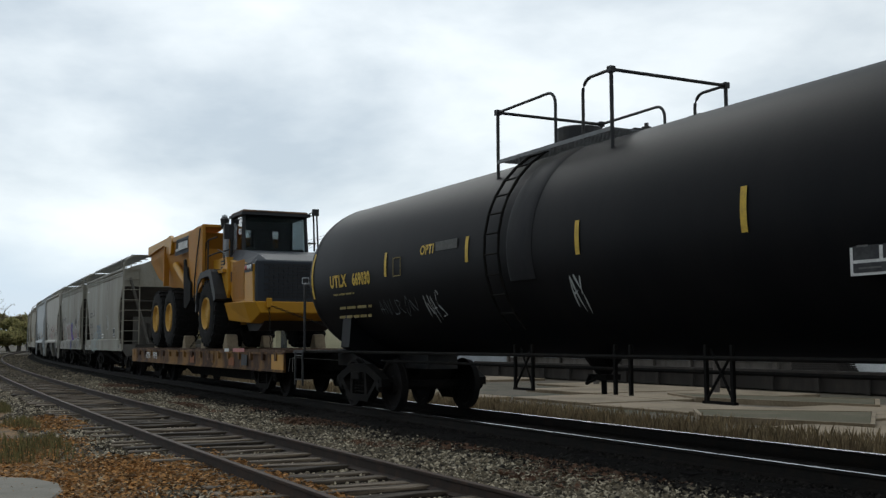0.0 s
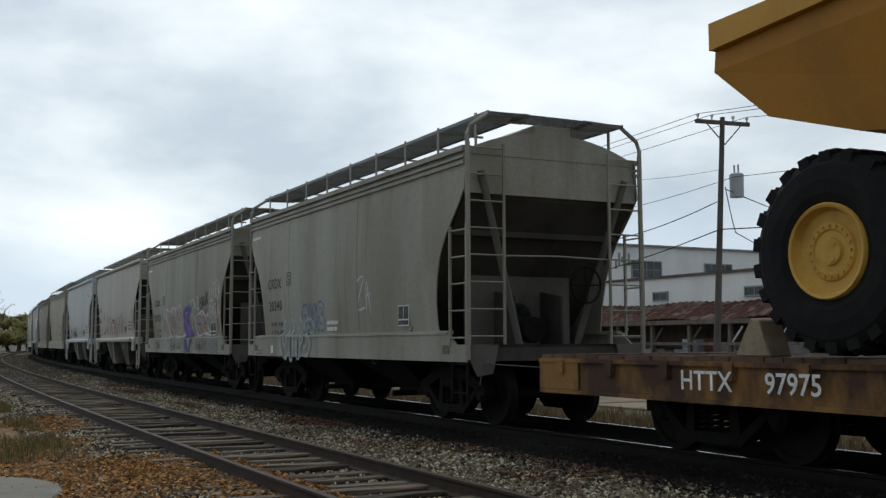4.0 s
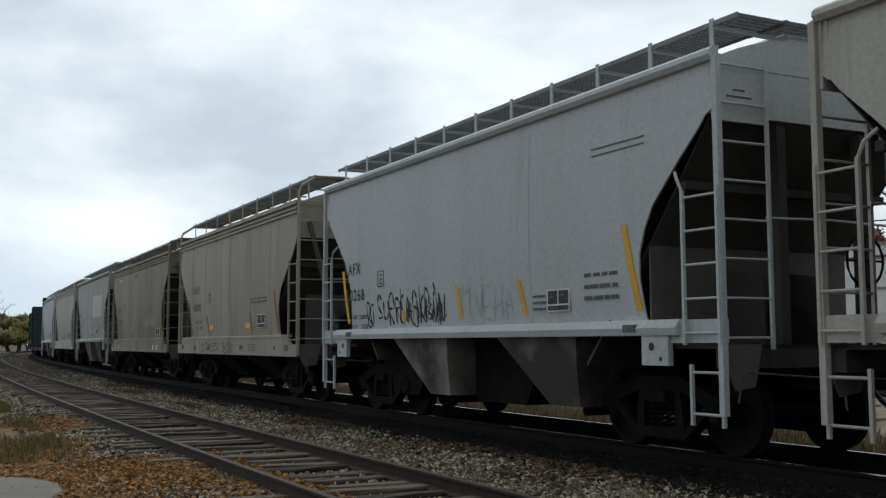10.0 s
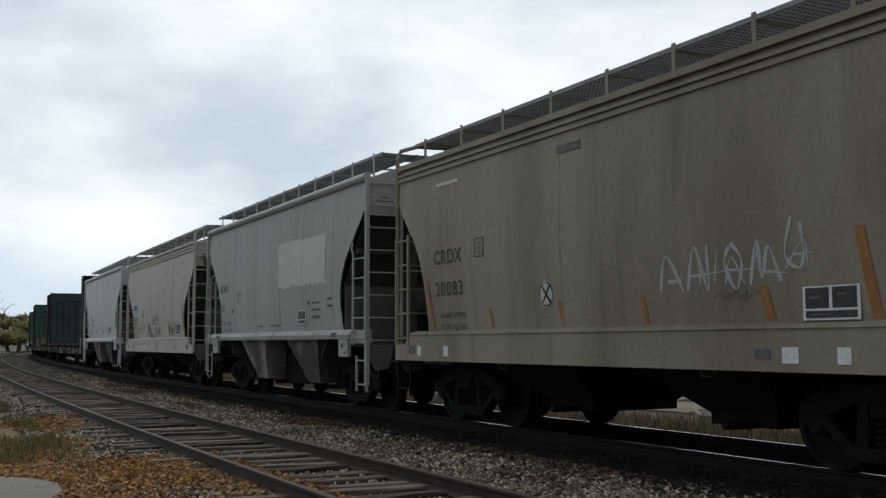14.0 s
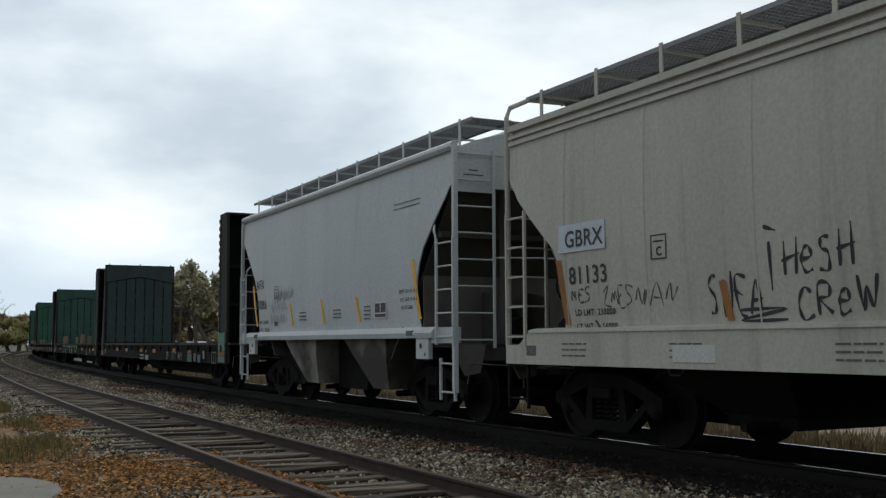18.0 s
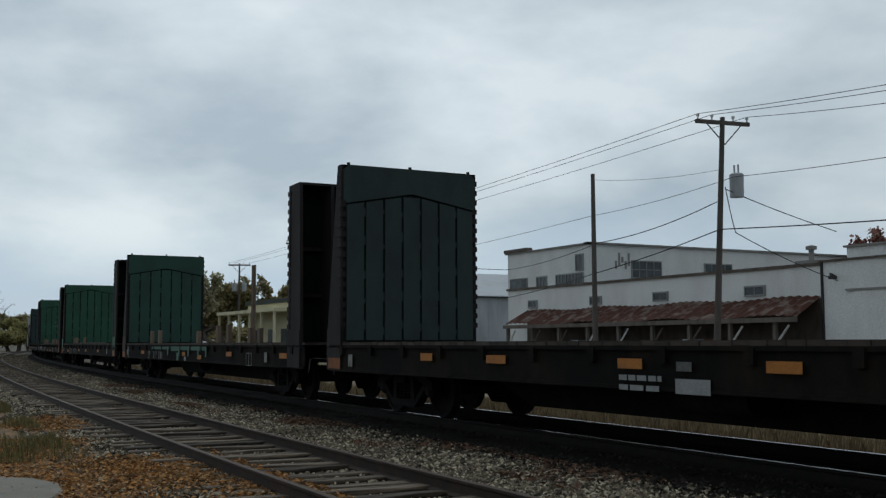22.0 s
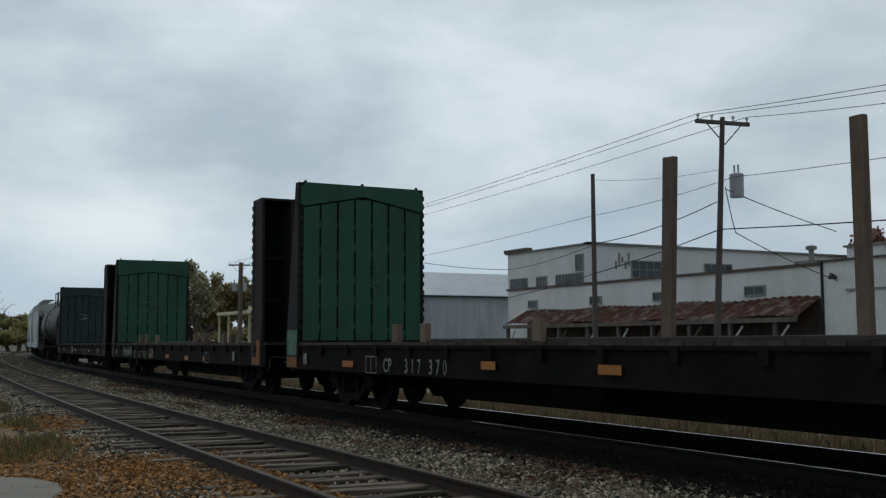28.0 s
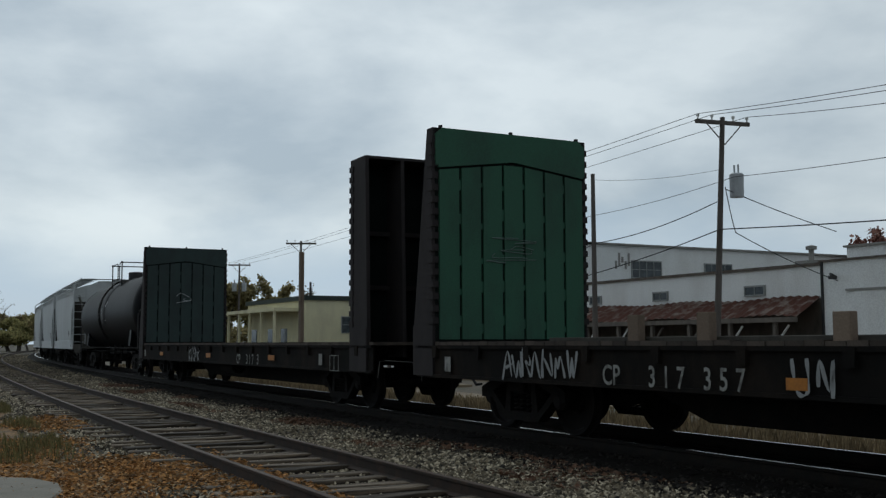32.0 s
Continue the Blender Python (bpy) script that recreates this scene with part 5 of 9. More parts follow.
dock = thing("loading_dock", "long dark loading dock along the warehouse front", "loading dock")
part("platform", flat_box("platform", [(-54.0, -13.0, FY - 2.3, FY - 0.75, GZ, 0.05)], M["dark_timber"], 0.03), None, dock)
part("edge_beam", flat_box("edge_beam", [(-54.0, -13.0, FY - 2.42, FY - 2.3, -0.12, 0.10)], M["dark_timber"], 0.02), None, dock)
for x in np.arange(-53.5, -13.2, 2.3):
    part("bumper_post", flat_box("bumper_post", [(x - 0.1, x + 0.1, FY - 2.5, FY - 2.42, GZ, 0.02)], M["dark_timber"]), None, dock)
for i in range(5):
    boards = flat_box("timber_stack", [(-29.7 + 0.03 * (i % 2), -27.3 - 0.05 * i, FY - 2.2 + 0.25 * j, FY - 1.98 + 0.25 * j, 0.05 + 0.08 * i, 0.12 + 0.08 * i) for j in range(4)], M["dark_timber"])
    if i == 0:
        stack = thing("timber_stack", "stack of dark old timbers lying on the loading dock", "timber")
    part("layer", boards, None, stack)
lean = thing("lean_to", "open timber lean-to under a rusty corrugated roof", "shed")
bm = bmesh.new()
n = 96
LY = FY - 1.8
x0, x1 = -51.7, -29.75
top, bot = [], []
for i in range(n + 1):
    x = x0 + (x1 - x0) * i / n
    dz = 0.03 * (1 if i % 2 else -1)
    sag = 0.05 * math.sin(i * 0.23)
    top.append(bm.verts.new((x - 0.3, FY - 0.02, 3.05 + dz + sag)))
    bot.append(bm.verts.new((x, LY, 2.2 + dz + sag * 1.5)))
for i in range(n):
    bm.faces.new((top[i], top[i + 1], bot[i + 1], bot[i]))
bmesh.ops.solidify(bm, geom=bm.faces[:], thickness=0.02)
part("roof", bm, M["rust_roof"], lean, "rust-red corrugated sheet roof")
part("fascia", flat_box("fascia", [(x0, x1, LY, LY + 0.1, 1.98, 2.18)], M["timber"]), None, lean)
for x in np.arange(x0 + 0.3, x1, 2.55):
    part("post", flat_box("post", [(x - 0.08, x + 0.08, LY + 0.1, LY + 0.26, GZ, 2.05)], M["timber"]), None, lean)
    bm = bmesh.new()
    bm_tube(bm, [(x + 0.1, LY + 0.2, 1.2), (x + 0.7, LY + 0.2, 1.85)], 0.05, 5)
    part("strut", bm, M["white_wall"] if int(x) % 2 else M["timber"], lean)
part("rail", flat_box("rail", [(x0, x1, LY + 0.05, LY + 0.15, 1.05, 1.18), (x0, x1, LY + 0.05, LY + 0.15, 0.5, 0.62)], M["timber"]), None, lean)
part("dock", flat_box("dock", [(x0, x1, LY + 0.3, FY - 0.14, 0.05, 0.35)], M["timber"]), None, lean)
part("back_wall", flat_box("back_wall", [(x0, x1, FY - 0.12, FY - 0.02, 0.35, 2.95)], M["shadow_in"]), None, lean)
rng = random.Random(4)
for i in range(22):
    x = x0 + 0.6 + i * 0.98
    w, h, d = rng.uniform(0.5, 1.0), rng.uniform(0.3, 1.0), rng.uniform(0.4, 0.8)
    cr = new("crate", flat_box("crate", [(-w / 2, w / 2, -d / 2, d / 2, 0, h), (-w / 2 - 0.02, w / 2 + 0.02, -d / 2 - 0.02, d / 2 + 0.02, h * 0.45, h * 0.55)], rng.choice([M["timber"], M["white_trim"], M["shed_wall"], M["rust_roof"]]), bevel=0.01))
    cr.matrix_basis = Matrix.Translation((x, LY + 0.9 + rng.uniform(-0.15, 0.2), 0.35))
    tagged(cr, "old crate stored under the lean-to roof", "crate", "stored goods")

shed = thing("metal_shed", "grey metal-sided gabled shed", "shed")
SY = 36.0
bm = bmesh.new()
bm_prism(bm, [(-79.8, GZ), (-69.2, GZ), (-69.2, 4.75), (-74.5, 6.7), (-79.8, 4.75)], "y", SY, SY + 16)
part("wall", bm, M["shed_wall"], shed)
for k in (-1, 1):
    bm = bmesh.new()
    bm_prism(bm, [(-74.5, 6.72), (-74.5 + k * 5.6, 4.68), (-74.5 + k * 5.6, 4.76), (-74.5, 6.86)], "y", SY - 0.25, SY + 16.2)
    part("roof", bm, M["shed_roof"], shed, "pale ribbed metal roof")
for k in (-1, 1):
    bm = bmesh.new()
    bm_prism(bm, [(-74.5, 6.60), (-74.5 + k * 5.62, 4.56), (-74.5 + k * 5.62, 4.69), (-74.5, 6.74)], "y", SY - 0.30, SY - 0.24)
    part("barge_board", bm, M["dark_roof"], shed)
part("gutter", flat_box("gutter", [(-69.0, -68.85, SY - 0.3, SY + 16.2, 4.60, 4.72)], M["dark_roof"]), None, shed)
rb = bmesh.new()
for i in range(40):
    bm_box(rb, -69.2, -69.185, SY + 0.2 + i * 0.4, SY + 0.24 + i * 0.4, GZ, 4.7)
for i in range(26):
    bm_box(rb, -79.6 + i * 0.4, -79.56 + i * 0.4, SY - 0.012, SY, GZ, 4.7)
part("rib", rb, M["shed_wall"], shed)
part("corner_trim", flat_box("corner_trim", [(-69.3, -69.12, SY - 0.08, SY + 0.1, GZ, 4.72)], M["black"]), None, shed)
part("door", flat_box("door", [(-76.6, -73.5, SY - 0.05, SY, GZ, 3.5)], M["white_wall"]), None, shed, "white painted door")
part("door_frame", flat_box("door_frame", [(-76.85, -76.6, SY - 0.07, SY, GZ, 3.7), (-73.5, -73.35, SY - 0.07, SY, GZ, 3.7), (-76.85, -73.35, SY - 0.07, SY, 3.5, 3.7)], M["black"]), None, shed)

house = thing("cream_building", "low cream building with a flat-roofed porch", "building")
HY = 33.0
part("wall", flat_box("wall", [(-101, -85, HY, HY + 9, GZ, 4.9)], M["cream"]), None, house)
part("roof", flat_box("roof", [(-101.2, -84.8, HY - 0.2, HY + 9.2, 4.9, 5.3)], M["dark_roof"]), None, house)
part("porch_roof", flat_box("porch_roof", [(-103, -86, HY - 2.6, HY, 3.95, 4.25)], M["cream"]), None, house)
for x in (-102.6, -99.5, -96.2, -93, -89.8, -86.4):
    part("porch_post", flat_box("porch_post", [(x - 0.1, x + 0.1, HY - 2.5, HY - 2.3, GZ, 3.95)], M["cream"]), None, house)
for x in (-99.6, -94.8, -91.2):
    part("doorway", flat_box("doorway", [(x, x + 1.5, HY - 0.06, HY, GZ, 2.5)], M["pane"]), None, house)
part("porch_rail", flat_box("porch_rail", [(-103, -86, HY - 2.45, HY - 2.38, 0.25, 0.35), (-103, -86, HY - 2.45, HY - 2.38, -0.3, -0.22)] + [(-103 + i * 0.42, -102.95 + i * 0.42, HY - 2.44, HY - 2.39, GZ, 0.3) for i in range(40)], M["timber"]), None, house)
window(house, -84.99, -84.99, HY + 3.3, HY + 4.7, 2.1, 3.45, 1, 2)
part("flue", flat_box("flue", [(-92.0, -91.85, HY + 3, HY + 3.15, 5.3, 6.9)], M["black"]), None, house)


def utility_pole(x, y, h, arm=2.4, cans=0, bend=0.0, turn=0.0, cross=True):
    p = thing("utility_pole", "grey weathered wooden utility pole" + (" with a crossarm" if cross else ""), "utility pole", "pole line", Matrix.Translation((x, y, 0)))
    bm = bmesh.new()
    bm_tube(bm, [(-bend, 0, GZ - 0.3), (0, 0, h)], 0.14, 10, 0.09)
    part("shaft", bm, M["pole"], p, smooth=True)
    if cross:
        r = Matrix.Rotation(turn, 4, "Z")
        bm = bmesh.new()
        bm_box(bm, -arm / 2, arm / 2, -0.06, 0.06, h - 0.28, h - 0.14, r)
        part("crossarm", bm, M["pole"], p)
        bm = bmesh.new()
        for k in (-1, 1):
            bm_tube(bm, [r @ Vector((k * arm * 0.34, -0.08, h - 0.25)), r @ Vector((0, -0.12, h - 1.05))], 0.025, 5)
        part("arm_brace", bm, M["pole"], p)
        for q in (-0.46, -0.2, 0.2, 0.46):
            bm = bmesh.new()
            v = r @ Vector((q * arm, 0, 0))
            bm_lathe(bm, [(h - 0.14, 0.03), (h - 0.02, 0.03), (h - 0.02, 0.06), (h + 0.06, 0.06), (h + 0.08, 0.02)], 8, "z", (v.x, v.y, 0))
            part("insulator", bm, M["white_mark"], p)
    for i in range(cans):
        bm = bmesh.new()
        bx = Matrix.Rotation(turn, 3, "Z") @ Vector((0.5 * (1 if i % 2 == 0 else -1), -0.05 - 0.45 * (i // 2), 0))
        bm_lathe(bm, [(h - 3.0, 0.03), (h - 3.0, 0.26), (h - 2.15, 0.27), (h - 2.1, 0.2), (h - 2.1, 0.05)], 12, "z", (bx.x, bx.y, 0))
        for q in (-0.1, 0.1):
            bm_tube(bm, [(bx.x + q, bx.y, h - 2.12), (bx.x + q, bx.y, h - 1.78)], 0.035, 6)
        part("transformer", bm, M["galv"], p, "grey cylindrical transformer can")
    return p


utility_pole(-28.7, 27.6, 9.55, 2.3, 1, 0.75, radians(80))
utility_pole(-38.2, 28.7, 8.86, cross=False)
utility_pole(-66.8, 32.2, 9.9, 2.6, 3, 0.05, radians(62))
utility_pole(-68.6, 31.6, 9.65, 2.5, 1, 0.05, radians(62))
utility_pole(-81.7, 31.2, 9.66, 2.5, 0, 0.1, radians(67))
utility_pole(-107.7, 34.2, 9.68, 2.3, 2, 0.1, radians(70))


def cable(pts, sag, r, label="black overhead cable strung between poles"):
    bm = bmesh.new()
    for a, b in zip(pts, pts[1:]):
        a, b = Vector(a), Vector(b)
        bm_tube(bm, [a.lerp(b, i / 14) - Vector((0, 0, sag * 4 * (i / 14) * (1 - i / 14))) for i in range(15)], r, 5)
    return tagged(new("overhead_cable", mesh_of(bm, "overhead_cable", M["wire"])), label, "cable", "overhead cables")


# three wires on the crossarms, running on past the camera's right
for (ax, ay), (bx, by, bz), q in (((-28.88, 26.56), (-10.86, 24.38, 7.80), -0.46), ((-28.78, 27.15), (-12.0, 25.13, 7.84), -0.2), ((-28.52, 28.64), (-14.94, 27.0, 7.98), 0.46)):
    cable([(bx, by, bz), (ax, ay, 9.62), (-66.8 + q * 2.6 * 0.47, 32.2 + q * 2.6 * 0.88, 9.95), (-107.7 + q * 1.1, 34.2 + q * 2.2, 9.7)], 0.12, 0.012)
cable([(-13.4, 25.7, 6.45), (-28.1, 27.5, 7.21), (-38.2, 28.7, 6.95), (-66.8, 32.2, 6.9)], 0.12, 0.012)
cable([(-13.1, 25.6, 4.45), (-28.9, 27.5, 5.36), (-38.3, 28.7, 4.29), (-54.0, 33.9, 3.9)], 0.08, 0.022)
cable([(-28.5, 27.45, 6.81), (-28.55, 33.3, 5.52)], 0.06, 0.018)
cable([(-29.0, 27.5, 6.40), (-37.9, 28.7, 5.67), (-60.7, 38.1, 6.15), (-66.8, 32.2, 7.3)], 0.2, 0.020)
cable([(-38.1, 28.75, 8.57), (-28.9, 27.6, 7.6)], 0.15, 0.008)
cable([(-28.55, 27.5, 6.9), (-28.35, 27.75, 5.2), (-28.3, 33.0, 3.55)], 0.1, 0.018)


# ---- trees ----
def leaf_mat(name, c, d):
    """Thin leaves: half of the light that falls on them shines through."""
    m = mat(name, c, 0.8, 0, d, 0.9, 1.2, grain=8, per_piece=-0.5, bump=0, shade=0.2, spec=0.1)
    t = m.node_tree
    b, out = t.nodes["Principled BSDF"], t.nodes["Material Output"]
    thin, both = t.nodes.new("ShaderNodeBsdfTranslucent"), t.nodes.new("ShaderNodeMixShader")
    both.inputs["Fac"].default_value = 0.5
    t.links.new(b.inputs["Base Color"].links[0].from_socket, thin.inputs["Color"])
    t.links.new(b.outputs["BSDF"], both.inputs[1])
    t.links.new(thin.outputs["BSDF"], both.inputs[2])
    t.links.new(both.outputs["Shader"], out.inputs["Surface"])
    return m


M["bark"] = mat("tree_bark", (0.10, 0.085, 0.07), 0.95, 0, (0.05, 0.04, 0.035), 0.7, 4, streak=0.7, bump=0.6)
LEAF = {"green": leaf_mat("dull_green_leaf", (0.30, 0.285, 0.13), (0.36, 0.30, 0.13)), "pale": leaf_mat("pale_yellow_leaf", (0.50, 0.47, 0.33), (0.30, 0.27, 0.14)),
        "olive": leaf_mat("olive_leaf", (0.28, 0.245, 0.125), (0.34, 0.275, 0.13)), "red": leaf_mat("russet_leaf", (0.30, 0.15, 0.125), (0.34, 0.20, 0.15)), "grey": leaf_mat("withered_leaf", (0.17, 0.15, 0.12), (0.22, 0.19, 0.15))}


def tree(x, y, h, spread, leaf, seed, leaves=2600, size=0.16, bare=False, label="", trunk=0.35):
    rng = np.random.RandomState(seed)
    t = thing("tree", label, "tree", "trees", Matrix.Translation((x, y, GZ - 0.2)))
    bm = bmesh.new()
    tips = []

    def limb(p, d, length, r, depth):
        pts = [p]
        for i in range(4):
            d = (d + Vector((rng.uniform(-0.22, 0.22), rng.uniform(-0.22, 0.22), rng.uniform(-0.06, 0.16)))).normalized()
            pts.append(pts[-1] + d * length / 4)
        bm_tube(bm, pts, r, 6 if depth < 2 else 4, r * 0.5)
        if depth >= 2:
            tips.extend(pts[1:])
        if depth < (4 if bare else 3):
            for i in range(3 if depth else 5):
                a = rng.uniform(0, 6.283)
                u = Vector((math.cos(a), math.sin(a), rng.uniform(0.1, 0.75))).normalized()
                limb(pts[rng.randint(2, 5)], (d * 0.45 + u * 0.85).normalized(), length * rng.uniform(0.5, 0.75), r * 0.5, depth + 1)
    limb(Vector((0, 0, 0)), Vector((0, 0, 1)), h * 0.5, trunk * h / 10, 0)
    tips_a = np.array([tuple(q) for q in tips])
    sc = np.array([spread / np.percentile(np.abs(tips_a[:, :2]), 98)] * 2 + [h * 0.94 / tips_a[:, 2].max()])
    for v in bm.verts:
        v.co = Vector((v.co.x * sc[0], v.co.y * sc[1], v.co.z * sc[2]))
    part("trunk", bm, M["bark"], t, smooth=True)
    if leaves:
        V, F = [], []
        for k in range(leaves):
            p = tips_a[rng.randint(len(tips_a))] * sc + rng.normal(0, spread * 0.07, 3)
            a, b = rng.normal(size=3), rng.normal(size=3)
            a /= np.linalg.norm(a)
            b = np.cross(a, b)
            b /= np.linalg.norm(b)
            q = size * (0.5 + rng.rand())
            V += [p - a * q, p + b * q * 0.6, p + a * q, p - b * q * 0.6]
            F.append((4 * k, 4 * k + 1, 4 * k + 2, 4 * k + 3))
        part("crown", flat_mesh("crown", V, F, leaf), None, t)
    return t


utility_pole(-140, 36.5, 6.2, 1.6, 0, 1.2, radians(70))
tree(-112, 30.8, 11.2, 3.3, LEAF["pale"], 1, 9000, 0.2, label="small tree with pale yellow autumn leaves")
tree(-119, 36.5, 9.4, 3.2, LEAF["olive"], 2, 8000, 0.2, label="rounded olive-green tree behind the lot")
tree(-121, 40.5, 10.6, 3.6, LEAF["olive"], 3, 8000, 0.2, label="rounded olive-brown tree behind the lot")
tree(-128, 46, 9.4, 2.8, LEAF["green"], 5, 5000, 0.2, label="green tree beyond the cream building")
tree(-126, 50, 9.8, 2.6, LEAF["grey"], 6, 1300, 0.15, label="thin half-bare tree beyond the cream building")
tree(-133, 44, 7.5, 3.5, LEAF["green"], 4, 3000, 0.2, label="dull green tree behind the lot")
tree(-48.6, 60, 10.2, 3.2, LEAF["red"], 7, 15000, 0.17, label="russet autumn tree behind the annex")
tree(-44.8, 59, 10.0, 3.0, LEAF["red"], 8, 15000, 0.17, label="russet autumn tree behind the annex")
tree(-199, 19.0, 12.4, 3.6, LEAF["grey"], 9, 160, 0.10, True, label="bare grey tree beside the siding", trunk=0.3)
for i, (x, y, h, k) in enumerate(((-238, 27.5, 8.4, "green"), (-246, 30.5, 8.8, "olive"), (-232, 25.0, 5.4, "green"), (-262, 36, 9.4, "green"), (-285, 46, 10, "olive"), (-250, 24, 5.0, "olive"))):
    tree(x, y, h, 4.6, LEAF[k], 20 + i, 9000, 0.26, label="dark green tree at the far bend of the line")

for i, (x, y, h, k) in enumerate(((-152, 44, 10.5, "grey"), (-158, 40, 9.5, "olive"), (-166, 45, 10.0, "olive"), (-170, 37, 9.0, "grey"), (-176, 33, 9.5, "olive"), (-182, 39, 8.5, "green"), (-190, 30, 7.5, "olive"))):
    tree(x, y, h, 4.8, LEAF[k], 60 + i, 6500, 0.24, label="autumn tree with thinning leaves behind the lot")

def hedge_spot(rng):
    u = rng.rand()
    x, y = np.interp(u, (0, 0.4, 1), (-132, -215, -300)), np.interp(u, (0, 0.4, 1), (60, 47, 62))
    h = 4.6 + 2.0 * noise.noise((u * 26, 4, 1)) + 1.1 * noise.noise((u * 80, 9, 3))
    return x + rng.normal() * 0.8, y + rng.normal() * 1.2, GZ + max(h, 0.8) * rng.rand() ** 0.7


scatter("hedge", 26000, hedge_spot, 0.38, LEAF["olive"], 31, "leaf", "far hedge of brown-green scrub beyond the lot", "hedge")
for x, y, w, h in ((-150, 41.5, 5.2, 2.2), (-158, 43.8, 4.4, 1.7)):
    van = thing("parked_van", "white van parked far across the lot", "van", at=Matrix.Translation((x, y, GZ)))
    bm = bmesh.new()
    bm_prism(bm, [(-w / 2, 0.35), (w / 2, 0.35), (w / 2, 1.0), (w / 2 - 0.7, 1.15), (w / 2 - 1.2, h), (-w / 2, h)], "y", -0.95, 0.95)
    part("body", bm, M["white_wall"], van, bevel=0.06)
    bm = bmesh.new()
    bm_prism(bm, [(w / 2 - 0.8, 1.2), (w / 2 - 1.25, h - 0.12), (w / 2 - 1.9, h - 0.12), (w / 2 - 1.9, 1.2)], "y", -0.97, -0.955)
    part("side_window", bm, M["pane"], van)
    for q in (-w / 2 + 0.8, w / 2 - 0.85):
        bm = bmesh.new()
        bm_lathe(bm, [(-0.98, 0.05), (-0.98, 0.34), (-0.75, 0.34), (-0.75, 0.05)], 14, "y", (q, 0, 0.34))
        part("wheel", bm, M["black"], van)

# ---- the train ----
M["deck"] = mat("worn_deck_planks", (0.075, 0.058, 0.045), 0.9, 0, (0.035, 0.03, 0.027), 0.8, 3, per_piece=0.35, bump=0.4)
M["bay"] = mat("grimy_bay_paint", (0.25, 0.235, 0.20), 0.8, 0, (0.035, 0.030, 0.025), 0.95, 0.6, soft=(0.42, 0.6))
M["dark_frame"] = mat("dark_brown_frame", (0.025, 0.020, 0.0205), 0.85, 0, (0.013, 0.0115, 0.0115), 0.7, 2.5, streak=0.6)
M["cp_sill"] = mat("dark_flatcar_sill", (0.0085, 0.0078, 0.0072), 0.88, 0, (0.024, 0.018, 0.0135), 0.8, 1.4, streak=0.5, spec=0.12)
M["green_a"] = mat("faded_green_bulkhead", (0.028, 0.080, 0.060), 0.7, 0, (0.020, 0.045, 0.036), 0.7, 1.2, streak=0.5)
M["green_b"] = mat("green_bulkhead", (0.028, 0.100, 0.060), 0.68, 0, (0.022, 0.050, 0.036), 0.6, 1.2, streak=0.5)
M["green_c"] = mat("grey_green_bulkhead", (0.030, 0.050, 0.048), 0.75, 0, (0.022, 0.028, 0.03), 0.6, 1.5, streak=0.5)
M["graffiti_white"] = mat("pale_spray", (0.55, 0.56, 0.57), 0.7, bump=0)
M["graffiti_black"] = mat("black_spray", (0.03, 0.03, 0.035), 0.7, bump=0)
M["graffiti_chalk"] = mat("chalky_pale_spray", (0.40, 0.42, 0.42), 0.8, bump=0)
M["graffiti_chalk_dim"] = mat("thin_grey_pencil", (0.30, 0.31, 0.31), 0.8, bump=0)
M["pale_blue_patch"] = mat("pale_blue_white_patch", (0.52, 0.57, 0.62), 0.7, 0, (0.45, 0.49, 0.53), 0.4, 4)
M["graffiti_red"] = mat("red_spray", (0.26, 0.06, 0.05), 0.7, bump=0)
M["graffiti_blue"] = mat("blue_spray", (0.10, 0.20, 0.34), 0.7, bump=0)
M["graffiti_purple"] = mat("purple_spray", (0.13, 0.07, 0.26), 0.7, bump=0)
M["graffiti_teal"] = mat("pale_teal_spray", (0.36, 0.42, 0.42), 0.7, bump=0)
M["graffiti_fill"] = mat("faded_pink_grey_fill", (0.40, 0.36, 0.34), 0.75, 0, (0.34, 0.2, 0.15), 0.5, 2.5, bump=0)
M["orange_rust"] = mat("rust_orange_stripe", (0.34, 0.15, 0.04), 0.8, 0, (0.2, 0.1, 0.05), 0.6, 4, bump=0)
M["patch"] = mat("pale_paint_patch", (0.56, 0.56, 0.53), 0.7, 0, (0.48, 0.48, 0.45), 0.4, 2)
M["blue_patch"] = mat("faded_blue_patch", (0.08, 0.13, 0.19), 0.7, 0, (0.05, 0.07, 0.09), 0.6, 6)
M["mint_patch"] = mat("faded_mint_patch", (0.10, 0.21, 0.15), 0.7, 0, (0.05, 0.10, 0.07), 0.6, 6)
M["brown_patch"] = mat("red_brown_primer", (0.07, 0.035, 0.03), 0.8, 0, (0.04, 0.025, 0.02), 0.6, 5)
M["orange_dull"] = mat("dull_orange_patch", (0.26, 0.09, 0.025), 0.7, 0, (0.12, 0.05, 0.02), 0.6, 6)
M["graffiti_dim"] = mat("dim_chalk", (0.12, 0.17, 0.15), 0.8, bump=0)
M["green_patch"] = mat("green_paint_patch", (0.06, 0.14, 0.10), 0.7)


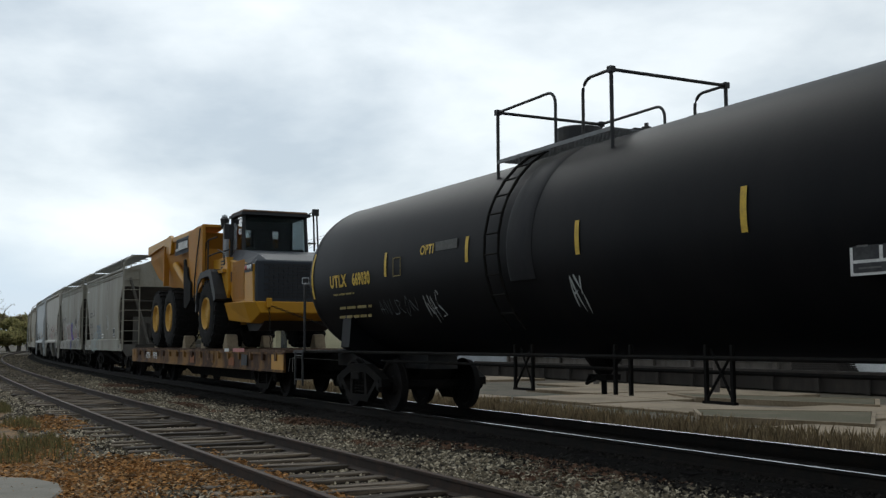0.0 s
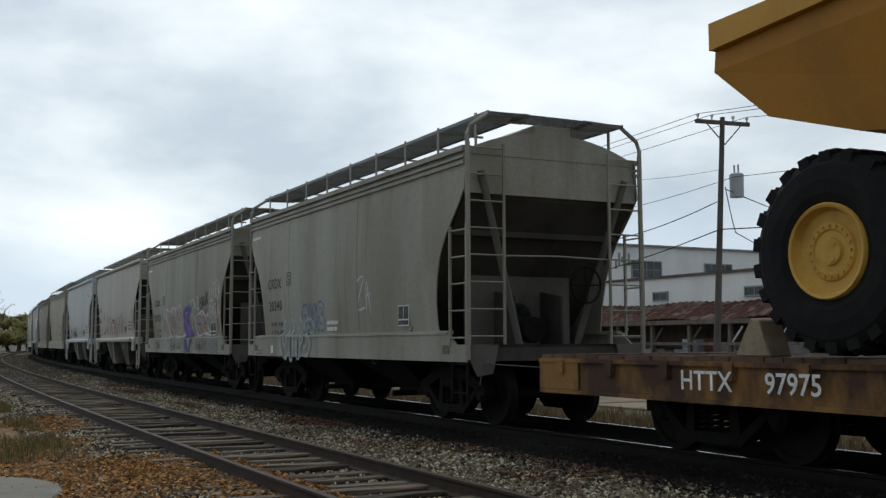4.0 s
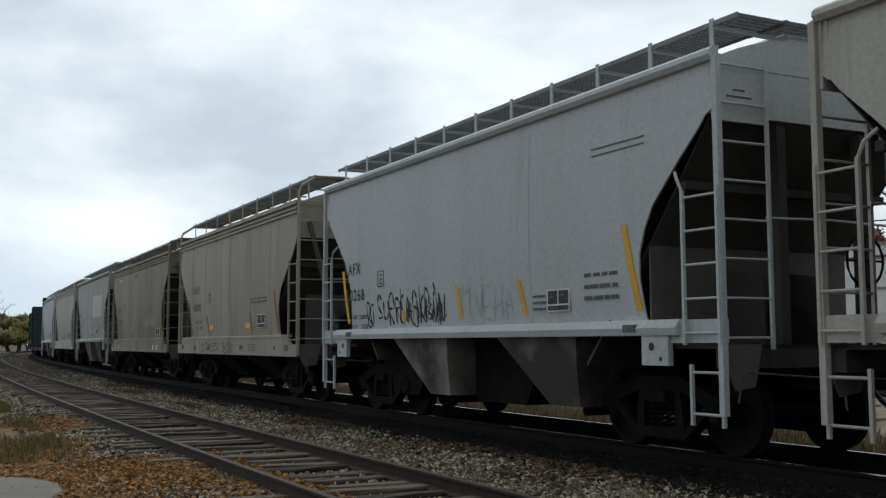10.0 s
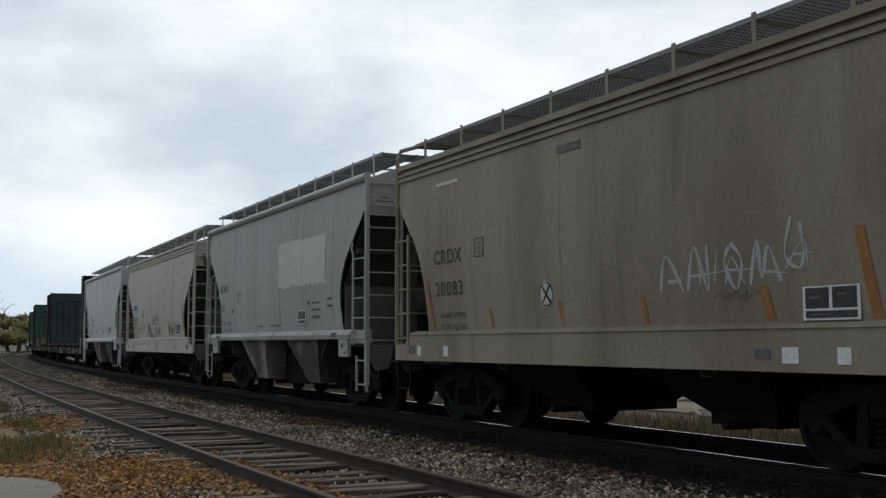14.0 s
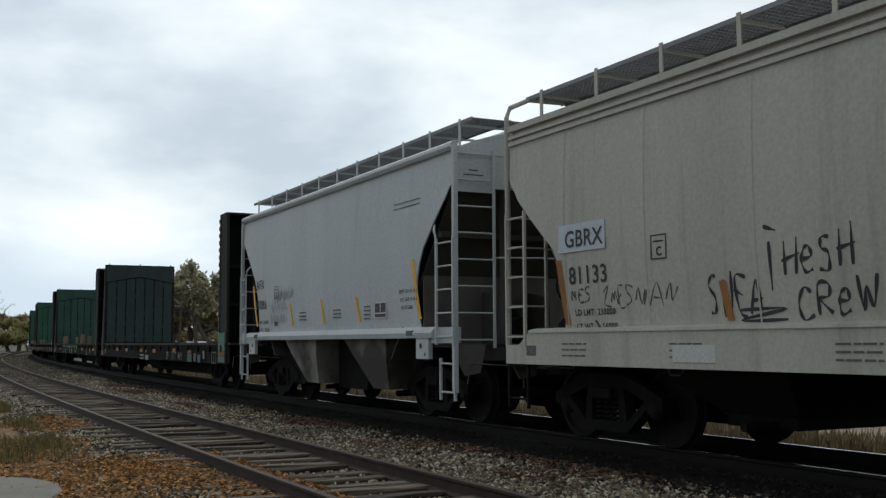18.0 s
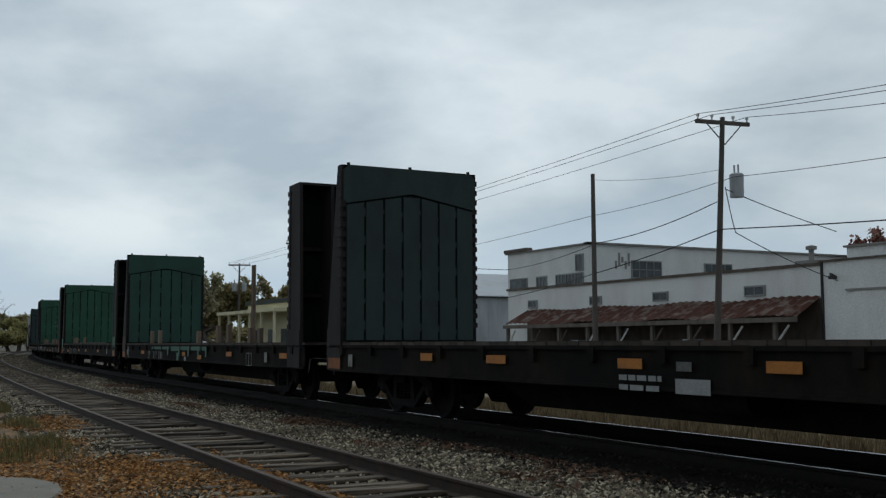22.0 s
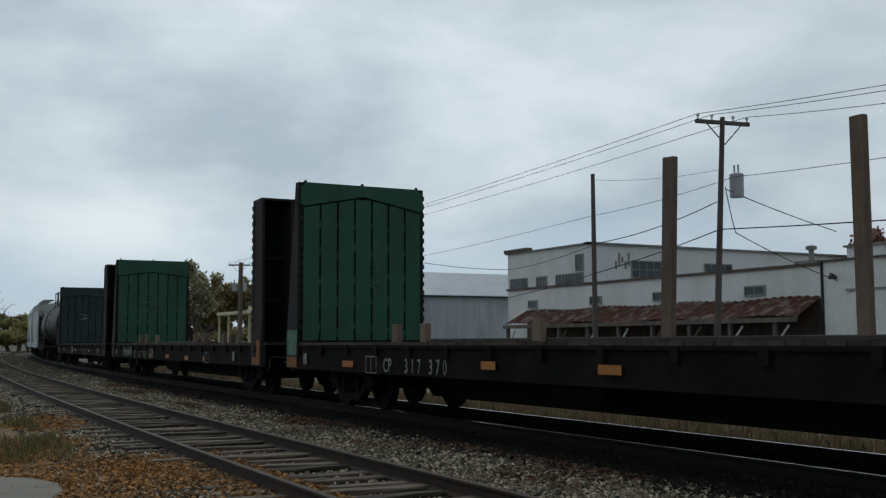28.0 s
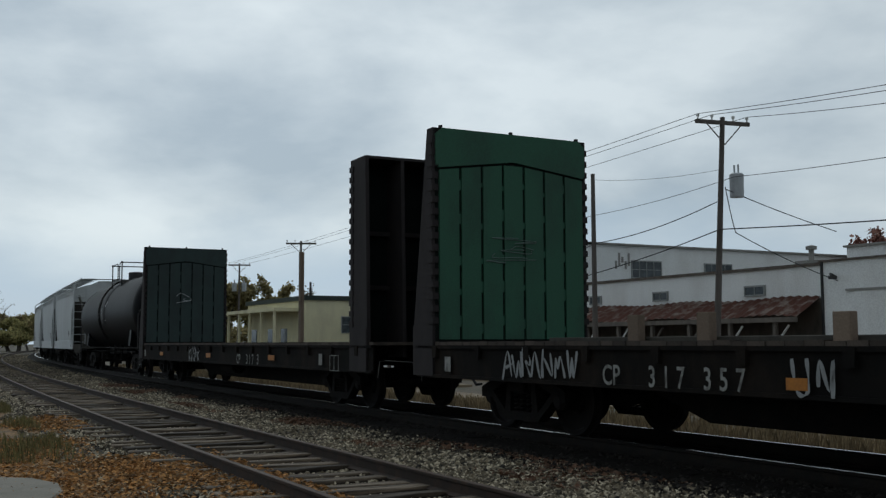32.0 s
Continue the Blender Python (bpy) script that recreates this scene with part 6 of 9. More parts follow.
def paint(name, c, dirt, amount=0.5, run=0.6):
    """Dusty car paint with broad stains and narrow dirt runs down the side."""
    m = mat(name, c, 0.62, 0, dirt, amount, 0.55, streak=0.75, grain=22, bump=0.05, shade=0.10, soft=(0.42, 0.66))
    t = m.node_tree
    base = t.nodes["Principled BSDF"].inputs["Base Color"]
    src = base.links[0].from_socket
    co, mp, runs = t.nodes.new("ShaderNodeTexCoord"), t.nodes.new("ShaderNodeMapping"), t.nodes.new("ShaderNodeTexNoise")
    mp.inputs["Scale"].default_value = (2.2, 1.0, 0.13)
    runs.inputs["Scale"].default_value, runs.inputs["Detail"].default_value, runs.inputs["Roughness"].default_value = 1.6, 7.0, 0.68
    rng_ = t.nodes.new("ShaderNodeMapRange")
    rng_.inputs["From Min"].default_value, rng_.inputs["From Max"].default_value, rng_.inputs["To Max"].default_value = 0.53, 0.72, run
    mix = t.nodes.new("ShaderNodeMix")
    mix.data_type = "RGBA"
    mix.inputs["B"].default_value = (c[0] * 0.42, c[1] * 0.38, c[2] * 0.33, 1)
    t.links.new(co.outputs["Object"], mp.inputs["Vector"])
    t.links.new(mp.outputs["Vector"], runs.inputs["Vector"])
    t.links.new(runs.outputs["Fac"], rng_.inputs["Value"])
    t.links.new(rng_.outputs["Result"], mix.inputs["Factor"])
    t.links.new(src, mix.inputs["A"])
    t.links.new(mix.outputs["Result"], base)
    return m


def notice(car, side, x, z, w=0.42, h=0.34):
    """The white-edged dark two-box notice that every car carries."""
    y = side(z + h / 2)
    board = plate(car, "notice_board", x, x + w, z, z + h, y - 0.004, M["white_mark"], label="white-edged black consolidated notice")
    for u0, u1, v0, v1 in ((0.05, 0.47, 0.34, 0.94), (0.53, 0.95, 0.34, 0.94), (0.05, 0.95, 0.06, 0.27)):
        plate(board, "notice_field", x + u0 * w, x + u1 * w, z + v0 * h, z + v1 * h, y - 0.009, M["black_mark"], 0.004)
    for i, (u0, u1, v0, v1) in enumerate(((0.12, 0.30, 0.62, 0.69), (0.60, 0.78, 0.70, 0.77), (0.14, 0.5, 0.14, 0.18))):
        plate(board, "notice_line", x + u0 * w, x + u1 * w, z + v0 * h, z + v1 * h, y - 0.012, M["dim_mark"], 0.003)


def slant(car, side, x, z0, z1, w, material, lean=0.0):
    """A reflective strip up the side."""
    b = bmesh.new()
    n = 6
    for i in range(n):
        a, c_ = z0 + (z1 - z0) * i / n, z0 + (z1 - z0) * (i + 1) / n
        xa, xb = x + lean * i / n, x + lean * (i + 1) / n
        v = [b.verts.new(p) for p in ((xa, side(a) - 0.004, a), (xa + w, side(a) - 0.004, a), (xb + w, side(c_) - 0.004, c_), (xb, side(c_) - 0.004, c_))]
        b.faces.new(v)
    part("reflective_strip", b, material, car)


STROKES = {
    "H": (((0, 0), (0.05, 1)), ((0.75, 0), (0.8, 1.1)), ((-0.1, 0.45), (0.95, 0.6))),
    "e": (((0.05, 0.42), (0.6, 0.5), (0.5, 0.78), (0.15, 0.72), (0.02, 0.35), (0.2, 0.02), (0.7, 0.1)),),
    "s": (((0.65, 0.75), (0.2, 0.8), (0.1, 0.55), (0.6, 0.35), (0.5, 0.05), (0.0, 0.02)),),
    "C": (((0.75, 0.85), (0.3, 1.0), (0.02, 0.5), (0.25, 0.02), (0.75, 0.1)),),
    "R": (((0.08, 0), (0.05, 1), (0.6, 0.92), (0.6, 0.55), (0.1, 0.5), (0.75, 0)),),
    "W": (((0, 0.9), (0.2, 0), (0.45, 0.6), (0.7, 0.0), (0.95, 0.95)),),
    "V": (((0, 1), (0.35, 0), (0.75, 1.05)),),
    "E": (((0.7, 0.98), (0.05, 1.0), (0.05, 0.0), (0.75, 0.02)), ((0.05, 0.5), (0.6, 0.52))),
    "Y": (((0, 1), (0.35, 0.5), (0.3, 0.0)), ((0.8, 1.05), (0.35, 0.5))),
    "G": (((0.7, 0.85), (0.3, 1.0), (0.02, 0.5), (0.3, 0.0), (0.7, 0.15), (0.7, 0.45), (0.4, 0.45)),),
    "A": (((0, 0), (0.35, 1), (0.7, 0.02)), ((0.1, 0.4), (0.8, 0.42))),
    "N": (((0, 0), (0.1, 1), (0.6, 0.05), (0.75, 1.05)),),
    "K": (((0.05, 0), (0.1, 1.1)), ((0.7, 0.95), (0.1, 0.5), (0.75, 0.0))),
    "U": (((0, 0.95), (0.1, 0.15), (0.45, 0.0), (0.7, 0.3), (0.75, 1.0)),),
    "T": (((-0.1, 0.95), (0.85, 1.0)), ((0.35, 0.98), (0.4, 0))),
    "O": (((0.35, 1.0), (0.02, 0.5), (0.35, 0.0), (0.72, 0.5), (0.35, 1.02)),),
    "M": (((0, 0), (0.12, 0.9), (0.42, 0.2), (0.7, 0.95), (0.85, 0)),),
    "L": (((0.05, 1.0), (0.1, 0.05), (0.7, 0.1)),),
    "J": (((0.2, 1), (0.6, 1.0)), ((0.5, 1.0), (0.5, 0.2), (0.2, 0.0), (0.0, 0.3))),
    "S": (((0.75, 0.9), (0.3, 1.05), (0.1, 0.7), (0.65, 0.4), (0.55, 0.0), (0.0, 0.08)),),
    "Z": (((0, 0.95), (0.75, 1.0), (0.05, 0.02), (0.9, 0.06)),),
    "B": (((0.1, 0), (0.08, 1), (0.6, 0.9), (0.5, 0.55), (0.1, 0.5), (0.7, 0.35), (0.6, 0.02), (0.05, 0.0)),),
    "~": (((0.0, 0.3), (0.25, 0.9), (0.3, 0.2), (0.55, 0.8), (0.6, 0.15), (0.9, 0.6)),),
}


def tag(parent, text, x, z, h, w, side, material, stroke=0.018, seed=0, slope=0.0, rough=0.17):
    """A sprayed tag: each sign is painted by hand in a few strokes."""
    rng = random.Random(seed)
    for i, ch in enumerate(text):
        if ch in STROKES:
            bm = bmesh.new()
            kh, kw, lift = h * rng.uniform(0.85, 1.1), w * rng.uniform(0.85, 1.1), h * rng.uniform(-0.06, 0.06) + slope * i
            for line in STROKES[ch]:
                keys = [(x + i * w * (1.12 - 1.2 * (rough - 0.05)) + kw * (u + rng.uniform(-rough, rough)), z + lift + kh * (v + rng.uniform(-rough, rough))) for u, v in line]
                ribbon(bm, smooth_line(keys, 6), stroke, side)
            part("graffiti", bm, material, parent)


BUBBLES = {
    "S": (((0.95, 0.80), (0.80, 1.02), (0.40, 1.05), (0.08, 0.85), (0.10, 0.55), (0.35, 0.42), (0.10, 0.30), (0.02, 0.05), (0.35, -0.02), (0.80, 0.02), (0.98, 0.30), (0.85, 0.52), (0.55, 0.62), (0.80, 0.66)), ((0.38, 0.78), (0.60, 0.84), (0.66, 0.74)), ((0.36, 0.26), (0.58, 0.20), (0.62, 0.32))),
    "O": (((0.50, 1.02), (0.12, 0.88), (0.0, 0.45), (0.20, 0.02), (0.60, -0.03), (0.95, 0.22), (1.0, 0.65), (0.82, 0.95)), ((0.42, 0.65), (0.38, 0.40), (0.55, 0.32), (0.62, 0.58), (0.42, 0.65))),
    "U": (((0.02, 0.95), (0.30, 1.0), (0.36, 0.55), (0.42, 0.34), (0.60, 0.38), (0.64, 0.92), (0.95, 1.0), (0.98, 0.40), (0.80, 0.05), (0.45, -0.04), (0.12, 0.12), (0.0, 0.5)),),
    "P": (((0.0, -0.02), (0.05, 0.98), (0.45, 1.08), (0.92, 0.95), (1.02, 0.62), (0.80, 0.38), (0.50, 0.34), (0.52, 0.0), (0.25, -0.05)), ((0.45, 0.78), (0.68, 0.74), (0.62, 0.58), (0.44, 0.60))),
    "M": (((0.0, 0.0), (0.05, 0.9), (0.30, 1.0), (0.48, 0.72), (0.66, 1.02), (0.95, 0.92), (1.0, 0.05), (0.72, -0.02), (0.70, 0.50), (0.50, 0.28), (0.32, 0.52), (0.30, -0.02)),),
}


def bubble(parent, text, x, z, w, h, side, edge, stroke, fill=None, seed=0, label=""):
    """Fat outlined letters: one filled shape and one outline each."""
    rng = random.Random(seed)
    for i, ch in enumerate(text):
        bx, bz, bw, bh = x + i * w * 0.96 + rng.uniform(-0.03, 0.03), z + rng.uniform(-0.05, 0.05) * h, w * rng.uniform(0.95, 1.08), h * rng.uniform(0.92, 1.06)
        ring = smooth_line([(bx + u * bw, bz + v * bh) for u, v in BUBBLES[ch][0]], 5, True)
        if fill:
            f = bmesh.new()
            f.faces.new([f.verts.new((u, side(v) + 0.001, v)) for u, v in ring])
            part("graffiti_fill", f, fill, parent)
        bm = bmesh.new()
        ribbon(bm, ring, stroke, side, True)
        for line in BUBBLES[ch][1:]:
            ribbon(bm, smooth_line([(bx + u * bw, bz + v * bh) for u, v in line], 5), stroke * 0.8, side)
        part("graffiti", bm, edge, parent, label)


def limits(car, side, x, z, ink, load, light, size=0.075):
    """The two small lines with the load limit and the light weight."""
    letter(car, "LD LMT  " + load, x, z, side, size, ink, 1.1, bold=0.002)
    letter(car, "LT WT     " + light, x + 0.01, z - 0.17, side, size, ink, 1.1, bold=0.002)


def boxed_c(car, side, x, z, ink, w=0.26, h=0.27):
    """A painted square with a small C in it."""
    b = bmesh.new()
    for u0, u1, v0, v1 in ((0, w, 0, 0.014), (0, w, h - 0.014, h), (0, 0.014, 0.014, h - 0.014), (w - 0.014, w, 0.014, h - 0.014)):
        bm_box(b, x + u0, x + u1, side(z + h / 2) - 0.004, side(z + h / 2), z + v0, z + v1)
    frame_ = part("notice_box", b, ink, car)
    letter(frame_, "C", x + w * 0.33, z + 0.04, side, 0.10, ink)
    plate(frame_, "notice_line", x + w * 0.2, x + w * 0.8, z + h * 0.7, z + h * 0.76, side(z + h * 0.73) - 0.001, ink, 0.003)


def common(car, side, mark, number, ink, x, z1=2.41, z2=1.93, size=0.215, box=None, load="229000", light="57000", fine=None):
    letter(car, mark, x, z1, side, size, ink, 1.12)
    letter(car, number, x + 0.03, z2, side, size, ink, 1.2)
    limits(car, side, x + 0.12, z2 - 0.33, fine or ink, load, light)
    bx, bz = box or (x + 1.25, z1 + 0.05)
    boxed_c(car, side, bx, bz, fine or ink)


def sill(z):
    return -1.607


def low_side(side):
    """The side surface, and the sill's face below it."""
    return lambda z: -1.622 if z < 1.41 else side(z) - 0.001


def marks_20340(car, side):
    common(car, side, "CRDX", "20340", M["black_mark"], -3.90, box=(-2.64, 2.44))
    s2 = low_side(side)
    bubble(car, "UMS", -2.9, 0.98, 0.62, 0.72, s2, M["graffiti_teal"], 0.042, seed=31, label="pale teal spray-painted letters")
    bubble(car, "OUS", -1.75, 1.48, 0.42, 0.5, side, M["graffiti_blue"], 0.026, seed=32, label="blue spray-painted outline letters")
    tag(car, "ZA", 1.2, 1.8, 0.5, 0.35, side, M["graffiti_white"], 0.018, 33)
    notice(car, side, 2.9, 1.5)
    plate(car, "placard", -3.62, -3.44, 1.02, 1.18, -1.602, M["white_mark"])
    plate(car, "paint_bar", -5.12, -4.55, 3.60, 3.66, side(3.63) - 0.001, M["white_mark"])
    bars(car, -0.37, 1.58, side(1.6) - 0.001, 0.55, 2, 0.07, 0.05, M["white_mark"], 4)
    bars(car, -4.7, 1.06, -1.601, 0.45, 2, 0.02, 0.05, M["dim_mark"], 41)


def marks_20373(car, side):
    common(car, side, "CRDX", "20373", M["black_mark"], -3.95, box=(-2.7, 2.44), light="57100")
    slant(car, side, -4.12, 1.45, 2.2, 0.10, M["orange_rust"], -0.12)
    plate(car, "paint_bar", -5.12, -4.55, 3.60, 3.66, side(3.63) - 0.001, M["white_mark"])
    s2 = low_side(side)

    def shape(keys, w, edge, fill=None, steps=5, lab=""):
        ring = smooth_line(keys, steps, True)
        if fill:
            f = bmesh.new()
            f.faces.new([f.verts.new((x, s2(z) + 0.001, z)) for x, z in ring])
            part("graffiti_fill", f, fill, car)
        e = bmesh.new()
        ribbon(e, ring, w, lambda z: s2(z) - 0.003, True)
        part("graffiti", e, edge, car, lab)

    def stroke(keys, w, ink):
        e = bmesh.new()
        ribbon(e, smooth_line(keys, 5), w, lambda z: s2(z) - 0.004)
        part("graffiti", e, ink, car)
    # pale haloed letters, red and pink strokes inside, an orange bar
    shape([(-1.55, 1.43), (-1.95, 1.85), (-2.25, 2.1), (-2.15, 2.28), (-1.6, 2.2), (-1.2, 2.34), (-0.8, 2.24), (-0.35, 2.36), (0.0, 2.2), (0.15, 1.9), (0.3, 1.5), (-0.4, 1.43), (-1.0, 1.45)], 0.03, M["graffiti_white"], M["graffiti_fill"], lab="pale outlined spray-painted letters")
    shape([(-1.45, 1.47), (-1.85, 1.9), (-1.95, 2.12), (-1.55, 2.1), (-1.35, 1.85), (-1.1, 2.1), (-0.95, 1.8), (-1.05, 1.5), (-1.25, 1.72)], 0.016, M["graffiti_red"])
    shape([(-0.8, 1.5), (-0.75, 2.05), (-0.5, 2.2), (-0.4, 1.9), (-0.15, 2.15), (0.02, 2.0), (-0.05, 1.55), (-0.35, 1.7)], 0.016, M["graffiti_red"])
    for keys in ([(-1.75, 2.15), (-1.5, 1.9), (-1.65, 1.75)], [(-0.9, 2.2), (-0.7, 1.7), (-0.45, 1.55)], [(-0.2, 2.25), (-0.3, 1.8), (-0.1, 1.6)], [(-1.2, 1.6), (-0.95, 1.65), (-0.75, 1.5)]):
        stroke(keys, 0.011, M["graffiti_white"])
    stroke([(-1.42, 1.46), (-1.45, 1.65), (-1.38, 1.8)], 0.06, M["orange_rust"])
    # the big letter in purple with a blue rim
    shape([(0.62, 1.43), (0.28, 1.52), (0.08, 1.8), (0.12, 2.08), (0.42, 2.25), (0.95, 2.30), (1.15, 2.22), (1.1, 2.08), (0.92, 2.04), (0.98, 1.7), (1.28, 1.45), (1.22, 1.3), (1.0, 0.96), (0.84, 1.05), (0.68, 0.95), (0.5, 1.2)], 0.04, M["graffiti_blue"], M["graffiti_purple"], 6, "purple and blue spray-painted letter")
    stroke([(0.34, 1.72), (0.4, 2.0), (0.62, 2.1), (0.56, 1.8)], 0.014, M["graffiti_white"])
    stroke([(0.45, 1.62), (0.6, 1.85), (0.75, 1.6), (0.82, 2.0)], 0.018, M["graffiti_blue"])
    stroke([(0.7, 1.1), (0.85, 1.3), (0.98, 1.08)], 0.02, M["graffiti_blue"])
    stroke([(1.32, 1.44), (1.38, 1.65), (1.32, 1.85)], 0.055, M["orange_rust"])
    shape([(1.1, 2.28), (1.25, 2.45), (1.45, 2.42), (1.35, 2.1), (1.55, 1.8), (1.8, 1.46), (1.42, 1.43)], 0.025, M["graffiti_white"])
    # the round letters behind
    shape([(1.95, 1.44), (1.68, 1.65), (1.72, 1.95), (2.1, 2.05), (2.4, 2.12), (2.75, 1.98), (3.05, 2.0), (3.0, 1.7), (3.28, 1.44), (2.6, 1.5)], 0.03, M["graffiti_white"], M["graffiti_fill"], lab="red and white spray-painted letters")
    shape([(1.95, 1.5), (1.78, 1.7), (1.88, 1.95), (2.2, 1.96), (2.24, 1.78), (2.05, 1.75), (2.2, 1.55)], 0.024, M["graffiti_red"])
    shape([(2.4, 1.52), (2.32, 1.8), (2.55, 1.95), (2.75, 1.8), (2.7, 1.6), (2.52, 1.7)], 0.022, M["graffiti_red"])
    for keys in ([(1.75, 1.8), (2.3, 1.72), (2.9, 1.8)], [(2.85, 1.5), (2.8, 1.75), (3.0, 1.9)], [(2.05, 2.0), (2.1, 1.6), (1.98, 1.48)]):
        stroke(keys, 0.011, M["graffiti_black"])
    tag(car, "BNKRK", 2.18, 2.18, 0.32, 0.2, side, M["graffiti_black"], 0.030, 44, 0.02)
    tag(car, "AO", 2.7, 1.98, 0.2, 0.16, side, M["graffiti_black"], 0.014, 55)
    tag(car, "NZ", 1.55, 2.2, 0.32, 0.26, side, M["graffiti_white"], 0.02, 49)
    tag(car, "USRA", 3.25, 2.38, 0.42, 0.3, side, M["graffiti_white"], 0.022, 45)
    tag(car, "EMZA", 3.2, 1.92, 0.3, 0.28, side, M["graffiti_white"], 0.020, 57)
    tag(car, "BLK", -2.58, 1.62, 0.28, 0.2, side, M["graffiti_black"], 0.010, 46, -0.05)
    tag(car, "MAB", -2.6, 2.0, 0.28, 0.16, side, M["graffiti_white"], 0.008, 50)
    for x0_, txt, sd in ((-3.6, "TOMB", 47), (-1.35, "BLAR", 48), (-0.5, "ROK", 51), (1.85, "RUMAZ", 52), (2.75, "RS", 56)):
        tag(car, txt, x0_, 1.05, 0.22, 0.17, sill, M["graffiti_black"], 0.016, sd)
    tag(car, "SAZRE", 3.15, 1.0, 0.32, 0.24, sill, M["graffiti_teal"], 0.026, 54)
    tag(car, "SAZRE", 3.17, 1.0, 0.32, 0.24, lambda z: -1.609, M["graffiti_black"], 0.010, 54)
    bars(car, -2.45, 1.2, -1.601, 0.4, 2, 0.012, 0.08, M["dim_mark"], 31)
    bars(car, 1.35, 1.22, -1.601, 0.35, 3, 0.012, 0.06, M["dim_mark"], 32)
    slant(car, side, 4.0, 1.5, 2.4, 0.10, M["orange_rust"], -0.12)
    notice(car, side, 3.27, 1.44, 0.56, 0.34)


def marks_20884(car, side):
    common(car, side, "CRDX", "20884", M["black_mark"], -4.32, 2.53, 2.09, 0.205, box=(-2.9, 2.24), light="52000")
    bubble(car, "SOUP", -1.46, 1.40, 0.66, 0.78, low_side(side), M["graffiti_red"], 0.020, seed=57, label="red outlined spray-painted letters")
    bubble(car, "SOUP", -1.40, 1.46, 0.66, 0.74, side, M["graffiti_red"], 0.007, seed=58)
    tag(car, "AA", 0.72, 1.9, 0.12, 0.12, side, M["graffiti_red"], 0.012, 60)
    tag(car, "NMZU", 1.05, 1.62, 0.6, 0.3, side, M["graffiti_red"], 0.012, 52)
    tag(car, "LU", 2.05, 1.7, 0.66, 0.34, side, M["graffiti_red"], 0.014, 59)
    for x, z in ((-1.83, 2.25), (1.54, 2.25)):
        b = bmesh.new()
        ring = [(x + 0.15 * math.cos(a), z + 0.15 * math.sin(a)) for a in np.linspace(0, 6.283, 20)[:-1]]
        ribbon(b, ring, 0.012, side, True)
        ribbon(b, [(x - 0.1, z - 0.1), (x, z), (x + 0.1, z + 0.1)], 0.012, side)
        ribbon(b, [(x - 0.1, z + 0.1), (x, z), (x + 0.1, z - 0.1)], 0.012, side)
        part("painted_ring", b, M["graffiti_black"], car)
    tag(car, "AORAT", -2.65, 1.62, 0.22, 0.16, side, M["graffiti_black"], 0.010, 53, 0.02)
    for x, za, z1 in ((-4.34, 1.58, 2.5), (-1.86, 1.58, 2.05), (-0.12, 1.6, 2.05), (1.72, 1.58, 2.06), (3.95, 1.58, 2.5)):
        slant(car, side, x, za, z1, 0.09, M["orange_rust"], -0.08)
    notice(car, side, 2.3, 1.62, 0.48, 0.27)
    plate(car, "label", -2.95, -2.72, 1.6, 1.72, side(1.66) - 0.001, M["dim_mark"])
    bars(car, 3.1, 2.0, side(1.9) - 0.001, 0.7, 3, 0.04, 0.09, M["dim_mark"], 9)
    bars(car, -0.55, 2.12, side(2.1) - 0.001, 0.4, 2, 0.04, 0.04, M["graffiti_black"], 19)


def marks_50268(car, side):
    common(car, side, "LAFX", "50268", M["black_mark"], -4.40, 2.45, 1.98, 0.205, box=(-2.95, 2.18), load="233800", light="52200")
    tag(car, "BG", -3.46, 1.54, 0.36, 0.17, side, M["graffiti_black"], 0.020, 60)
    tag(car, "SURR", -3.0, 1.58, 0.44, 0.25, side, M["graffiti_black"], 0.024, 61)
    tag(car, "KASKBON", -2.1, 1.54, 0.48, 0.24, side, M["graffiti_black"], 0.022, 62)
    tag(car, "~N~~", -1.9, 1.5, 0.4, 0.36, side, M["graffiti_black"], 0.014, 63)
    tag(car, "VEHA", 0.4, 1.58, 0.42, 0.28, side, M["graffiti_teal"], 0.014, 64)
    tag(car, "TT", -0.02, 1.62, 0.4, 0.2, side, M["graffiti_teal"], 0.016, 65)
    for x, z1, le in ((-4.36, 2.53, -0.17), (-2.0, 1.75, -0.05), (-0.08, 2.06, -0.10), (1.68, 2.06, -0.13), (4.06, 2.55, -0.2)):
        slant(car, side, x, 1.58, z1, 0.11, M["yellow_refl"], le)
    notice(car, side, 2.28, 1.61, 0.5, 0.28)
    bars(car, 1.95, 1.8, side(1.8) - 0.001, 0.3, 3, 0.03, 0.05, M["dim_mark"], 5)
    bars(car, 3.1, 2.0, side(1.9) - 0.001, 0.66, 3, 0.045, 0.09, M["dim_mark"], 9)
    for z_ in (3.42, 3.50):
        plate(car, "rub_mark", 3.3, 4.3, z_, z_ + 0.015, side(z_) - 0.001, M["dim_mark"], 0.003)


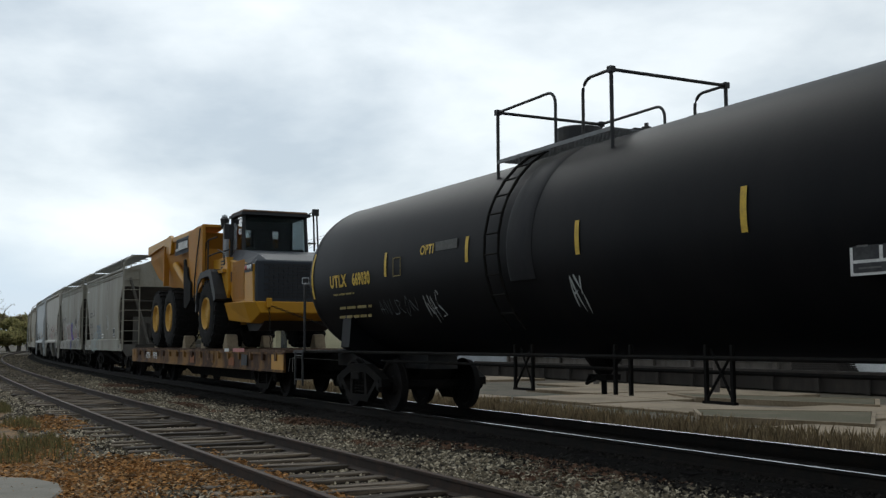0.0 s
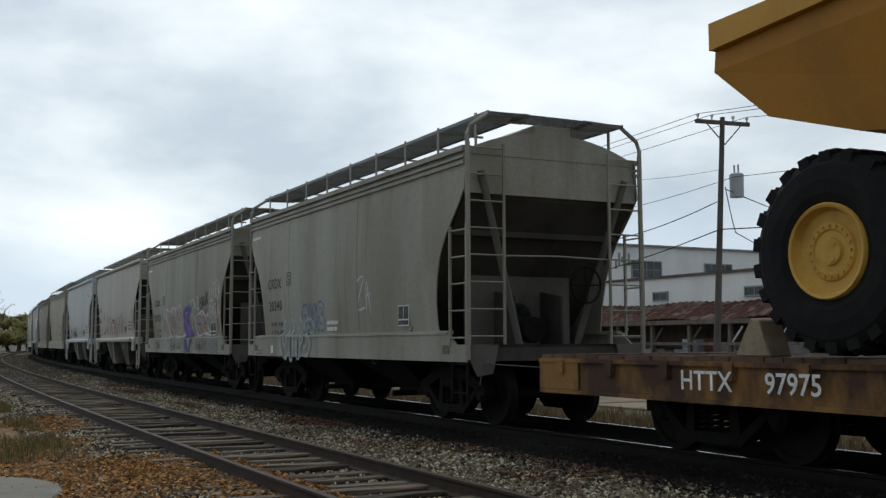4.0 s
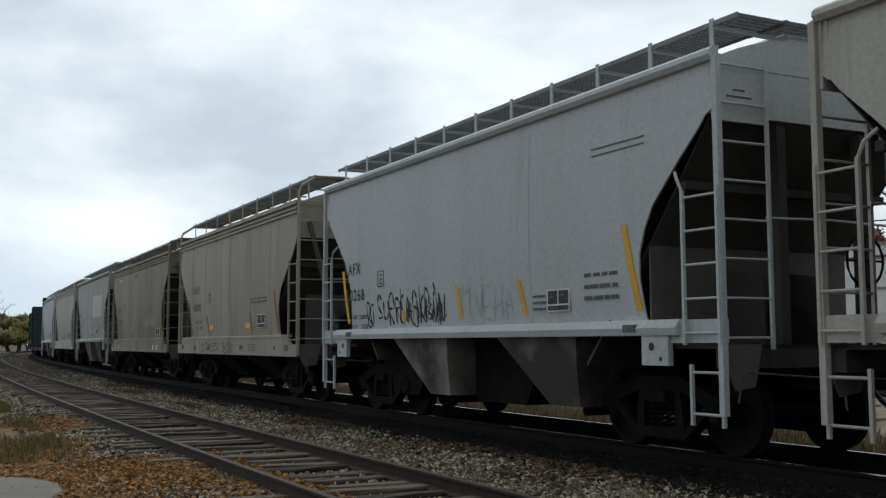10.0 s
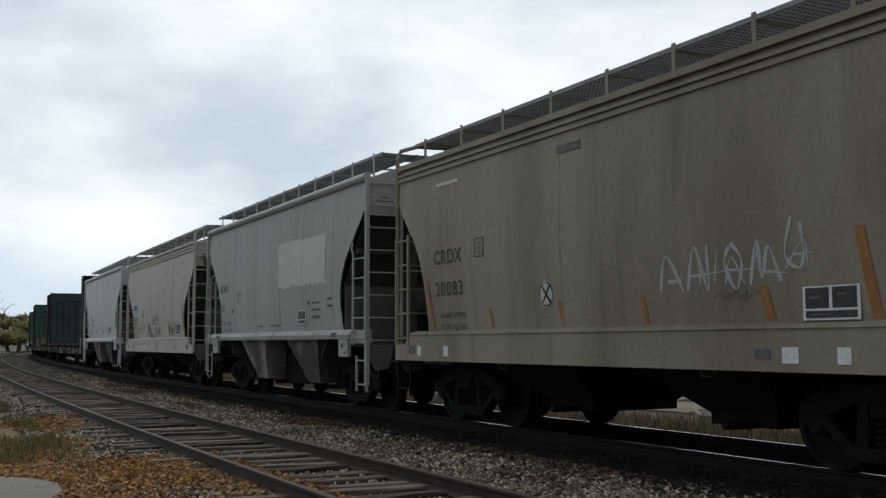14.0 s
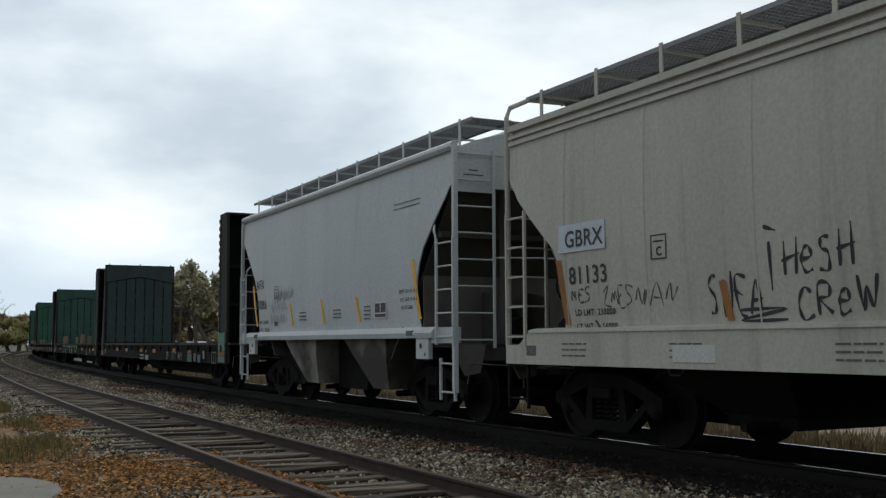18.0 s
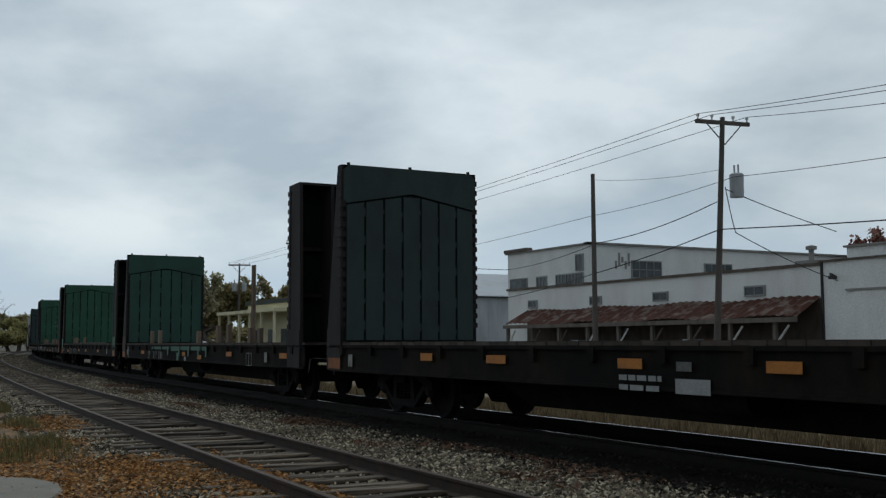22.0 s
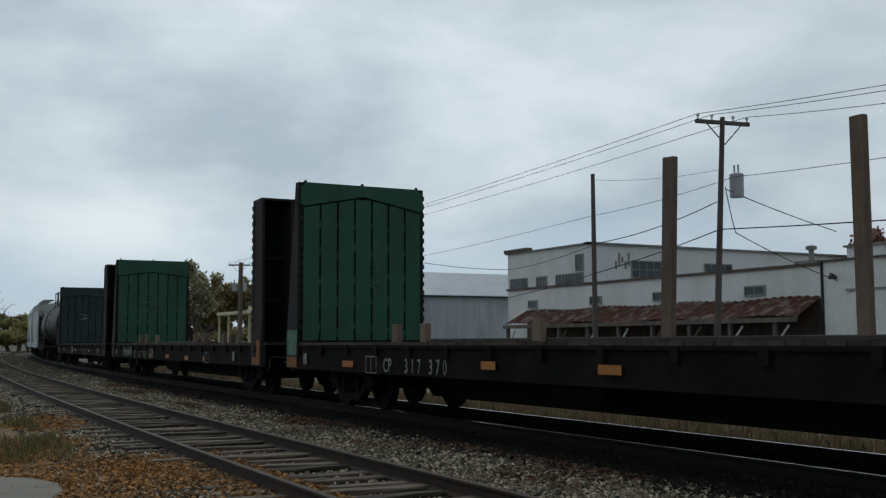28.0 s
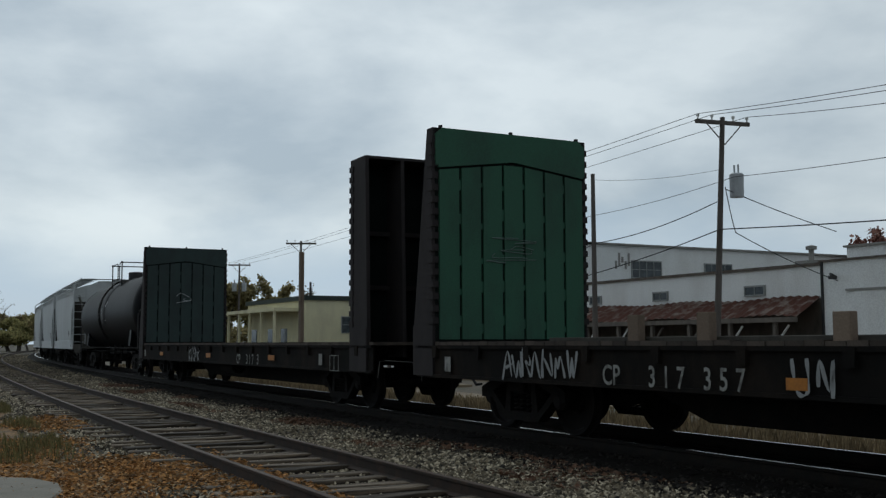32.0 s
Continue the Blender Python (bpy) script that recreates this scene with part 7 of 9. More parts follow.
def marks_40085(car, side):
    common(car, side, "LAFX", "40085", M["dim_mark"], -3.60, 2.59, 2.11, 0.215, box=(-1.94, 2.30), load="233800", light="52200")
    tag(car, "ULOMLES", -2.55, 1.03, 0.21, 0.25, sill, M["graffiti_black"], 0.018, 71)
    tag(car, "SUOK", -0.45, 1.0, 0.26, 0.28, sill, M["dim_mark"], 0.02, 72)
    slant(car, side, -3.94, 1.45, 2.36, 0.11, M["orange_rust"], -0.15)
    slant(car, side, -2.0, 1.42, 1.95, 0.11, M["orange_rust"], -0.14)
    slant(car, side, 1.95, 1.42, 1.95, 0.10, M["orange_rust"], -0.1)
    slant(car, side, 3.92, 1.45, 2.38, 0.11, M["orange_rust"], -0.17)
    plate(car, "yellow_label", -1.94, -1.52, 1.58, 1.70, side(1.64) - 0.001, M["yellow_refl"])
    plate(car, "yellow_label", 1.45, 1.88, 1.58, 1.70, side(1.64) - 0.001, M["yellow_refl"])
    notice(car, side, 2.45, 1.58, 0.62, 0.31)
    bars(car, 2.0, 2.24, side(2.2) - 0.001, 1.3, 2, 0.03, 0.05, M["dim_mark"], 6)
    # the sill's holes are only black discs, their dark inside painted on
    for x in (-4.6, 3.9):
        b = bmesh.new()
        bm_lathe(b, [(-1.606, 0.05), (-1.604, 0.05)], 14, "y", (x, 0, 1.12))
        part("sill_hole", b, M["black_mark"], car)
    plate(car, "label", -3.35, -3.12, 1.04, 1.18, -1.602, M["dim_mark"])
    plate(car, "label", 1.2, 1.45, 1.08, 1.18, -1.602, M["dim_mark"])
    bars(car, 1.9, 1.18, -1.601, 0.6, 3, 0.02, 0.04, M["dim_mark"], 16)


def ring_sign(car, side, x, z):
    """A pale disc with a black ring and a cross."""
    b = bmesh.new()
    b.faces.new([b.verts.new((x + 0.17 * math.cos(a), side(z + 0.17 * math.sin(a)) - 0.002, z + 0.17 * math.sin(a))) for a in np.linspace(0, 6.283, 20)[:-1]])
    disc = part("painted_disc", b, M["patch"], car)
    b = bmesh.new()
    s3 = lambda q: side(q) - 0.004
    ribbon(b, [(x + 0.15 * math.cos(a), z + 0.15 * math.sin(a)) for a in np.linspace(0, 6.283, 20)[:-1]], 0.014, s3, True)
    ribbon(b, [(x - 0.09, z - 0.11), (x, z), (x + 0.09, z + 0.11)], 0.018, s3)
    ribbon(b, [(x - 0.09, z + 0.11), (x, z), (x + 0.09, z - 0.11)], 0.018, s3)
    part("painted_ring", b, M["graffiti_black"], disc)


def marks_20083(car, side):
    common(car, side, "CRDX", "20083", M["black_mark"], -3.97, box=(-2.7, 2.44), fine=M["dim_mark"], light="56200")
    ring_sign(car, side, -0.9, 1.84)
    tag(car, "ANOMO", 1.35, 1.72, 0.44, 0.46, side, M["graffiti_chalk"], 0.022, 81, 0.03)
    tag(car, "HALA", 1.9, 1.78, 0.36, 0.44, side, M["graffiti_chalk"], 0.012, 82, 0.03)
    tag(car, "~~~", 2.2, 1.62, 0.12, 0.26, side, M["dim_mark"], 0.008, 84)
    notice(car, side, 3.31, 1.42, 0.64, 0.31)
    slant(car, side, -4.15, 1.45, 2.2, 0.10, M["orange_rust"], -0.12)
    for x, z1 in ((-2.33, 1.70), (-0.6, 1.74), (1.02, 1.74)):
        slant(car, side, x, 1.44, z1, 0.07, M["orange_rust"], -0.05)
    slant(car, side, 2.85, 1.43, 1.76, 0.11, M["orange_rust"], -0.08)
    slant(car, side, 4.06, 1.43, 2.22, 0.11, M["orange_rust"], -0.12)
    for x, w in ((-4.5, 0.13), (-3.62, 0.14), (3.1, 0.2), (3.74, 0.15)):
        plate(car, "placard", x, x + w, 1.03, 1.18, -1.602, M["white_mark"])
    plate(car, "label", 2.75, 2.95, 1.07, 1.16, -1.602, M["dim_mark"])
    plate(car, "paint_bar", -0.6, -0.1, 3.58, 3.68, side(3.63) - 0.001, M["dim_mark"])
    plate(car, "paint_bar", -3.9, -3.2, 3.60, 3.65, side(3.63) - 0.001, M["patch"])


def marks_261(car, side):
    common(car, side, "BCAX", "261", M["dim_mark"], -4.15, 2.5, 2.02, 0.185, box=(-2.6, 2.2), light="52000")
    rng = random.Random(12)
    f = bmesh.new()      # a rolled-on patch of fresh paint with a ragged lower edge
    low = [(0.55 + 2.9 * i / 24, 2.40 + rng.uniform(-0.04, 0.05)) for i in range(25)]
    zs_ = np.linspace(0, 1, 9)
    rows = [[f.verts.new((x, side(z + (3.36 - 0.03 * (x > 2.1) - z) * q) - 0.002, z + (3.36 - 0.03 * (x > 2.1) - z) * q)) for x, z in low] for q in zs_]
    for r0, r1 in zip(rows, rows[1:]):
        for i in range(24):
            f.faces.new((r0[i], r0[i + 1], r1[i + 1], r1[i]))
    part("paint_patch", f, M["patch"], car, "large pale rectangular paint patch")
    notice(car, side, 1.8, 1.62, 0.48, 0.27)
    for x, z in ((2.42, 2.02), (-3.1, 2.0)):
        tag(car, "~", x, z - 0.06, 0.14, 0.1, side, M["graffiti_black"], 0.03, int(x * 7))
    bars(car, 2.65, 2.0, side(1.9) - 0.001, 0.42, 3, 0.045, 0.09, M["dim_mark"], 9)
    bars(car, 3.5, 2.05, side(2.0) - 0.001, 0.28, 2, 0.045, 0.09, M["dim_mark"], 19)
    for x in (-1.0, 0.4, 2.9):
        plate(car, "sill_patch", x, x + 0.22, 1.39, 1.46, -1.665, M["patch"])
    for x in (-1.0, -0.1, 0.3):
        bars(car, x, 1.60, side(1.6) - 0.001, 0.35, 1, 0.03, 0.03, M["dim_mark"], int(x * 10))


def marks_81133(car, side):
    plate(car, "white_patch", -4.06, -3.11, 2.32, 2.66, side(2.5) - 0.002, M["pale_blue_patch"])
    letter(car, "GBRX", -3.92, 2.38, lambda z: side(2.5) - 0.010, 0.205, M["black_mark"])
    letter(car, "81133", -3.88, 1.93, side, 0.215, M["black_mark"])
    tag(car, "MES", -3.85, 1.72, 0.16, 0.14, side, M["dim_mark"], 0.014, 90)
    tag(car, "ZMES", -3.2, 1.66, 0.2, 0.14, side, M["dim_mark"], 0.010, 94)
    limits(car, side, -3.8, 1.55, M["black_mark"], "230000", "56000")
    boxed_c(car, side, -2.3, 2.12, M["black_mark"])
    tag(car, "SNEA", -1.45, 1.52, 0.38, 0.2, side, M["graffiti_black"], 0.018, 91, -0.02)
    tag(car, "T", -0.62, 1.72, 0.5, 0.2, side, M["graffiti_black"], 0.02, 95)
    tag(car, "Z", -0.95, 1.44, 0.10, 0.6, side, M["graffiti_black"], 0.016, 96)
    tag(car, "HesH", -0.4, 1.84, 0.36, 0.19, side, M["graffiti_black"], 0.018, 97, 0.02, 0.05)
    tag(car, "CReW", -0.26, 1.44, 0.3, 0.2, side, M["graffiti_black"], 0.018, 98, 0.02, 0.05)
    tag(car, "~UNZOO~", 2.0, 1.5, 0.3, 0.2, side, M["graffiti_black"], 0.018, 93)
    tag(car, "~A~", -2.6, 1.6, 0.3, 0.25, side, M["dim_mark"], 0.010, 99)
    slant(car, side, -4.02, 1.44, 2.24, 0.11, M["orange_rust"], -0.12)
    slant(car, side, -1.2, 1.44, 1.84, 0.10, M["orange_rust"], -0.08)
    slant(car, side, 1.95, 1.44, 1.95, 0.11, M["orange_rust"], -0.1)
    for xx in (-4.0, -2.0, 0.2, 2.9):
        bars(car, xx, 1.2, -1.601, 0.5, 3, 0.02, 0.05, M["dim_mark"], int(xx * 10) + 50)
    plate(car, "sill_patch", -1.95, -1.3, 1.02, 1.2, -1.601, M["patch"])
    slant(car, side, 4.0, 1.44, 2.4, 0.11, M["orange_rust"], -0.16)
    notice(car, side, 3.1, 1.5, 0.5, 0.32)


def marks_50086(car, side):
    common(car, side, "LAFX", "50086", M["black_mark"], -4.40, 2.45, 1.99, 0.205, box=(-2.95, 2.19), load="233800", light="52200")
    for x, z1, le in ((-4.36, 2.54, -0.17), (-1.88, 2.06, -0.12), (-0.04, 2.07, -0.12), (1.74, 2.05, -0.12), (4.18, 2.56, -0.18)):
        slant(car, side, x, 1.6, z1, 0.11, M["yellow_refl"], le)
    notice(car, side, 2.47, 1.65, 0.5, 0.27)
    for sd, a_, z_ in ((95, -3.3, 1.6), (96, -3.2, 1.85), (97, -3.05, 2.05), (98, -2.75, 2.12)):
        tag(car, "~~~~~", a_, z_, 0.3, 0.22, side, M["graffiti_chalk_dim"], 0.007, sd)
    for x in (-1.4, 0.5):
        bars(car, x, 1.83, side(1.8) - 0.001, 0.40, 3, 0.025, 0.045, M["dim_mark"], int(x * 10))
    bars(car, 2.0, 1.85, side(1.8) - 0.001, 0.28, 4, 0.025, 0.045, M["dim_mark"], 23)
    for x, z, words in ((3.5, 2.03, "EXW 10-0  H 10-0"), (3.53, 1.90, "EW  15-0  H 15-0"), (3.56, 1.77, "CU FT 3281")):
        letter(car, words, x, z, side, 0.06, M["dim_mark"], bold=0.002)
    plate(car, "label", -3.05, -2.83, 1.6, 1.7, side(1.65) - 0.001, M["dim_mark"])
    for z_ in (3.42, 3.50):
        plate(car, "rub_mark", 3.3, 4.3, z_, z_ + 0.015, side(z_) - 0.001, M["dim_mark"], 0.003)


P_grey = paint("grey_beige_car_paint", (0.335, 0.325, 0.275), (0.20, 0.18, 0.135), 0.75)
P_tan = paint("tan_grey_car_paint", (0.375, 0.345, 0.275), (0.26, 0.225, 0.165), 0.45)
P_cream = paint("pale_beige_car_paint", (0.47, 0.45, 0.395), (0.36, 0.33, 0.28), 0.4, 0.4)
P_cool = paint("pale_cool_grey_paint", (0.52, 0.545, 0.55), (0.42, 0.43, 0.42), 0.4, 0.22)
P_brown = paint("dusty_brown_grey_paint", (0.285, 0.252, 0.185), (0.16, 0.13, 0.088), 0.8)
P_mid = paint("mid_grey_car_paint", (0.38, 0.385, 0.365), (0.28, 0.27, 0.24), 0.45, 0.35)

hopper("A", "grey-beige covered hopper with teal spray paint", P_grey, P_grey, 65.10, marks_20340)
hopper("A", "dusty grey covered hopper with large purple graffiti", P_grey, P_grey, 52.81, marks_20373, (-2.2, -0.55, 1.75))
hopper("B", "pale beige covered hopper with red outlined graffiti", P_cream, P_cream, 40.69, marks_20884, ())
hopper("B", "pale cool grey covered hopper with black scribble", P_cool, P_cool, 28.52, marks_50268, (1.9,))
hopper("C", "tan covered hopper with orange rust strips", P_tan, P_tan, 16.17, marks_40085, (-3.72, -2.25, -0.7, 0.15, 1.95, 3.45), 4.15)
hopper("A", "dusty brown-grey covered hopper with faded lettering", P_brown, P_brown, 3.88, marks_20083, (-0.55,), board=0.46)
hopper("B", "mid grey covered hopper with a pale paint patch", P_mid, P_mid, -8.14, marks_261, (-2.9, -1.15, 0.6, 2.1, 3.8))
hopper("C", "pale beige covered hopper with a white name patch", P_cream, P_cream, -20.52, marks_81133, (-3.95, -2.4, -0.75, 1.2, 2.6), 4.08, 0.5)
hopper("B", "clean pale grey covered hopper with yellow strips", P_cool, P_cool, -32.78, marks_50086, ())


M["worn_white"] = mat("worn_white_stencil", (0.30, 0.30, 0.28), 0.85, 0, (0.08, 0.078, 0.07), 0.8, 6, bump=0)


def cp_marks(number, x, refl, note=8.5, extra=()):
    """Reporting marks, orange reflectors, labels and a framed notice on a flatcar's near sill."""
    def marks(car):
        letter(car, "CP", x, 0.74, -1.475, 0.235, M["worn_white"], 1.0, 0.85)
        letter(car, number, x + 0.84, 0.74, -1.475, 0.235, M["worn_white"], 1.75, 0.82)
        for q, w, z in refl:
            plate(car, "reflector", q, q + w, z, z + 0.115, -1.475, M["orange_mark"])
        for q in (-9.5, 7.9):
            plate(car, "label", q, q + 0.18, 0.80, 1.02, -1.475, M["worn_white"])
        b = bmesh.new()
        for u0, u1, v0, v1 in ((0, 0.46, 0, 0.015), (0, 0.46, 0.285, 0.30), (0, 0.015, 0, 0.3), (0.445, 0.46, 0, 0.3), (0.22, 0.235, 0, 0.3)):
            bm_box(b, note + u0, note + u1, -1.478, -1.472, 0.70 + v0, 0.70 + v1)
        part("notice_box", b, M["worn_white"], car)
        for name, args in extra:
            name(car, *args)
    return marks


def stakes(car, rows):
    """Timber stakes left in the stake pockets: (x, y, height, lean, width)."""
    for x, y, h, lean, w in rows:
        b = bmesh.new()
        bm_box(b, -w / 2, w / 2, -0.05, 0.05, 1.18, 1.24 + h)
        st = part("stake", b, M["stake"], car, "weathered timber stake", bevel=0.006)
        st.matrix_basis = Matrix.Translation((x, y, 1.2)) @ Matrix.Rotation(lean, 4, "Y") @ Matrix.Translation((0, 0, -1.2))


def flat_scrawl(car, x0, x1, mat_name, seed):
    n = max(2, int((x1 - x0) / 0.27))
    rng = random.Random(seed)
    tag(car, "".join(rng.choice("NAMKRUSW") for _ in range(n)), x0, 0.78, 0.32, (x1 - x0) / n / 1.12, lambda z: -1.478, M[mat_name], 0.022, seed)


def bulk_scrawl(car, seed, y0, y1, z0, z1, n, ink):
    """Chalky scribble on the rear bulkhead's inner face."""
    rng = random.Random(seed)
    b = bmesh.new()
    for i in range(n):
        zc = z0 + (z1 - z0) * (i + 0.5) / n
        keys = [(rng.uniform(y0, y1), zc + rng.uniform(-0.6, 0.6) * (z1 - z0) / n) for _ in range(4)]
        pts = smooth_line(keys, 5)
        for p, q in zip(pts, pts[1:]):
            bm_tube(b, [(-9.862, p[0], p[1]), (-9.862, q[0], q[1])], 0.007, 4)
    part("graffiti", b, M[ink], car)


def corner_paint(car, x0, x1, *patches):
    """Painted corner plates: (z0, z1, material)."""
    for z0, z1, ink in patches:
        plate(car, "corner_patch", x0, x1, z0, z1, -1.472, M[ink])


M["bearer"] = mat("dark_old_bearer", (0.06, 0.055, 0.045), 0.9, 0, (0.03, 0.027, 0.023), 0.7, 3, streak=0.6, bump=0.4)
M["stake"] = mat("weathered_stake", (0.18, 0.135, 0.10), 0.9, 0, (0.09, 0.062, 0.045), 0.7, 4, streak=0.8, per_piece=0.2, bump=0.4)


def timbers(car, rows):
    """Bearer timbers lying across and along the deck."""
    for x0, x1, y in rows:
        b = bmesh.new()
        bm_box(b, x0, x1, y - 0.06, y + 0.06, 1.232, 1.29)
        part("bearer", b, M["bearer"], car, bevel=0.008)


FLAT = "dark bulkhead flatcar, empty, with tall green end walls"
bulkhead_flat(FLAT, -50.27, M["cp_sill"], M["dark_frame"], M["green_c"], cp_marks("317 405", 3.0, ((-6.53, 0.4, 0.95), (-4.46, 0.52, 0.94), (-1.44, 0.44, 0.93), (0.88, 0.45, 0.93), (4.0, 0.4, 0.96)), 8.88, [(corner_paint, (9.55, 10.2, (1.04, 1.5, "mint_patch"), (0.90, 1.03, "orange_dull"), (0.74, 0.89, "mint_patch"))), (corner_paint, (-10.5, -9.92, (0.75, 0.95, "orange_dull"))), (plate, ("paint_patch", 6.02, 6.57, 0.70, 0.93, -1.475, M["green_patch"])), (plate, ("paint_patch", 6.04, 6.5, 0.94, 1.03, -1.475, M["orange_dull"])), (plate, ("paint_patch", 7.3, 7.62, 0.70, 0.92, -1.475, M["blue_patch"])), (plate, ("paint_patch", 6.8, 7.1, 0.72, 0.95, -1.4745, M["dim_mark"])), (bars, (-1.42, 0.80, -1.476, 0.75, 2, 0.06, 0.05, M["graffiti_chalk_dim"], 4)), (plate, ("label", -0.42, -0.18, 0.92, 1.02, -1.475, M["dim_mark"])), (plate, ("label", -0.44, 0.1, 0.68, 0.84, -1.475, M["graffiti_chalk_dim"]))]))
bulkhead_flat(FLAT, -72.73, M["cp_sill"], M["dark_frame"], M["green_a"], cp_marks("317 380", -5.53, ((-6.7, 0.48, 0.87), (-0.36, 0.36, 0.86), (1.53, 0.44, 0.79), (4.6, 0.5, 0.9), (9.0, 0.5, 0.9)), 6.4, [(corner_paint, (-10.5, -9.92, (0.73, 0.93, "orange_dull"), (0.95, 1.5, "brown_patch"))), (plate, ("paint_patch", -4.9, -2.2, 1.04, 1.13, -1.476, M["green_patch"])), (plate, ("paint_patch", -1.93, -0.92, 1.0, 1.14, -1.476, M["green_patch"])), (plate, ("paint_patch", -0.81, 2.52, 1.03, 1.14, -1.476, M["green_patch"])), (plate, ("paint_patch", -1.12, -0.85, 0.72, 0.95, -1.478, M["mint_patch"])), *[(plate, ("paint_patch", q, q + 0.12, 0.86, 1.14, -1.495, M["mint_patch"])) for q in (-2.35, -0.78, 0.42, 1.62, 2.5)], (plate, ("label", -0.1, 0.12, 0.72, 0.84, -1.477, M["graffiti_chalk_dim"])), (stakes, ([(-2.6, 1.33, 2.55, 0.0, 0.2), (2.65, 1.33, 2.6, -0.08, 0.24), (-5.6, -1.33, 0.42, 0, 0.2), (-4.3, -1.33, 0.42, 0, 0.2), (1.05, -1.33, 0.34, 0, 0.2), (3.24, -1.33, 0.46, 0, 0.2), (4.3, -1.33, 0.46, 0, 0.22), (6.3, -1.33, 0.36, 0, 0.2), (7.06, -1.33, 0.34, 0, 0.2)],)), (flat_scrawl, (-9.4, -9.1, "graffiti_chalk_dim", 5))]))
bulkhead_flat(FLAT, -95.38, M["cp_sill"], M["dark_frame"], M["green_b"], cp_marks("317 370", -5.58, ((-7.4, 0.5, 0.79), (-2.2, 0.4, 0.85), (0.6, 0.45, 0.85), (5.0, 0.45, 0.85)), -6.32, [(stakes, ([(-1.5, 1.33, 2.75, 0.05, 0.24), (2.1, 1.33, 2.7, 0.0, 0.2), (-4.25, -1.33, 0.3, 0, 0.2), (-5.33, -1.33, 0.3, 0, 0.2), (-0.9, -1.33, 0.3, 0, 0.2)],)), (timbers, ([(-4.5, 6.0, -1.2)],)), (bulk_scrawl, (3, 0.15, 0.35, 2.35, 3.3, 7, "graffiti_dim")), (corner_paint, (-10.5, -9.92, (0.98, 1.5, "mint_patch"), (0.73, 0.94, "orange_dull"))), (corner_paint, (9.6, 10.2, (0.73, 0.95, "orange_dull"), (1.1, 1.5, "green_patch")))]), 0.20, 0.47)
bulkhead_flat(FLAT, -118.06, M["cp_sill"], M["dark_frame"], M["green_b"], cp_marks("317 357", -5.57, ((-2.71, 0.26, 0.78), (-0.05, 0.48, 0.77), (2.63, 0.45, 0.75), (4.83, 0.2, 0.75)), 5.0, [(stakes, ([(-1.55, 1.33, 2.75, 0.0, 0.2), (1.85, 1.33, 2.8, -0.1, 0.24), (4.42, -1.33, 0.3, 0, 0.2), (3.3, -1.33, 0.26, 0, 0.2), (6.54, -1.33, 0.24, 0, 0.2), (7.28, -1.33, 0.22, 0, 0.2), (-5.1, -1.33, 0.3, 0, 0.2), (-3.93, -1.33, 0.3, 0, 0.2), (-2.13, -1.33, 0.26, 0, 0.2)],)), (timbers, ([(-7.0, 4.0, -1.2)],)), (flat_scrawl, (-7.8, -5.8, "graffiti_chalk_dim", 6)), (flat_scrawl, (-2.6, -2.0, "graffiti_chalk_dim", 7)), (bulk_scrawl, (4, -0.6, 0.5, 2.5, 2.95, 6, "graffiti_dim")), (corner_paint, (9.95, 10.2, (0.73, 1.3, "orange_dull"))), (corner_paint, (9.6, 9.95, (0.73, 0.9, "orange_dull")))]), 0.42, 0.60)
bulkhead_flat(FLAT, -140.84, M["cp_sill"], M["dark_frame"], M["green_c"], cp_marks("317 3", 2.0, ((-7.0, 0.45, 0.85), (-1.0, 0.45, 0.85), (4.6, 0.45, 0.85)), 8.5, [(bulk_scrawl, (5, -0.35, 0.2, 2.6, 3.0, 3, "graffiti_white")), (stakes, ([(-1.3, 1.33, 2.6, 0, 0.2)],)), (flat_scrawl, (-3, -1.5, "graffiti_chalk_dim", 8))]), 0.42, 0.60)


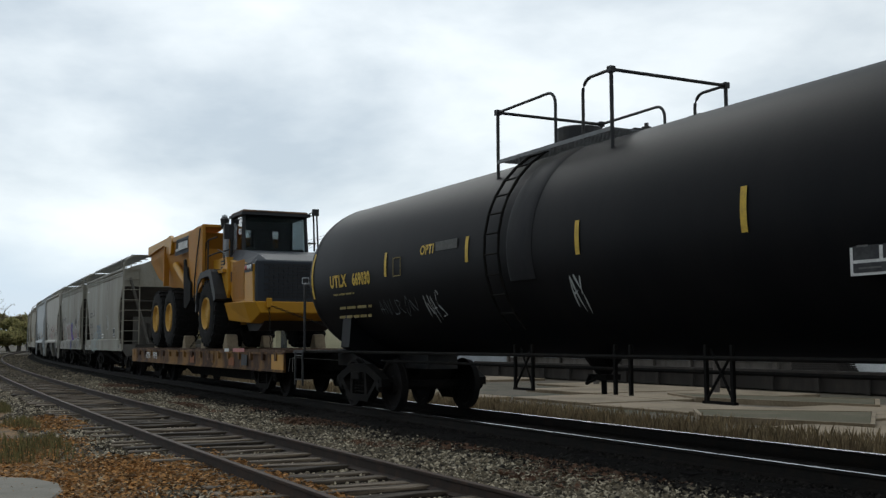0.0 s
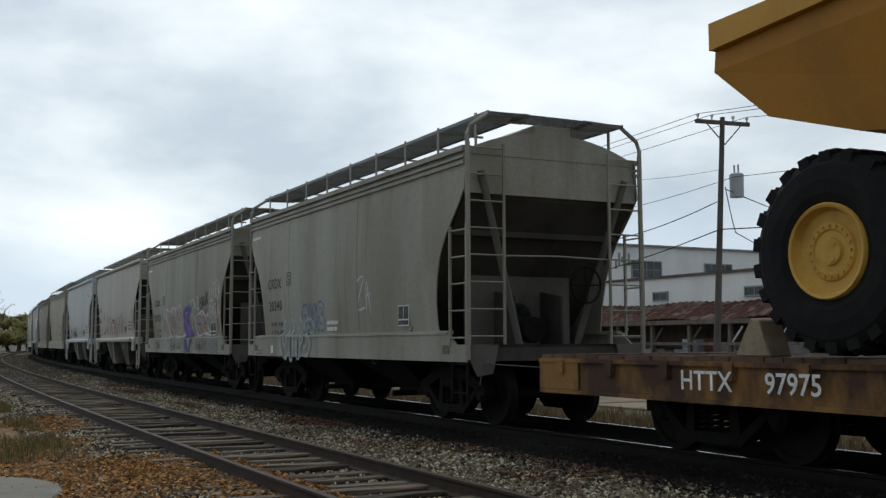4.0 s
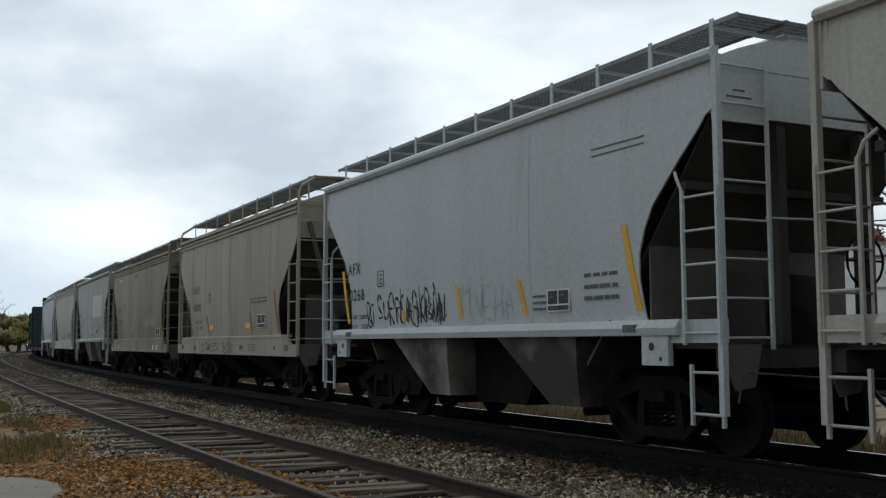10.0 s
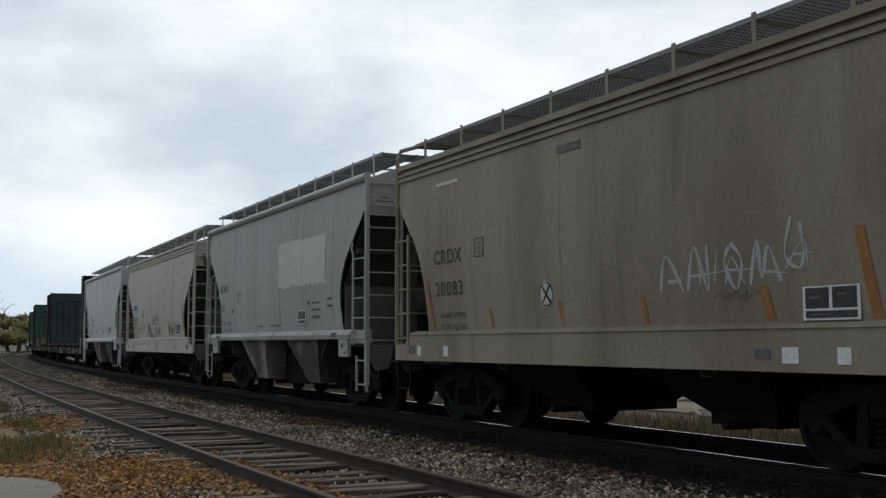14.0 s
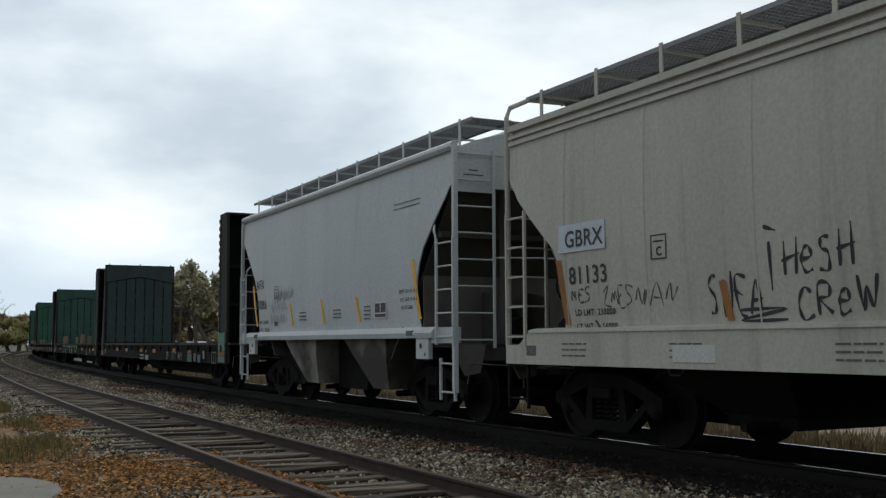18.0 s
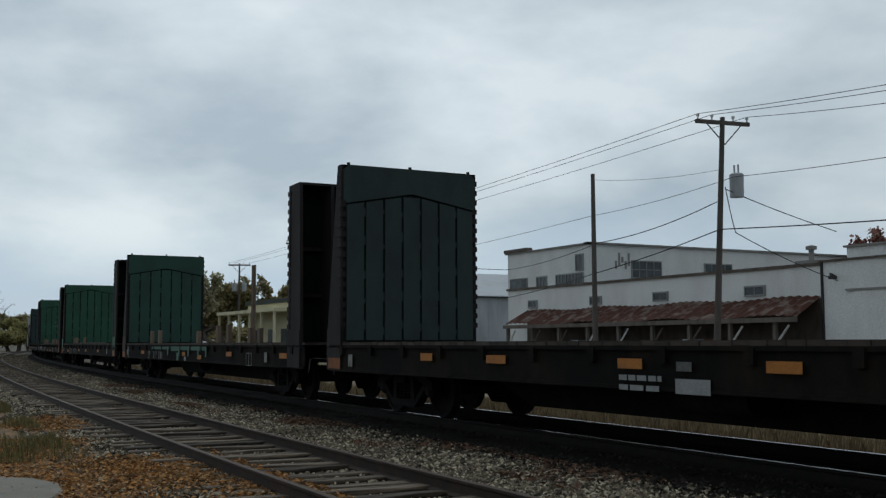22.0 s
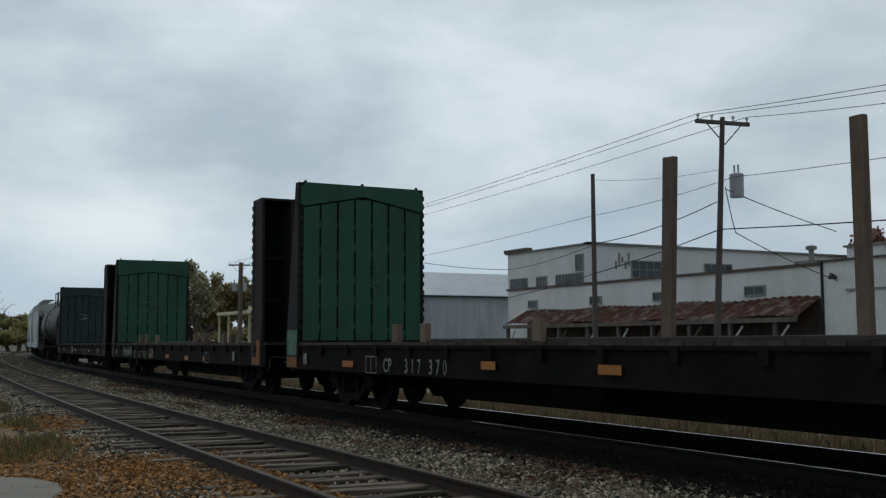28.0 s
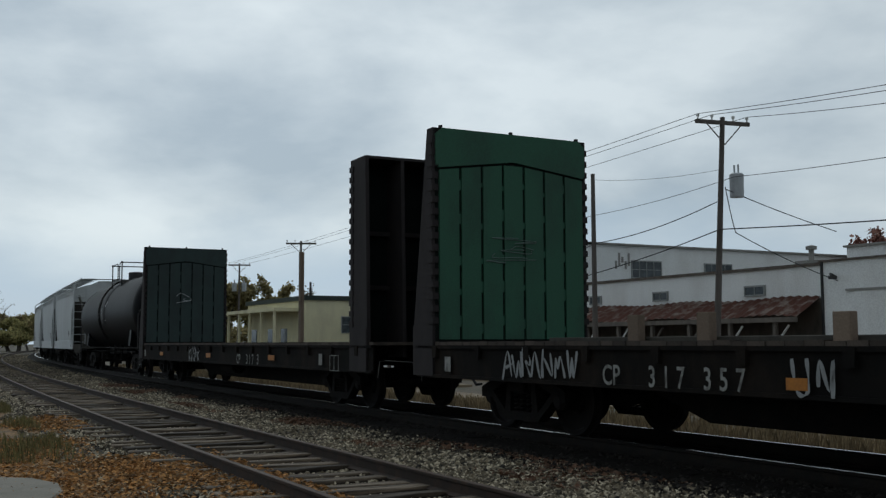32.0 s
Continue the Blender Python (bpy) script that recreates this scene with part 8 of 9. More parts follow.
def tank_marks(car, side):
    letter(car, "UTLX", -7.2, 2.28, side, 0.22, M["yellow_mark"], 1.15, 0.95, bold=0.012)
    letter(car, "669030", -6.1, 2.28, side, 0.215, M["yellow_mark"], 1.05, 0.85, bold=0.012)
    bars(car, -7.1, 2.12, side(2.14) - 0.001, 1.0, 1, 0.035, 0.1, M["dim_yellow"], 12)
    bars(car, -7.0, 1.86, side(1.88) - 0.001, 1.5, 2, 0.05, 0.12, M["dim_yellow"], 13)
    for x, z0, z1 in ((-8.2, 2.1, 3.0), (-4.67, 2.35, 2.76), (-1.8, 2.4, 2.78), (1.0, 2.3, 2.72), (3.85, 2.3, 2.76)):
        slant(car, side, x, z0, z1, 0.09, M["yellow_mark"], 0)
    tag(car, "ANURON", -5.2, 1.72, 0.26, 0.26, side, M["dim_chalk"], 0.010, 101)
    tag(car, "WAS", -3.4, 1.62, 0.40, 0.20, side, M["graffiti_chalk_dim"], 0.012, 103)
    tag(car, "AY", 0.72, 1.68, 0.42, 0.16, side, M["graffiti_chalk"], 0.016, 102, -0.08)
    b = bmesh.new()
    for u0, u1, v0, v1 in ((0, 0.3, 0, 0.018), (0, 0.3, 0.30, 0.318), (0, 0.018, 0, 0.318), (0.282, 0.3, 0, 0.318)):
        bm_box(b, -4.3 + u0, -4.3 + u1, side(2.5) - 0.012, side(2.5) - 0.006, 2.33 + v0, 2.33 + v1)
    part("notice_box", b, M["dim_yellow"], car)
    letter(car, "OPTI", -3.3, 2.62, side, 0.15, M["yellow_mark"], bold=0.006)
    plate(car, "name_bar", -2.75, -2.05, 2.64, 2.78, side(2.7) - 0.004, M["dim_mark"])
    notice(car, side, 5.1, 1.80, 0.66, 0.40)


M["dim_chalk"] = mat("worn_chalk", (0.07, 0.075, 0.08), 0.8, bump=0)
M["dim_yellow"] = mat("faded_yellow_marking", (0.20, 0.15, 0.04), 0.7, 0, (0.10, 0.08, 0.03), 0.5, 8)
tank_car("black tank car with yellow lettering and a railed top platform", 99.85, 9.0, tank_marks, plat=(-1.76, 1.06))
tank_car("black tank car with a railed platform", -160.4, 8.3, lambda car, side: tag(car, "ANK", -1.2, 2.1, 0.8, 0.7, side, M["graffiti_white"], 0.03, 111), plat=(-1.2, 1.4))
for i, c in enumerate((-176.2, -188.5, -200.8)):
    hopper("A", "pale grey covered hopper following the tank car", P_cool, P_cool, c, lambda car, side: notice(car, side, 2.9, 1.6))

# ---- flatcar with the dump truck ----
M["ttx"] = mat("rusty_yellow_sill", (0.25, 0.13, 0.035), 0.8, 0, (0.05, 0.024, 0.015), 0.95, 1.3, streak=0.55, soft=(0.42, 0.56))
M["ttx_deck"] = mat("brown_deck_planks", (0.13, 0.075, 0.045), 0.9, 0, (0.05, 0.033, 0.025), 0.8, 3, per_piece=0.35, bump=0.4)
M["rim_yellow"] = mat("pale_rim_yellow", (0.56, 0.33, 0.06), 0.6, 0, (0.40, 0.21, 0.035), 0.6, 5, bump=0.05, shade=0.08)
M["cat_yellow"] = mat("machine_yellow", (0.53, 0.262, 0.012), 0.45, 0, (0.38, 0.18, 0.015), 0.4, 1.5, bump=0.03, shade=0.05)
M["bin_yellow"] = mat("dusty_bin_yellow", (0.43, 0.185, 0.012), 0.6, 0, (0.27, 0.13, 0.02), 0.5, 1.0, bump=0.05, shade=0.06)
M["tyre"] = mat("tyre_rubber", (0.011, 0.011, 0.011), 0.9, 0, (0.02, 0.019, 0.018), 0.6, 4, bump=0.3, spec=0.2)
M["grey_hood"] = mat("dark_grey_hood", (0.030, 0.036, 0.046), 0.45, 0, (0.042, 0.048, 0.055), 0.5, 2, bump=0.02, spec=0.25)
M["plastic"] = mat("black_plastic", (0.018, 0.018, 0.02), 0.6, 0, (0.03, 0.03, 0.03), 0.5, 4)
M["cab_glass"] = glass("cab_glass", (0.42, 0.50, 0.50))
M["marker"] = mat("dark_red_marker", (0.08, 0.02, 0.012), 0.4)
M["lamp_red"] = mat("red_lamp_lens", (0.45, 0.06, 0.04), 0.3)
M["lamp_white"] = mat("white_lamp_lens", (0.7, 0.72, 0.74), 0.25)
M["block"] = mat("timber_chock", (0.30, 0.24, 0.16), 0.9, 0, (0.18, 0.14, 0.10), 0.6, 6, bump=0.3)
M["decal"] = mat("dark_decal", (0.045, 0.052, 0.062), 0.5)

HZ = 1.08
ttx = thing("flatcar", "rusty yellow-brown flatcar with a plank deck", "flatcar", "freight train")
MOVERS.append((ttx, 80.98, 6.1, 0, 0))
flat_body(ttx, 8.85, HZ, 0.48, 0.84, M["ttx"], M["ttx_deck"], 0.95, 6.4)
for x in (-6.1, 6.1):
    bogie(ttx, x)
end_gear(ttx, 8.9)
for k in (-1, 1):
    plate(ttx, "end_plate", *sorted((k * 8.85, k * 8.0)), HZ - 0.43, HZ - 0.06, -1.452, M["cat_yellow"] if k > 0 else M["ttx"])
letter(ttx, "HTTX", -6.1, 0.74, -1.50, 0.2, M["white_mark"], 1.05)
letter(ttx, "97975", -4.9, 0.74, -1.50, 0.2, M["white_mark"], 1.0)
plate(ttx, "logo_patch", 2.1, 2.9, 0.72, 0.98, -1.452, M["ttx"])
for i in range(3):
    plate(ttx, "logo_bar", 2.2 + i * 0.24, 2.38 + i * 0.24, 0.77, 0.95, -1.458, M["ttx_deck"])
plate(ttx, "notice_board", 5.6, 6.1, 0.70, 0.96, -1.46, M["black_mark"])
plate(ttx, "red_tag", 4.9, 5.9, HZ - 0.06, HZ + 0.03, -1.475, M["lamp_red"])
plate(ttx, "white_tag", 4.1, 4.5, HZ - 0.06, HZ + 0.02, -1.475, M["white_mark"])
for x, w in ((0.2, 0.5), (4.4, 0.5)):
    plate(ttx, "rust_scab", x, x + w, HZ - 0.40, HZ - 0.2, -1.448, M["orange_dull"])

dump = thing("dump_truck", "yellow articulated dump truck chained to a flatcar", "dump truck")
MOVERS.append((dump, 80.98, 6.1, 0.50, HZ + 0.015))


def tyre_mesh():
    b = bmesh.new()
    bm_lathe(b, [(-0.08, 0.40), (-0.34, 0.42), (-0.385, 0.52), (-0.39, 0.64), (-0.37, 0.78), (-0.32, 0.86), (-0.26, 0.885), (0.26, 0.885), (0.32, 0.86), (0.37, 0.78), (0.39, 0.64), (0.385, 0.52), (0.34, 0.42), (0.08, 0.40)], 48, "y")
    for i in range(22):      # bent lugs from the shoulder to the middle of the tread
        a = 2 * math.pi * i / 22
        for k in (-1, 1):
            off = 0.14 if k > 0 else 0.0
            for y0, y1, da, top, low in ((0.02, 0.16, 0.05, 0.925, 0.87), (0.15, 0.29, 0.02, 0.92, 0.86), (0.28, 0.355, 0.0, 0.90, 0.80)):
                bm_box(b, -0.062, 0.062, *sorted((k * y0, k * y1)), low, top, Matrix.Rotation(a + off + da, 4, "Y"))
    return mesh_of(b, "tyre", M["tyre"])


def rim_mesh():
    b = bmesh.new()
    bm_lathe(b, [(-0.10, 0.02), (-0.10, 0.43), (-0.375, 0.435), (-0.395, 0.42), (-0.385, 0.395), (-0.33, 0.385), (-0.30, 0.36), (-0.295, 0.27), (-0.315, 0.255), (-0.32, 0.20), (-0.305, 0.185), (-0.305, 0.13), (-0.335, 0.12), (-0.34, 0.02)], 36, "y")
    for i in range(20):
        a = 2 * math.pi * i / 20
        bm_lathe(b, [(-0.335, 0.014), (-0.30, 0.014)], 6, "y", (0.228 * math.cos(a), 0, 0.228 * math.sin(a)))
    for a in (0.6, 2.7):
        bm_box(b, -0.03, 0.03, -0.345, -0.30, 0.05, 0.10, Matrix.Rotation(a, 4, "Y"))
    return mesh_of(b, "rim", M["rim_yellow"], smooth=True)


tm, rm = tyre_mesh(), rim_mesh()
for x in (-4.52, -2.56, 2.04):
    for y in (-1.22, 1.22):
        w = part("wheel", tm, None, dump, "lugged black tyre", at=Matrix.Translation((x, y, 0.93)) @ Matrix.Rotation(0 if y < 0 else math.pi, 4, "Z"))
        part("rim", rm, None, w, "yellow steel rim")
# the bin: an outline in side view, wide at the top and narrow below
side_pts = [(-5.85, 3.34), (-5.95, 2.88), (-5.35, 2.32), (-4.4, 2.02), (-2.6, 1.74), (0.15, 1.45), (0.75, 1.6), (1.25, 3.2), (-2.6, 3.34)]


def bin_half(z):
    return float(np.interp(z, (1.4, 2.1, 2.8, 3.4), (1.05, 1.32, 1.50, 1.56)))


b = bmesh.new()
outer = {k: [b.verts.new((x, k * bin_half(z), z)) for x, z in side_pts] for k in (-1, 1)}
n = len(side_pts)
b.faces.new(outer[-1])
b.faces.new(outer[1][::-1])
for i in range(n - 3):
    b.faces.new((outer[-1][i], outer[1][i], outer[1][i + 1], outer[-1][i + 1]))
b.faces.new((outer[-1][6], outer[1][6], outer[1][7], outer[-1][7]))
bmesh.ops.recalc_face_normals(b, faces=b.faces)
inner_off = bmesh.ops.solidify(b, geom=b.faces[:], thickness=0.03)
part("bin", b, M["bin_yellow"], dump, "dusty yellow steel bin")
for k in (-1, 1):   # rolled top rail, higher at the rear
    b = bmesh.new()
    bm_prism(b, [(-5.9, 3.36), (-2.9, 3.42), (-2.5, 3.46), (-2.2, 3.3), (-2.4, 2.9), (-2.55, 2.85), (-2.7, 3.12), (-3.6, 3.22), (-5.9, 3.08)], "y", k * 1.52, k * 1.62)
    bm_box(b, -2.3, 0.3, *sorted((k * 1.50, k * 1.60)), 3.22, 3.36)
    part("top_rail", b, M["cat_yellow"], dump)
b = bmesh.new()
bm_prism(b, [(0.1, 3.20), (0.45, 3.30), (1.62, 3.40), (1.62, 3.33), (0.55, 3.22), (0.3, 3.10)], "y", -1.6, -1.0)
bm_prism(b, [(-0.08, 3.20), (0.02, 3.34), (0.10, 3.32), (1.0, 3.38), (1.62, 3.38), (1.66, 1.75), (1.1, 1.5), (0.22, 1.48)], "y", -1.61, -1.53)
bm_box(b, 1.56, 1.64, -1.5, 1.5, 1.75, 2.72)
part("headboard", b, M["bin_yellow"], dump, "tall yellow front wall of the bin")
b = bmesh.new()
bm_tube(b, [(1.42, -1.63, 3.3), (1.15, -1.64, 2.6), (0.9, -1.64, 1.9), (0.78, -1.62, 1.35), (0.72, -1.5, 1.05)], 0.018, 6)
part("hose", b, M["plastic"], dump)
b = bmesh.new()
bm_prism(b, [(0.42, 1.55), (0.72, 1.62), (0.95, 1.2), (0.98, 0.92), (0.78, 0.86), (0.45, 1.2)], "y", -1.47, -1.30)
bm_lathe(b, [(-1.52, 0.11), (-1.26, 0.11)], 14, "y", (0.55, 0, 1.5))
part("hoist_mount", b, M["cat_yellow"], dump, bevel=0.01)
b = bmesh.new()
for x in (-3.6,):
    bm_prism(b, [(x - 0.06, 3.2), (x + 0.06, 3.2), (x + 0.05, 1.95), (x - 0.05, 1.95)], "y", -1.57, -1.40)
part("bin_rib", b, M["bin_yellow"], dump)
b = bmesh.new()
v = [b.verts.new(p) for p in ((-1.95, -1.575, 2.78), (-0.05, -1.575, 2.78), (0.0, -1.615, 3.24), (-1.6, -1.615, 3.24))]
b.faces.new(v)
bmesh.ops.solidify(b, geom=b.faces[:], thickness=0.008)
part("decal", b, M["decal"], dump, "dark grey decal with a pale bar")
b = bmesh.new()
for i in range(5):
    bm_box(b, -1.30 + i * 0.235, -1.12 + i * 0.235, -1.625, -1.60, 2.90, 3.12)
for i in range(4):
    bm_box(b, -1.72 + i * 0.11, -1.64 + i * 0.11, -1.612, -1.60, 2.89, 2.97)
part("decal_bar", b, M["white_mark"], dump)
for k in (-1, 1):
    b = bmesh.new()
    bm_tube(b, [(-2.1, k * 1.50, 2.52), (-0.6, k * 1.46, 1.82)], 0.11, 12)
    bm_tube(b, [(-0.7, k * 1.46, 1.86), (1.0, k * 1.40, 1.06)], 0.075, 12)
    part("hoist_cylinder", b, M["cat_yellow"], dump, smooth=True)
b = bmesh.new()
bm_box(b, -5.3, 0.9, -0.5, 0.5, 0.95, 1.45)
bm_box(b, -4.9, -2.2, -0.9, 0.9, 0.72, 1.15)
bm_box(b, 0.6, 1.2, -0.45, 0.45, 0.7, 1.5)
bm_prism(b, [(1.0, 1.45), (5.2, 1.1), (5.0, 0.75), (1.0, 0.7)], "y", -0.6, 0.6)
part("chassis", b, M["cat_yellow"], dump)
b = bmesh.new()
for x in (-4.52, -2.56, 2.04):
    bm_tube(b, [(x, -1.0, 0.93), (x, 1.0, 0.93)], 0.2, 12)
    bm_lathe(b, [(-0.35, 0.2), (-0.2, 0.36), (0.2, 0.36), (0.35, 0.2)], 14, "y", (x, 0, 0.93))
part("axle", b, M["plastic"], dump)
for k in (-1, 1):   # wavy black mudflap behind the front wheel
    b = bmesh.new()
    pts = [(-0.19, 2.54), (-0.09, 2.56), (-0.01, 2.34), (0.11, 2.30), (0.15, 2.12), (0.19, 2.02), (0.27, 1.92), (0.42, 1.83), (0.44, 1.36), (0.36, 1.30), (0.24, 1.23), (0.07, 1.13), (-0.10, 1.18), (-0.16, 1.9)]
    pts = [(0.12 + (x - 0.12) * 1.45, z) for x, z in pts]
    bm_prism(b, pts, "y", *sorted((k * 1.68, k * 1.62)))
    part("mudflap", b, M["tyre"], dump)
    b = bmesh.new()
    arc = [(1.02, 1.0), (1.04, 1.5), (1.22, 1.86), (1.55, 2.06), (2.55, 2.10), (2.72, 2.02), (3.18, 1.42), (3.22, 1.28)]
    inn = [(1.10, 1.0), (1.12, 1.45), (1.32, 1.74), (1.65, 1.90), (2.42, 1.92), (2.58, 1.84), (2.98, 1.30), (3.02, 1.24)]
    bm_prism(b, arc + inn[::-1], "y", *sorted((k * 1.64, k * 0.85)))
    part("fender", b, M["plastic"], dump, "black plastic wheel arch")
# front end: engine cover sides, hood, grille, bumper
b = bmesh.new()
bm_prism(b, [(2.9, 1.95), (3.3, 2.30), (5.35, 2.05), (5.42, 1.14), (3.55, 1.20), (3.2, 1.5)], "y", -1.28, 1.28)
part("engine_cover", b, M["cat_yellow"], dump, bevel=0.02)
for k in (-1, 1):
    b = bmesh.new()
    y = k * 1.285
    for i in range(32):
        z = 1.25 + i * 0.03
        bm_box(b, 3.62, 4.62, *sorted((y, y + k * 0.012)), z, z + 0.014)
    for i in range(26):
        x = 3.64 + i * 0.038
        bm_box(b, x, x + 0.01, *sorted((y, y + k * 0.009)), 1.25, 2.2)
    part("vent_slat", b, M["bin_yellow"], dump)
    b = bmesh.new()
    bm_box(b, 3.58, 4.66, *sorted((y - k * 0.004, y + k * 0.006)), 1.22, 2.22)
    part("vent_screen", b, M["bin_yellow"], dump)
    b = bmesh.new()
    bm_box(b, 4.70, 5.36, *sorted((y, y + k * 0.012)), 1.88, 2.10)
    lamp = part("lamp_panel", b, M["plastic"], dump)
    for i, mname in enumerate(("lamp_red", "lamp_white", "lamp_white")):
        b = bmesh.new()
        bm_lathe(b, [(0, 0.062), (k * 0.03, 0.05), (k * 0.035, 0.02)], 12, "y", (4.84 + i * 0.2, y + k * 0.012, 1.99))
        part("headlight" if i else "indicator", b, M[mname], lamp)
b = bmesh.new()   # hood, sloping down to the front
for (x0_, z0_, w0), (x1_, z1_, w1) in (((2.7, 2.62, 1.22), (3.9, 2.52, 1.27)), ((3.9, 2.52, 1.27), (5.0, 2.34, 1.27)), ((5.0, 2.34, 1.27), (5.5, 2.14, 1.2))):
    lo0, lo1 = 2.22 - 0.06 * (x0_ - 2.7), 2.22 - 0.06 * (x1_ - 2.7)
    q = [b.verts.new(p) for p in ((x0_, -w0, lo0), (x0_, -w0 * 0.8, z0_), (x0_, w0 * 0.8, z0_), (x0_, w0, lo0), (x1_, -w1, lo1), (x1_, -w1 * 0.8, z1_), (x1_, w1 * 0.8, z1_), (x1_, w1, lo1))]
    for f in ((0, 1, 5, 4), (1, 2, 6, 5), (2, 3, 7, 6), (3, 0, 4, 7), (0, 3, 2, 1), (4, 5, 6, 7)):
        b.faces.new([q[i] for i in f])
part("hood", b, M["grey_hood"], dump, "dark grey sloping hood")
b = bmesh.new()
bm_box(b, 5.36, 5.52, -1.24, 1.24, 1.10, 2.16)
gr = part("grille", b, M["grey_hood"], dump, "dark slotted grille", bevel=0.04)
b = bmesh.new()
for r_ in range(11):
    z = 1.24 + r_ * 0.078
    for c_ in range(9):
        y = -0.98 + c_ * 0.24 + (0.12 if r_ % 2 else 0) - 0.06
        bm_box(b, 5.515, 5.545, y, y + 0.20, z, z + 0.045)
part("grille_bar", b, M["plastic"], gr)
b = bmesh.new()
bm_box(b, 5.54, 5.56, -0.09, 0.09, 1.58, 1.74)
part("badge", b, M["lamp_white"], gr, bevel=0.008)
b = bmesh.new()
bm_box(b, 5.556, 5.57, -0.075, 0.075, 1.595, 1.725)
part("badge_face", b, M["plastic"], gr)
b = bmesh.new()
q = [(3.25, 1.18, 1.42), (5.05, 1.16, 1.42), (5.62, 1.14, 1.30), (3.3, 0.72, 1.30), (4.95, 0.62, 1.2), (5.62, 0.86, 1.15)]
L = [b.verts.new((x, -w_, z)) for x, z, w_ in q]
R = [b.verts.new((x, w_, z)) for x, z, w_ in q]
for f in ((0, 1, 4, 3), (1, 2, 5, 4)):
    b.faces.new([L[i] for i in f])
    b.faces.new([R[i] for i in f[::-1]])
for i, j in ((0, 1), (1, 2), (2, 5), (5, 4), (4, 3), (3, 0)):
    b.faces.new((L[i], R[i], R[j], L[j]))
part("bumper", b, M["cat_yellow"], dump, "deep yellow steel bumper", bevel=0.02)
b = bmesh.new()
bm_prism(b, [(3.4, 0.75), (5.2, 0.68), (4.6, 0.45), (3.8, 0.45)], "y", -0.9, 0.9)
part("belly_plate", b, M["plastic"], dump)
for y in (-0.95, 0.95):
    b = bmesh.new()
    bm_box(b, 5.58, 5.72, y - 0.06, y + 0.06, 0.98, 1.22)
    part("tow_lug", b, M["cat_yellow"], dump, bevel=0.02)
# cab
cab = part("cab", flat_box("cab", [(1.95, 3.12, -0.92, 0.92, 1.9, 2.50)], M["grey_hood"], 0.03), None, dump, "dark-framed glazed driver's cab")
CP = {"fl": (3.12, -0.88), "fr": (3.12, 0.88), "rl": (2.0, -0.9), "rr": (2.0, 0.9)}
for x, y in CP.values():
    b = bmesh.new()
    bm_tube(b, [(x, y, 2.48), (x - (0.12 if x > 2.5 else 0), y * 0.97, 3.62)], 0.05, 6)
    part("pillar", b, M["plastic"], cab)
b = bmesh.new()
bm_box(b, 1.94, 3.12, -0.92, 0.92, 3.60, 3.68)
part("cab_roof", b, M["ttx_deck"], cab, "brown rounded cab roof", bevel=0.04)
b = bmesh.new()
bm_box(b, 1.90, 3.18, -0.95, 0.95, 3.54, 3.61)
part("roof_trim", b, M["plastic"], cab)
for name, pts in (("windscreen", [(3.10, -0.84, 2.5), (3.10, 0.84, 2.5), (3.0, 0.82, 3.58), (3.0, -0.82, 3.58)]), ("side_glass", [(2.05, -0.9, 2.5), (3.06, -0.9, 2.5), (2.97, -0.87, 3.58), (2.05, -0.88, 3.58)]),
                  ("side_glass", [(2.05, 0.9, 2.5), (3.06, 0.9, 2.5), (2.97, 0.87, 3.58), (2.05, 0.88, 3.58)]), ("rear_glass", [(2.0, -0.84, 2.5), (2.0, 0.84, 2.5), (2.0, 0.82, 3.58), (2.0, -0.82, 3.58)])):
    b = bmesh.new()
    b.faces.new([b.verts.new(p) for p in pts])
    bmesh.ops.solidify(b, geom=b.faces[:], thickness=0.008)
    part(name, b, M["cab_glass"], cab)
b = bmesh.new()
bm_box(b, 2.15, 2.6, -0.28, 0.28, 2.1, 2.62)
bm_prism(b, [(2.1, 2.6), (2.28, 2.6), (2.2, 3.3), (2.05, 3.3)], "y", -0.26, 0.26)
part("driver_seat", b, M["plastic"], cab, bevel=0.03)
b = bmesh.new()      # rear wall with two windows
bm_box(b, 1.97, 2.03, -0.9, 0.9, 2.48, 2.82)
for y0_, y1_ in ((-0.9, -0.72), (-0.30, 0.08), (0.50, 0.9)):
    bm_box(b, 1.97, 2.03, y0_, y1_, 2.82, 3.28)
bm_box(b, 1.97, 2.03, -0.9, 0.9, 3.28, 3.58)
part("rear_panel", b, M["plastic"], cab)
b = bmesh.new()
bm_box(b, 2.86, 3.04, -0.8, 0.8, 2.5, 2.66)
bm_tube(b, [(2.84, -0.05, 2.6), (2.7, -0.05, 2.82)], 0.025, 6)
bm_tube(b, [(2.66 + 0.03 * math.cos(a), -0.05 + 0.19 * math.cos(a), 2.84 + 0.16 * math.sin(a)) for a in np.linspace(0, 6.283, 15)], 0.016, 6)
part("dashboard", b, M["plastic"], cab)
b = bmesh.new()
bm_tube(b, [(2.95, 0.9, 3.6), (3.28, 1.0, 3.68), (3.32, 1.02, 2.6)], 0.025, 6)
bm_tube(b, [(3.0, 0.9, 3.55), (3.2, 1.12, 3.64), (3.26, 1.15, 2.65)], 0.025, 6)
bm_box(b, 3.22, 3.28, 0.98, 1.16, 3.58, 3.76)
part("mirror_bracket", b, M["plastic"], cab)
b = bmesh.new()
bm_tube(b, [(2.6, -0.95, 2.55), (2.75, -1.15, 2.9), (2.75, -1.15, 3.3)], 0.02, 6)
bm_box(b, 2.68, 2.76, -1.3, -1.08, 2.9, 3.3)
part("mirror", b, M["plastic"], cab)
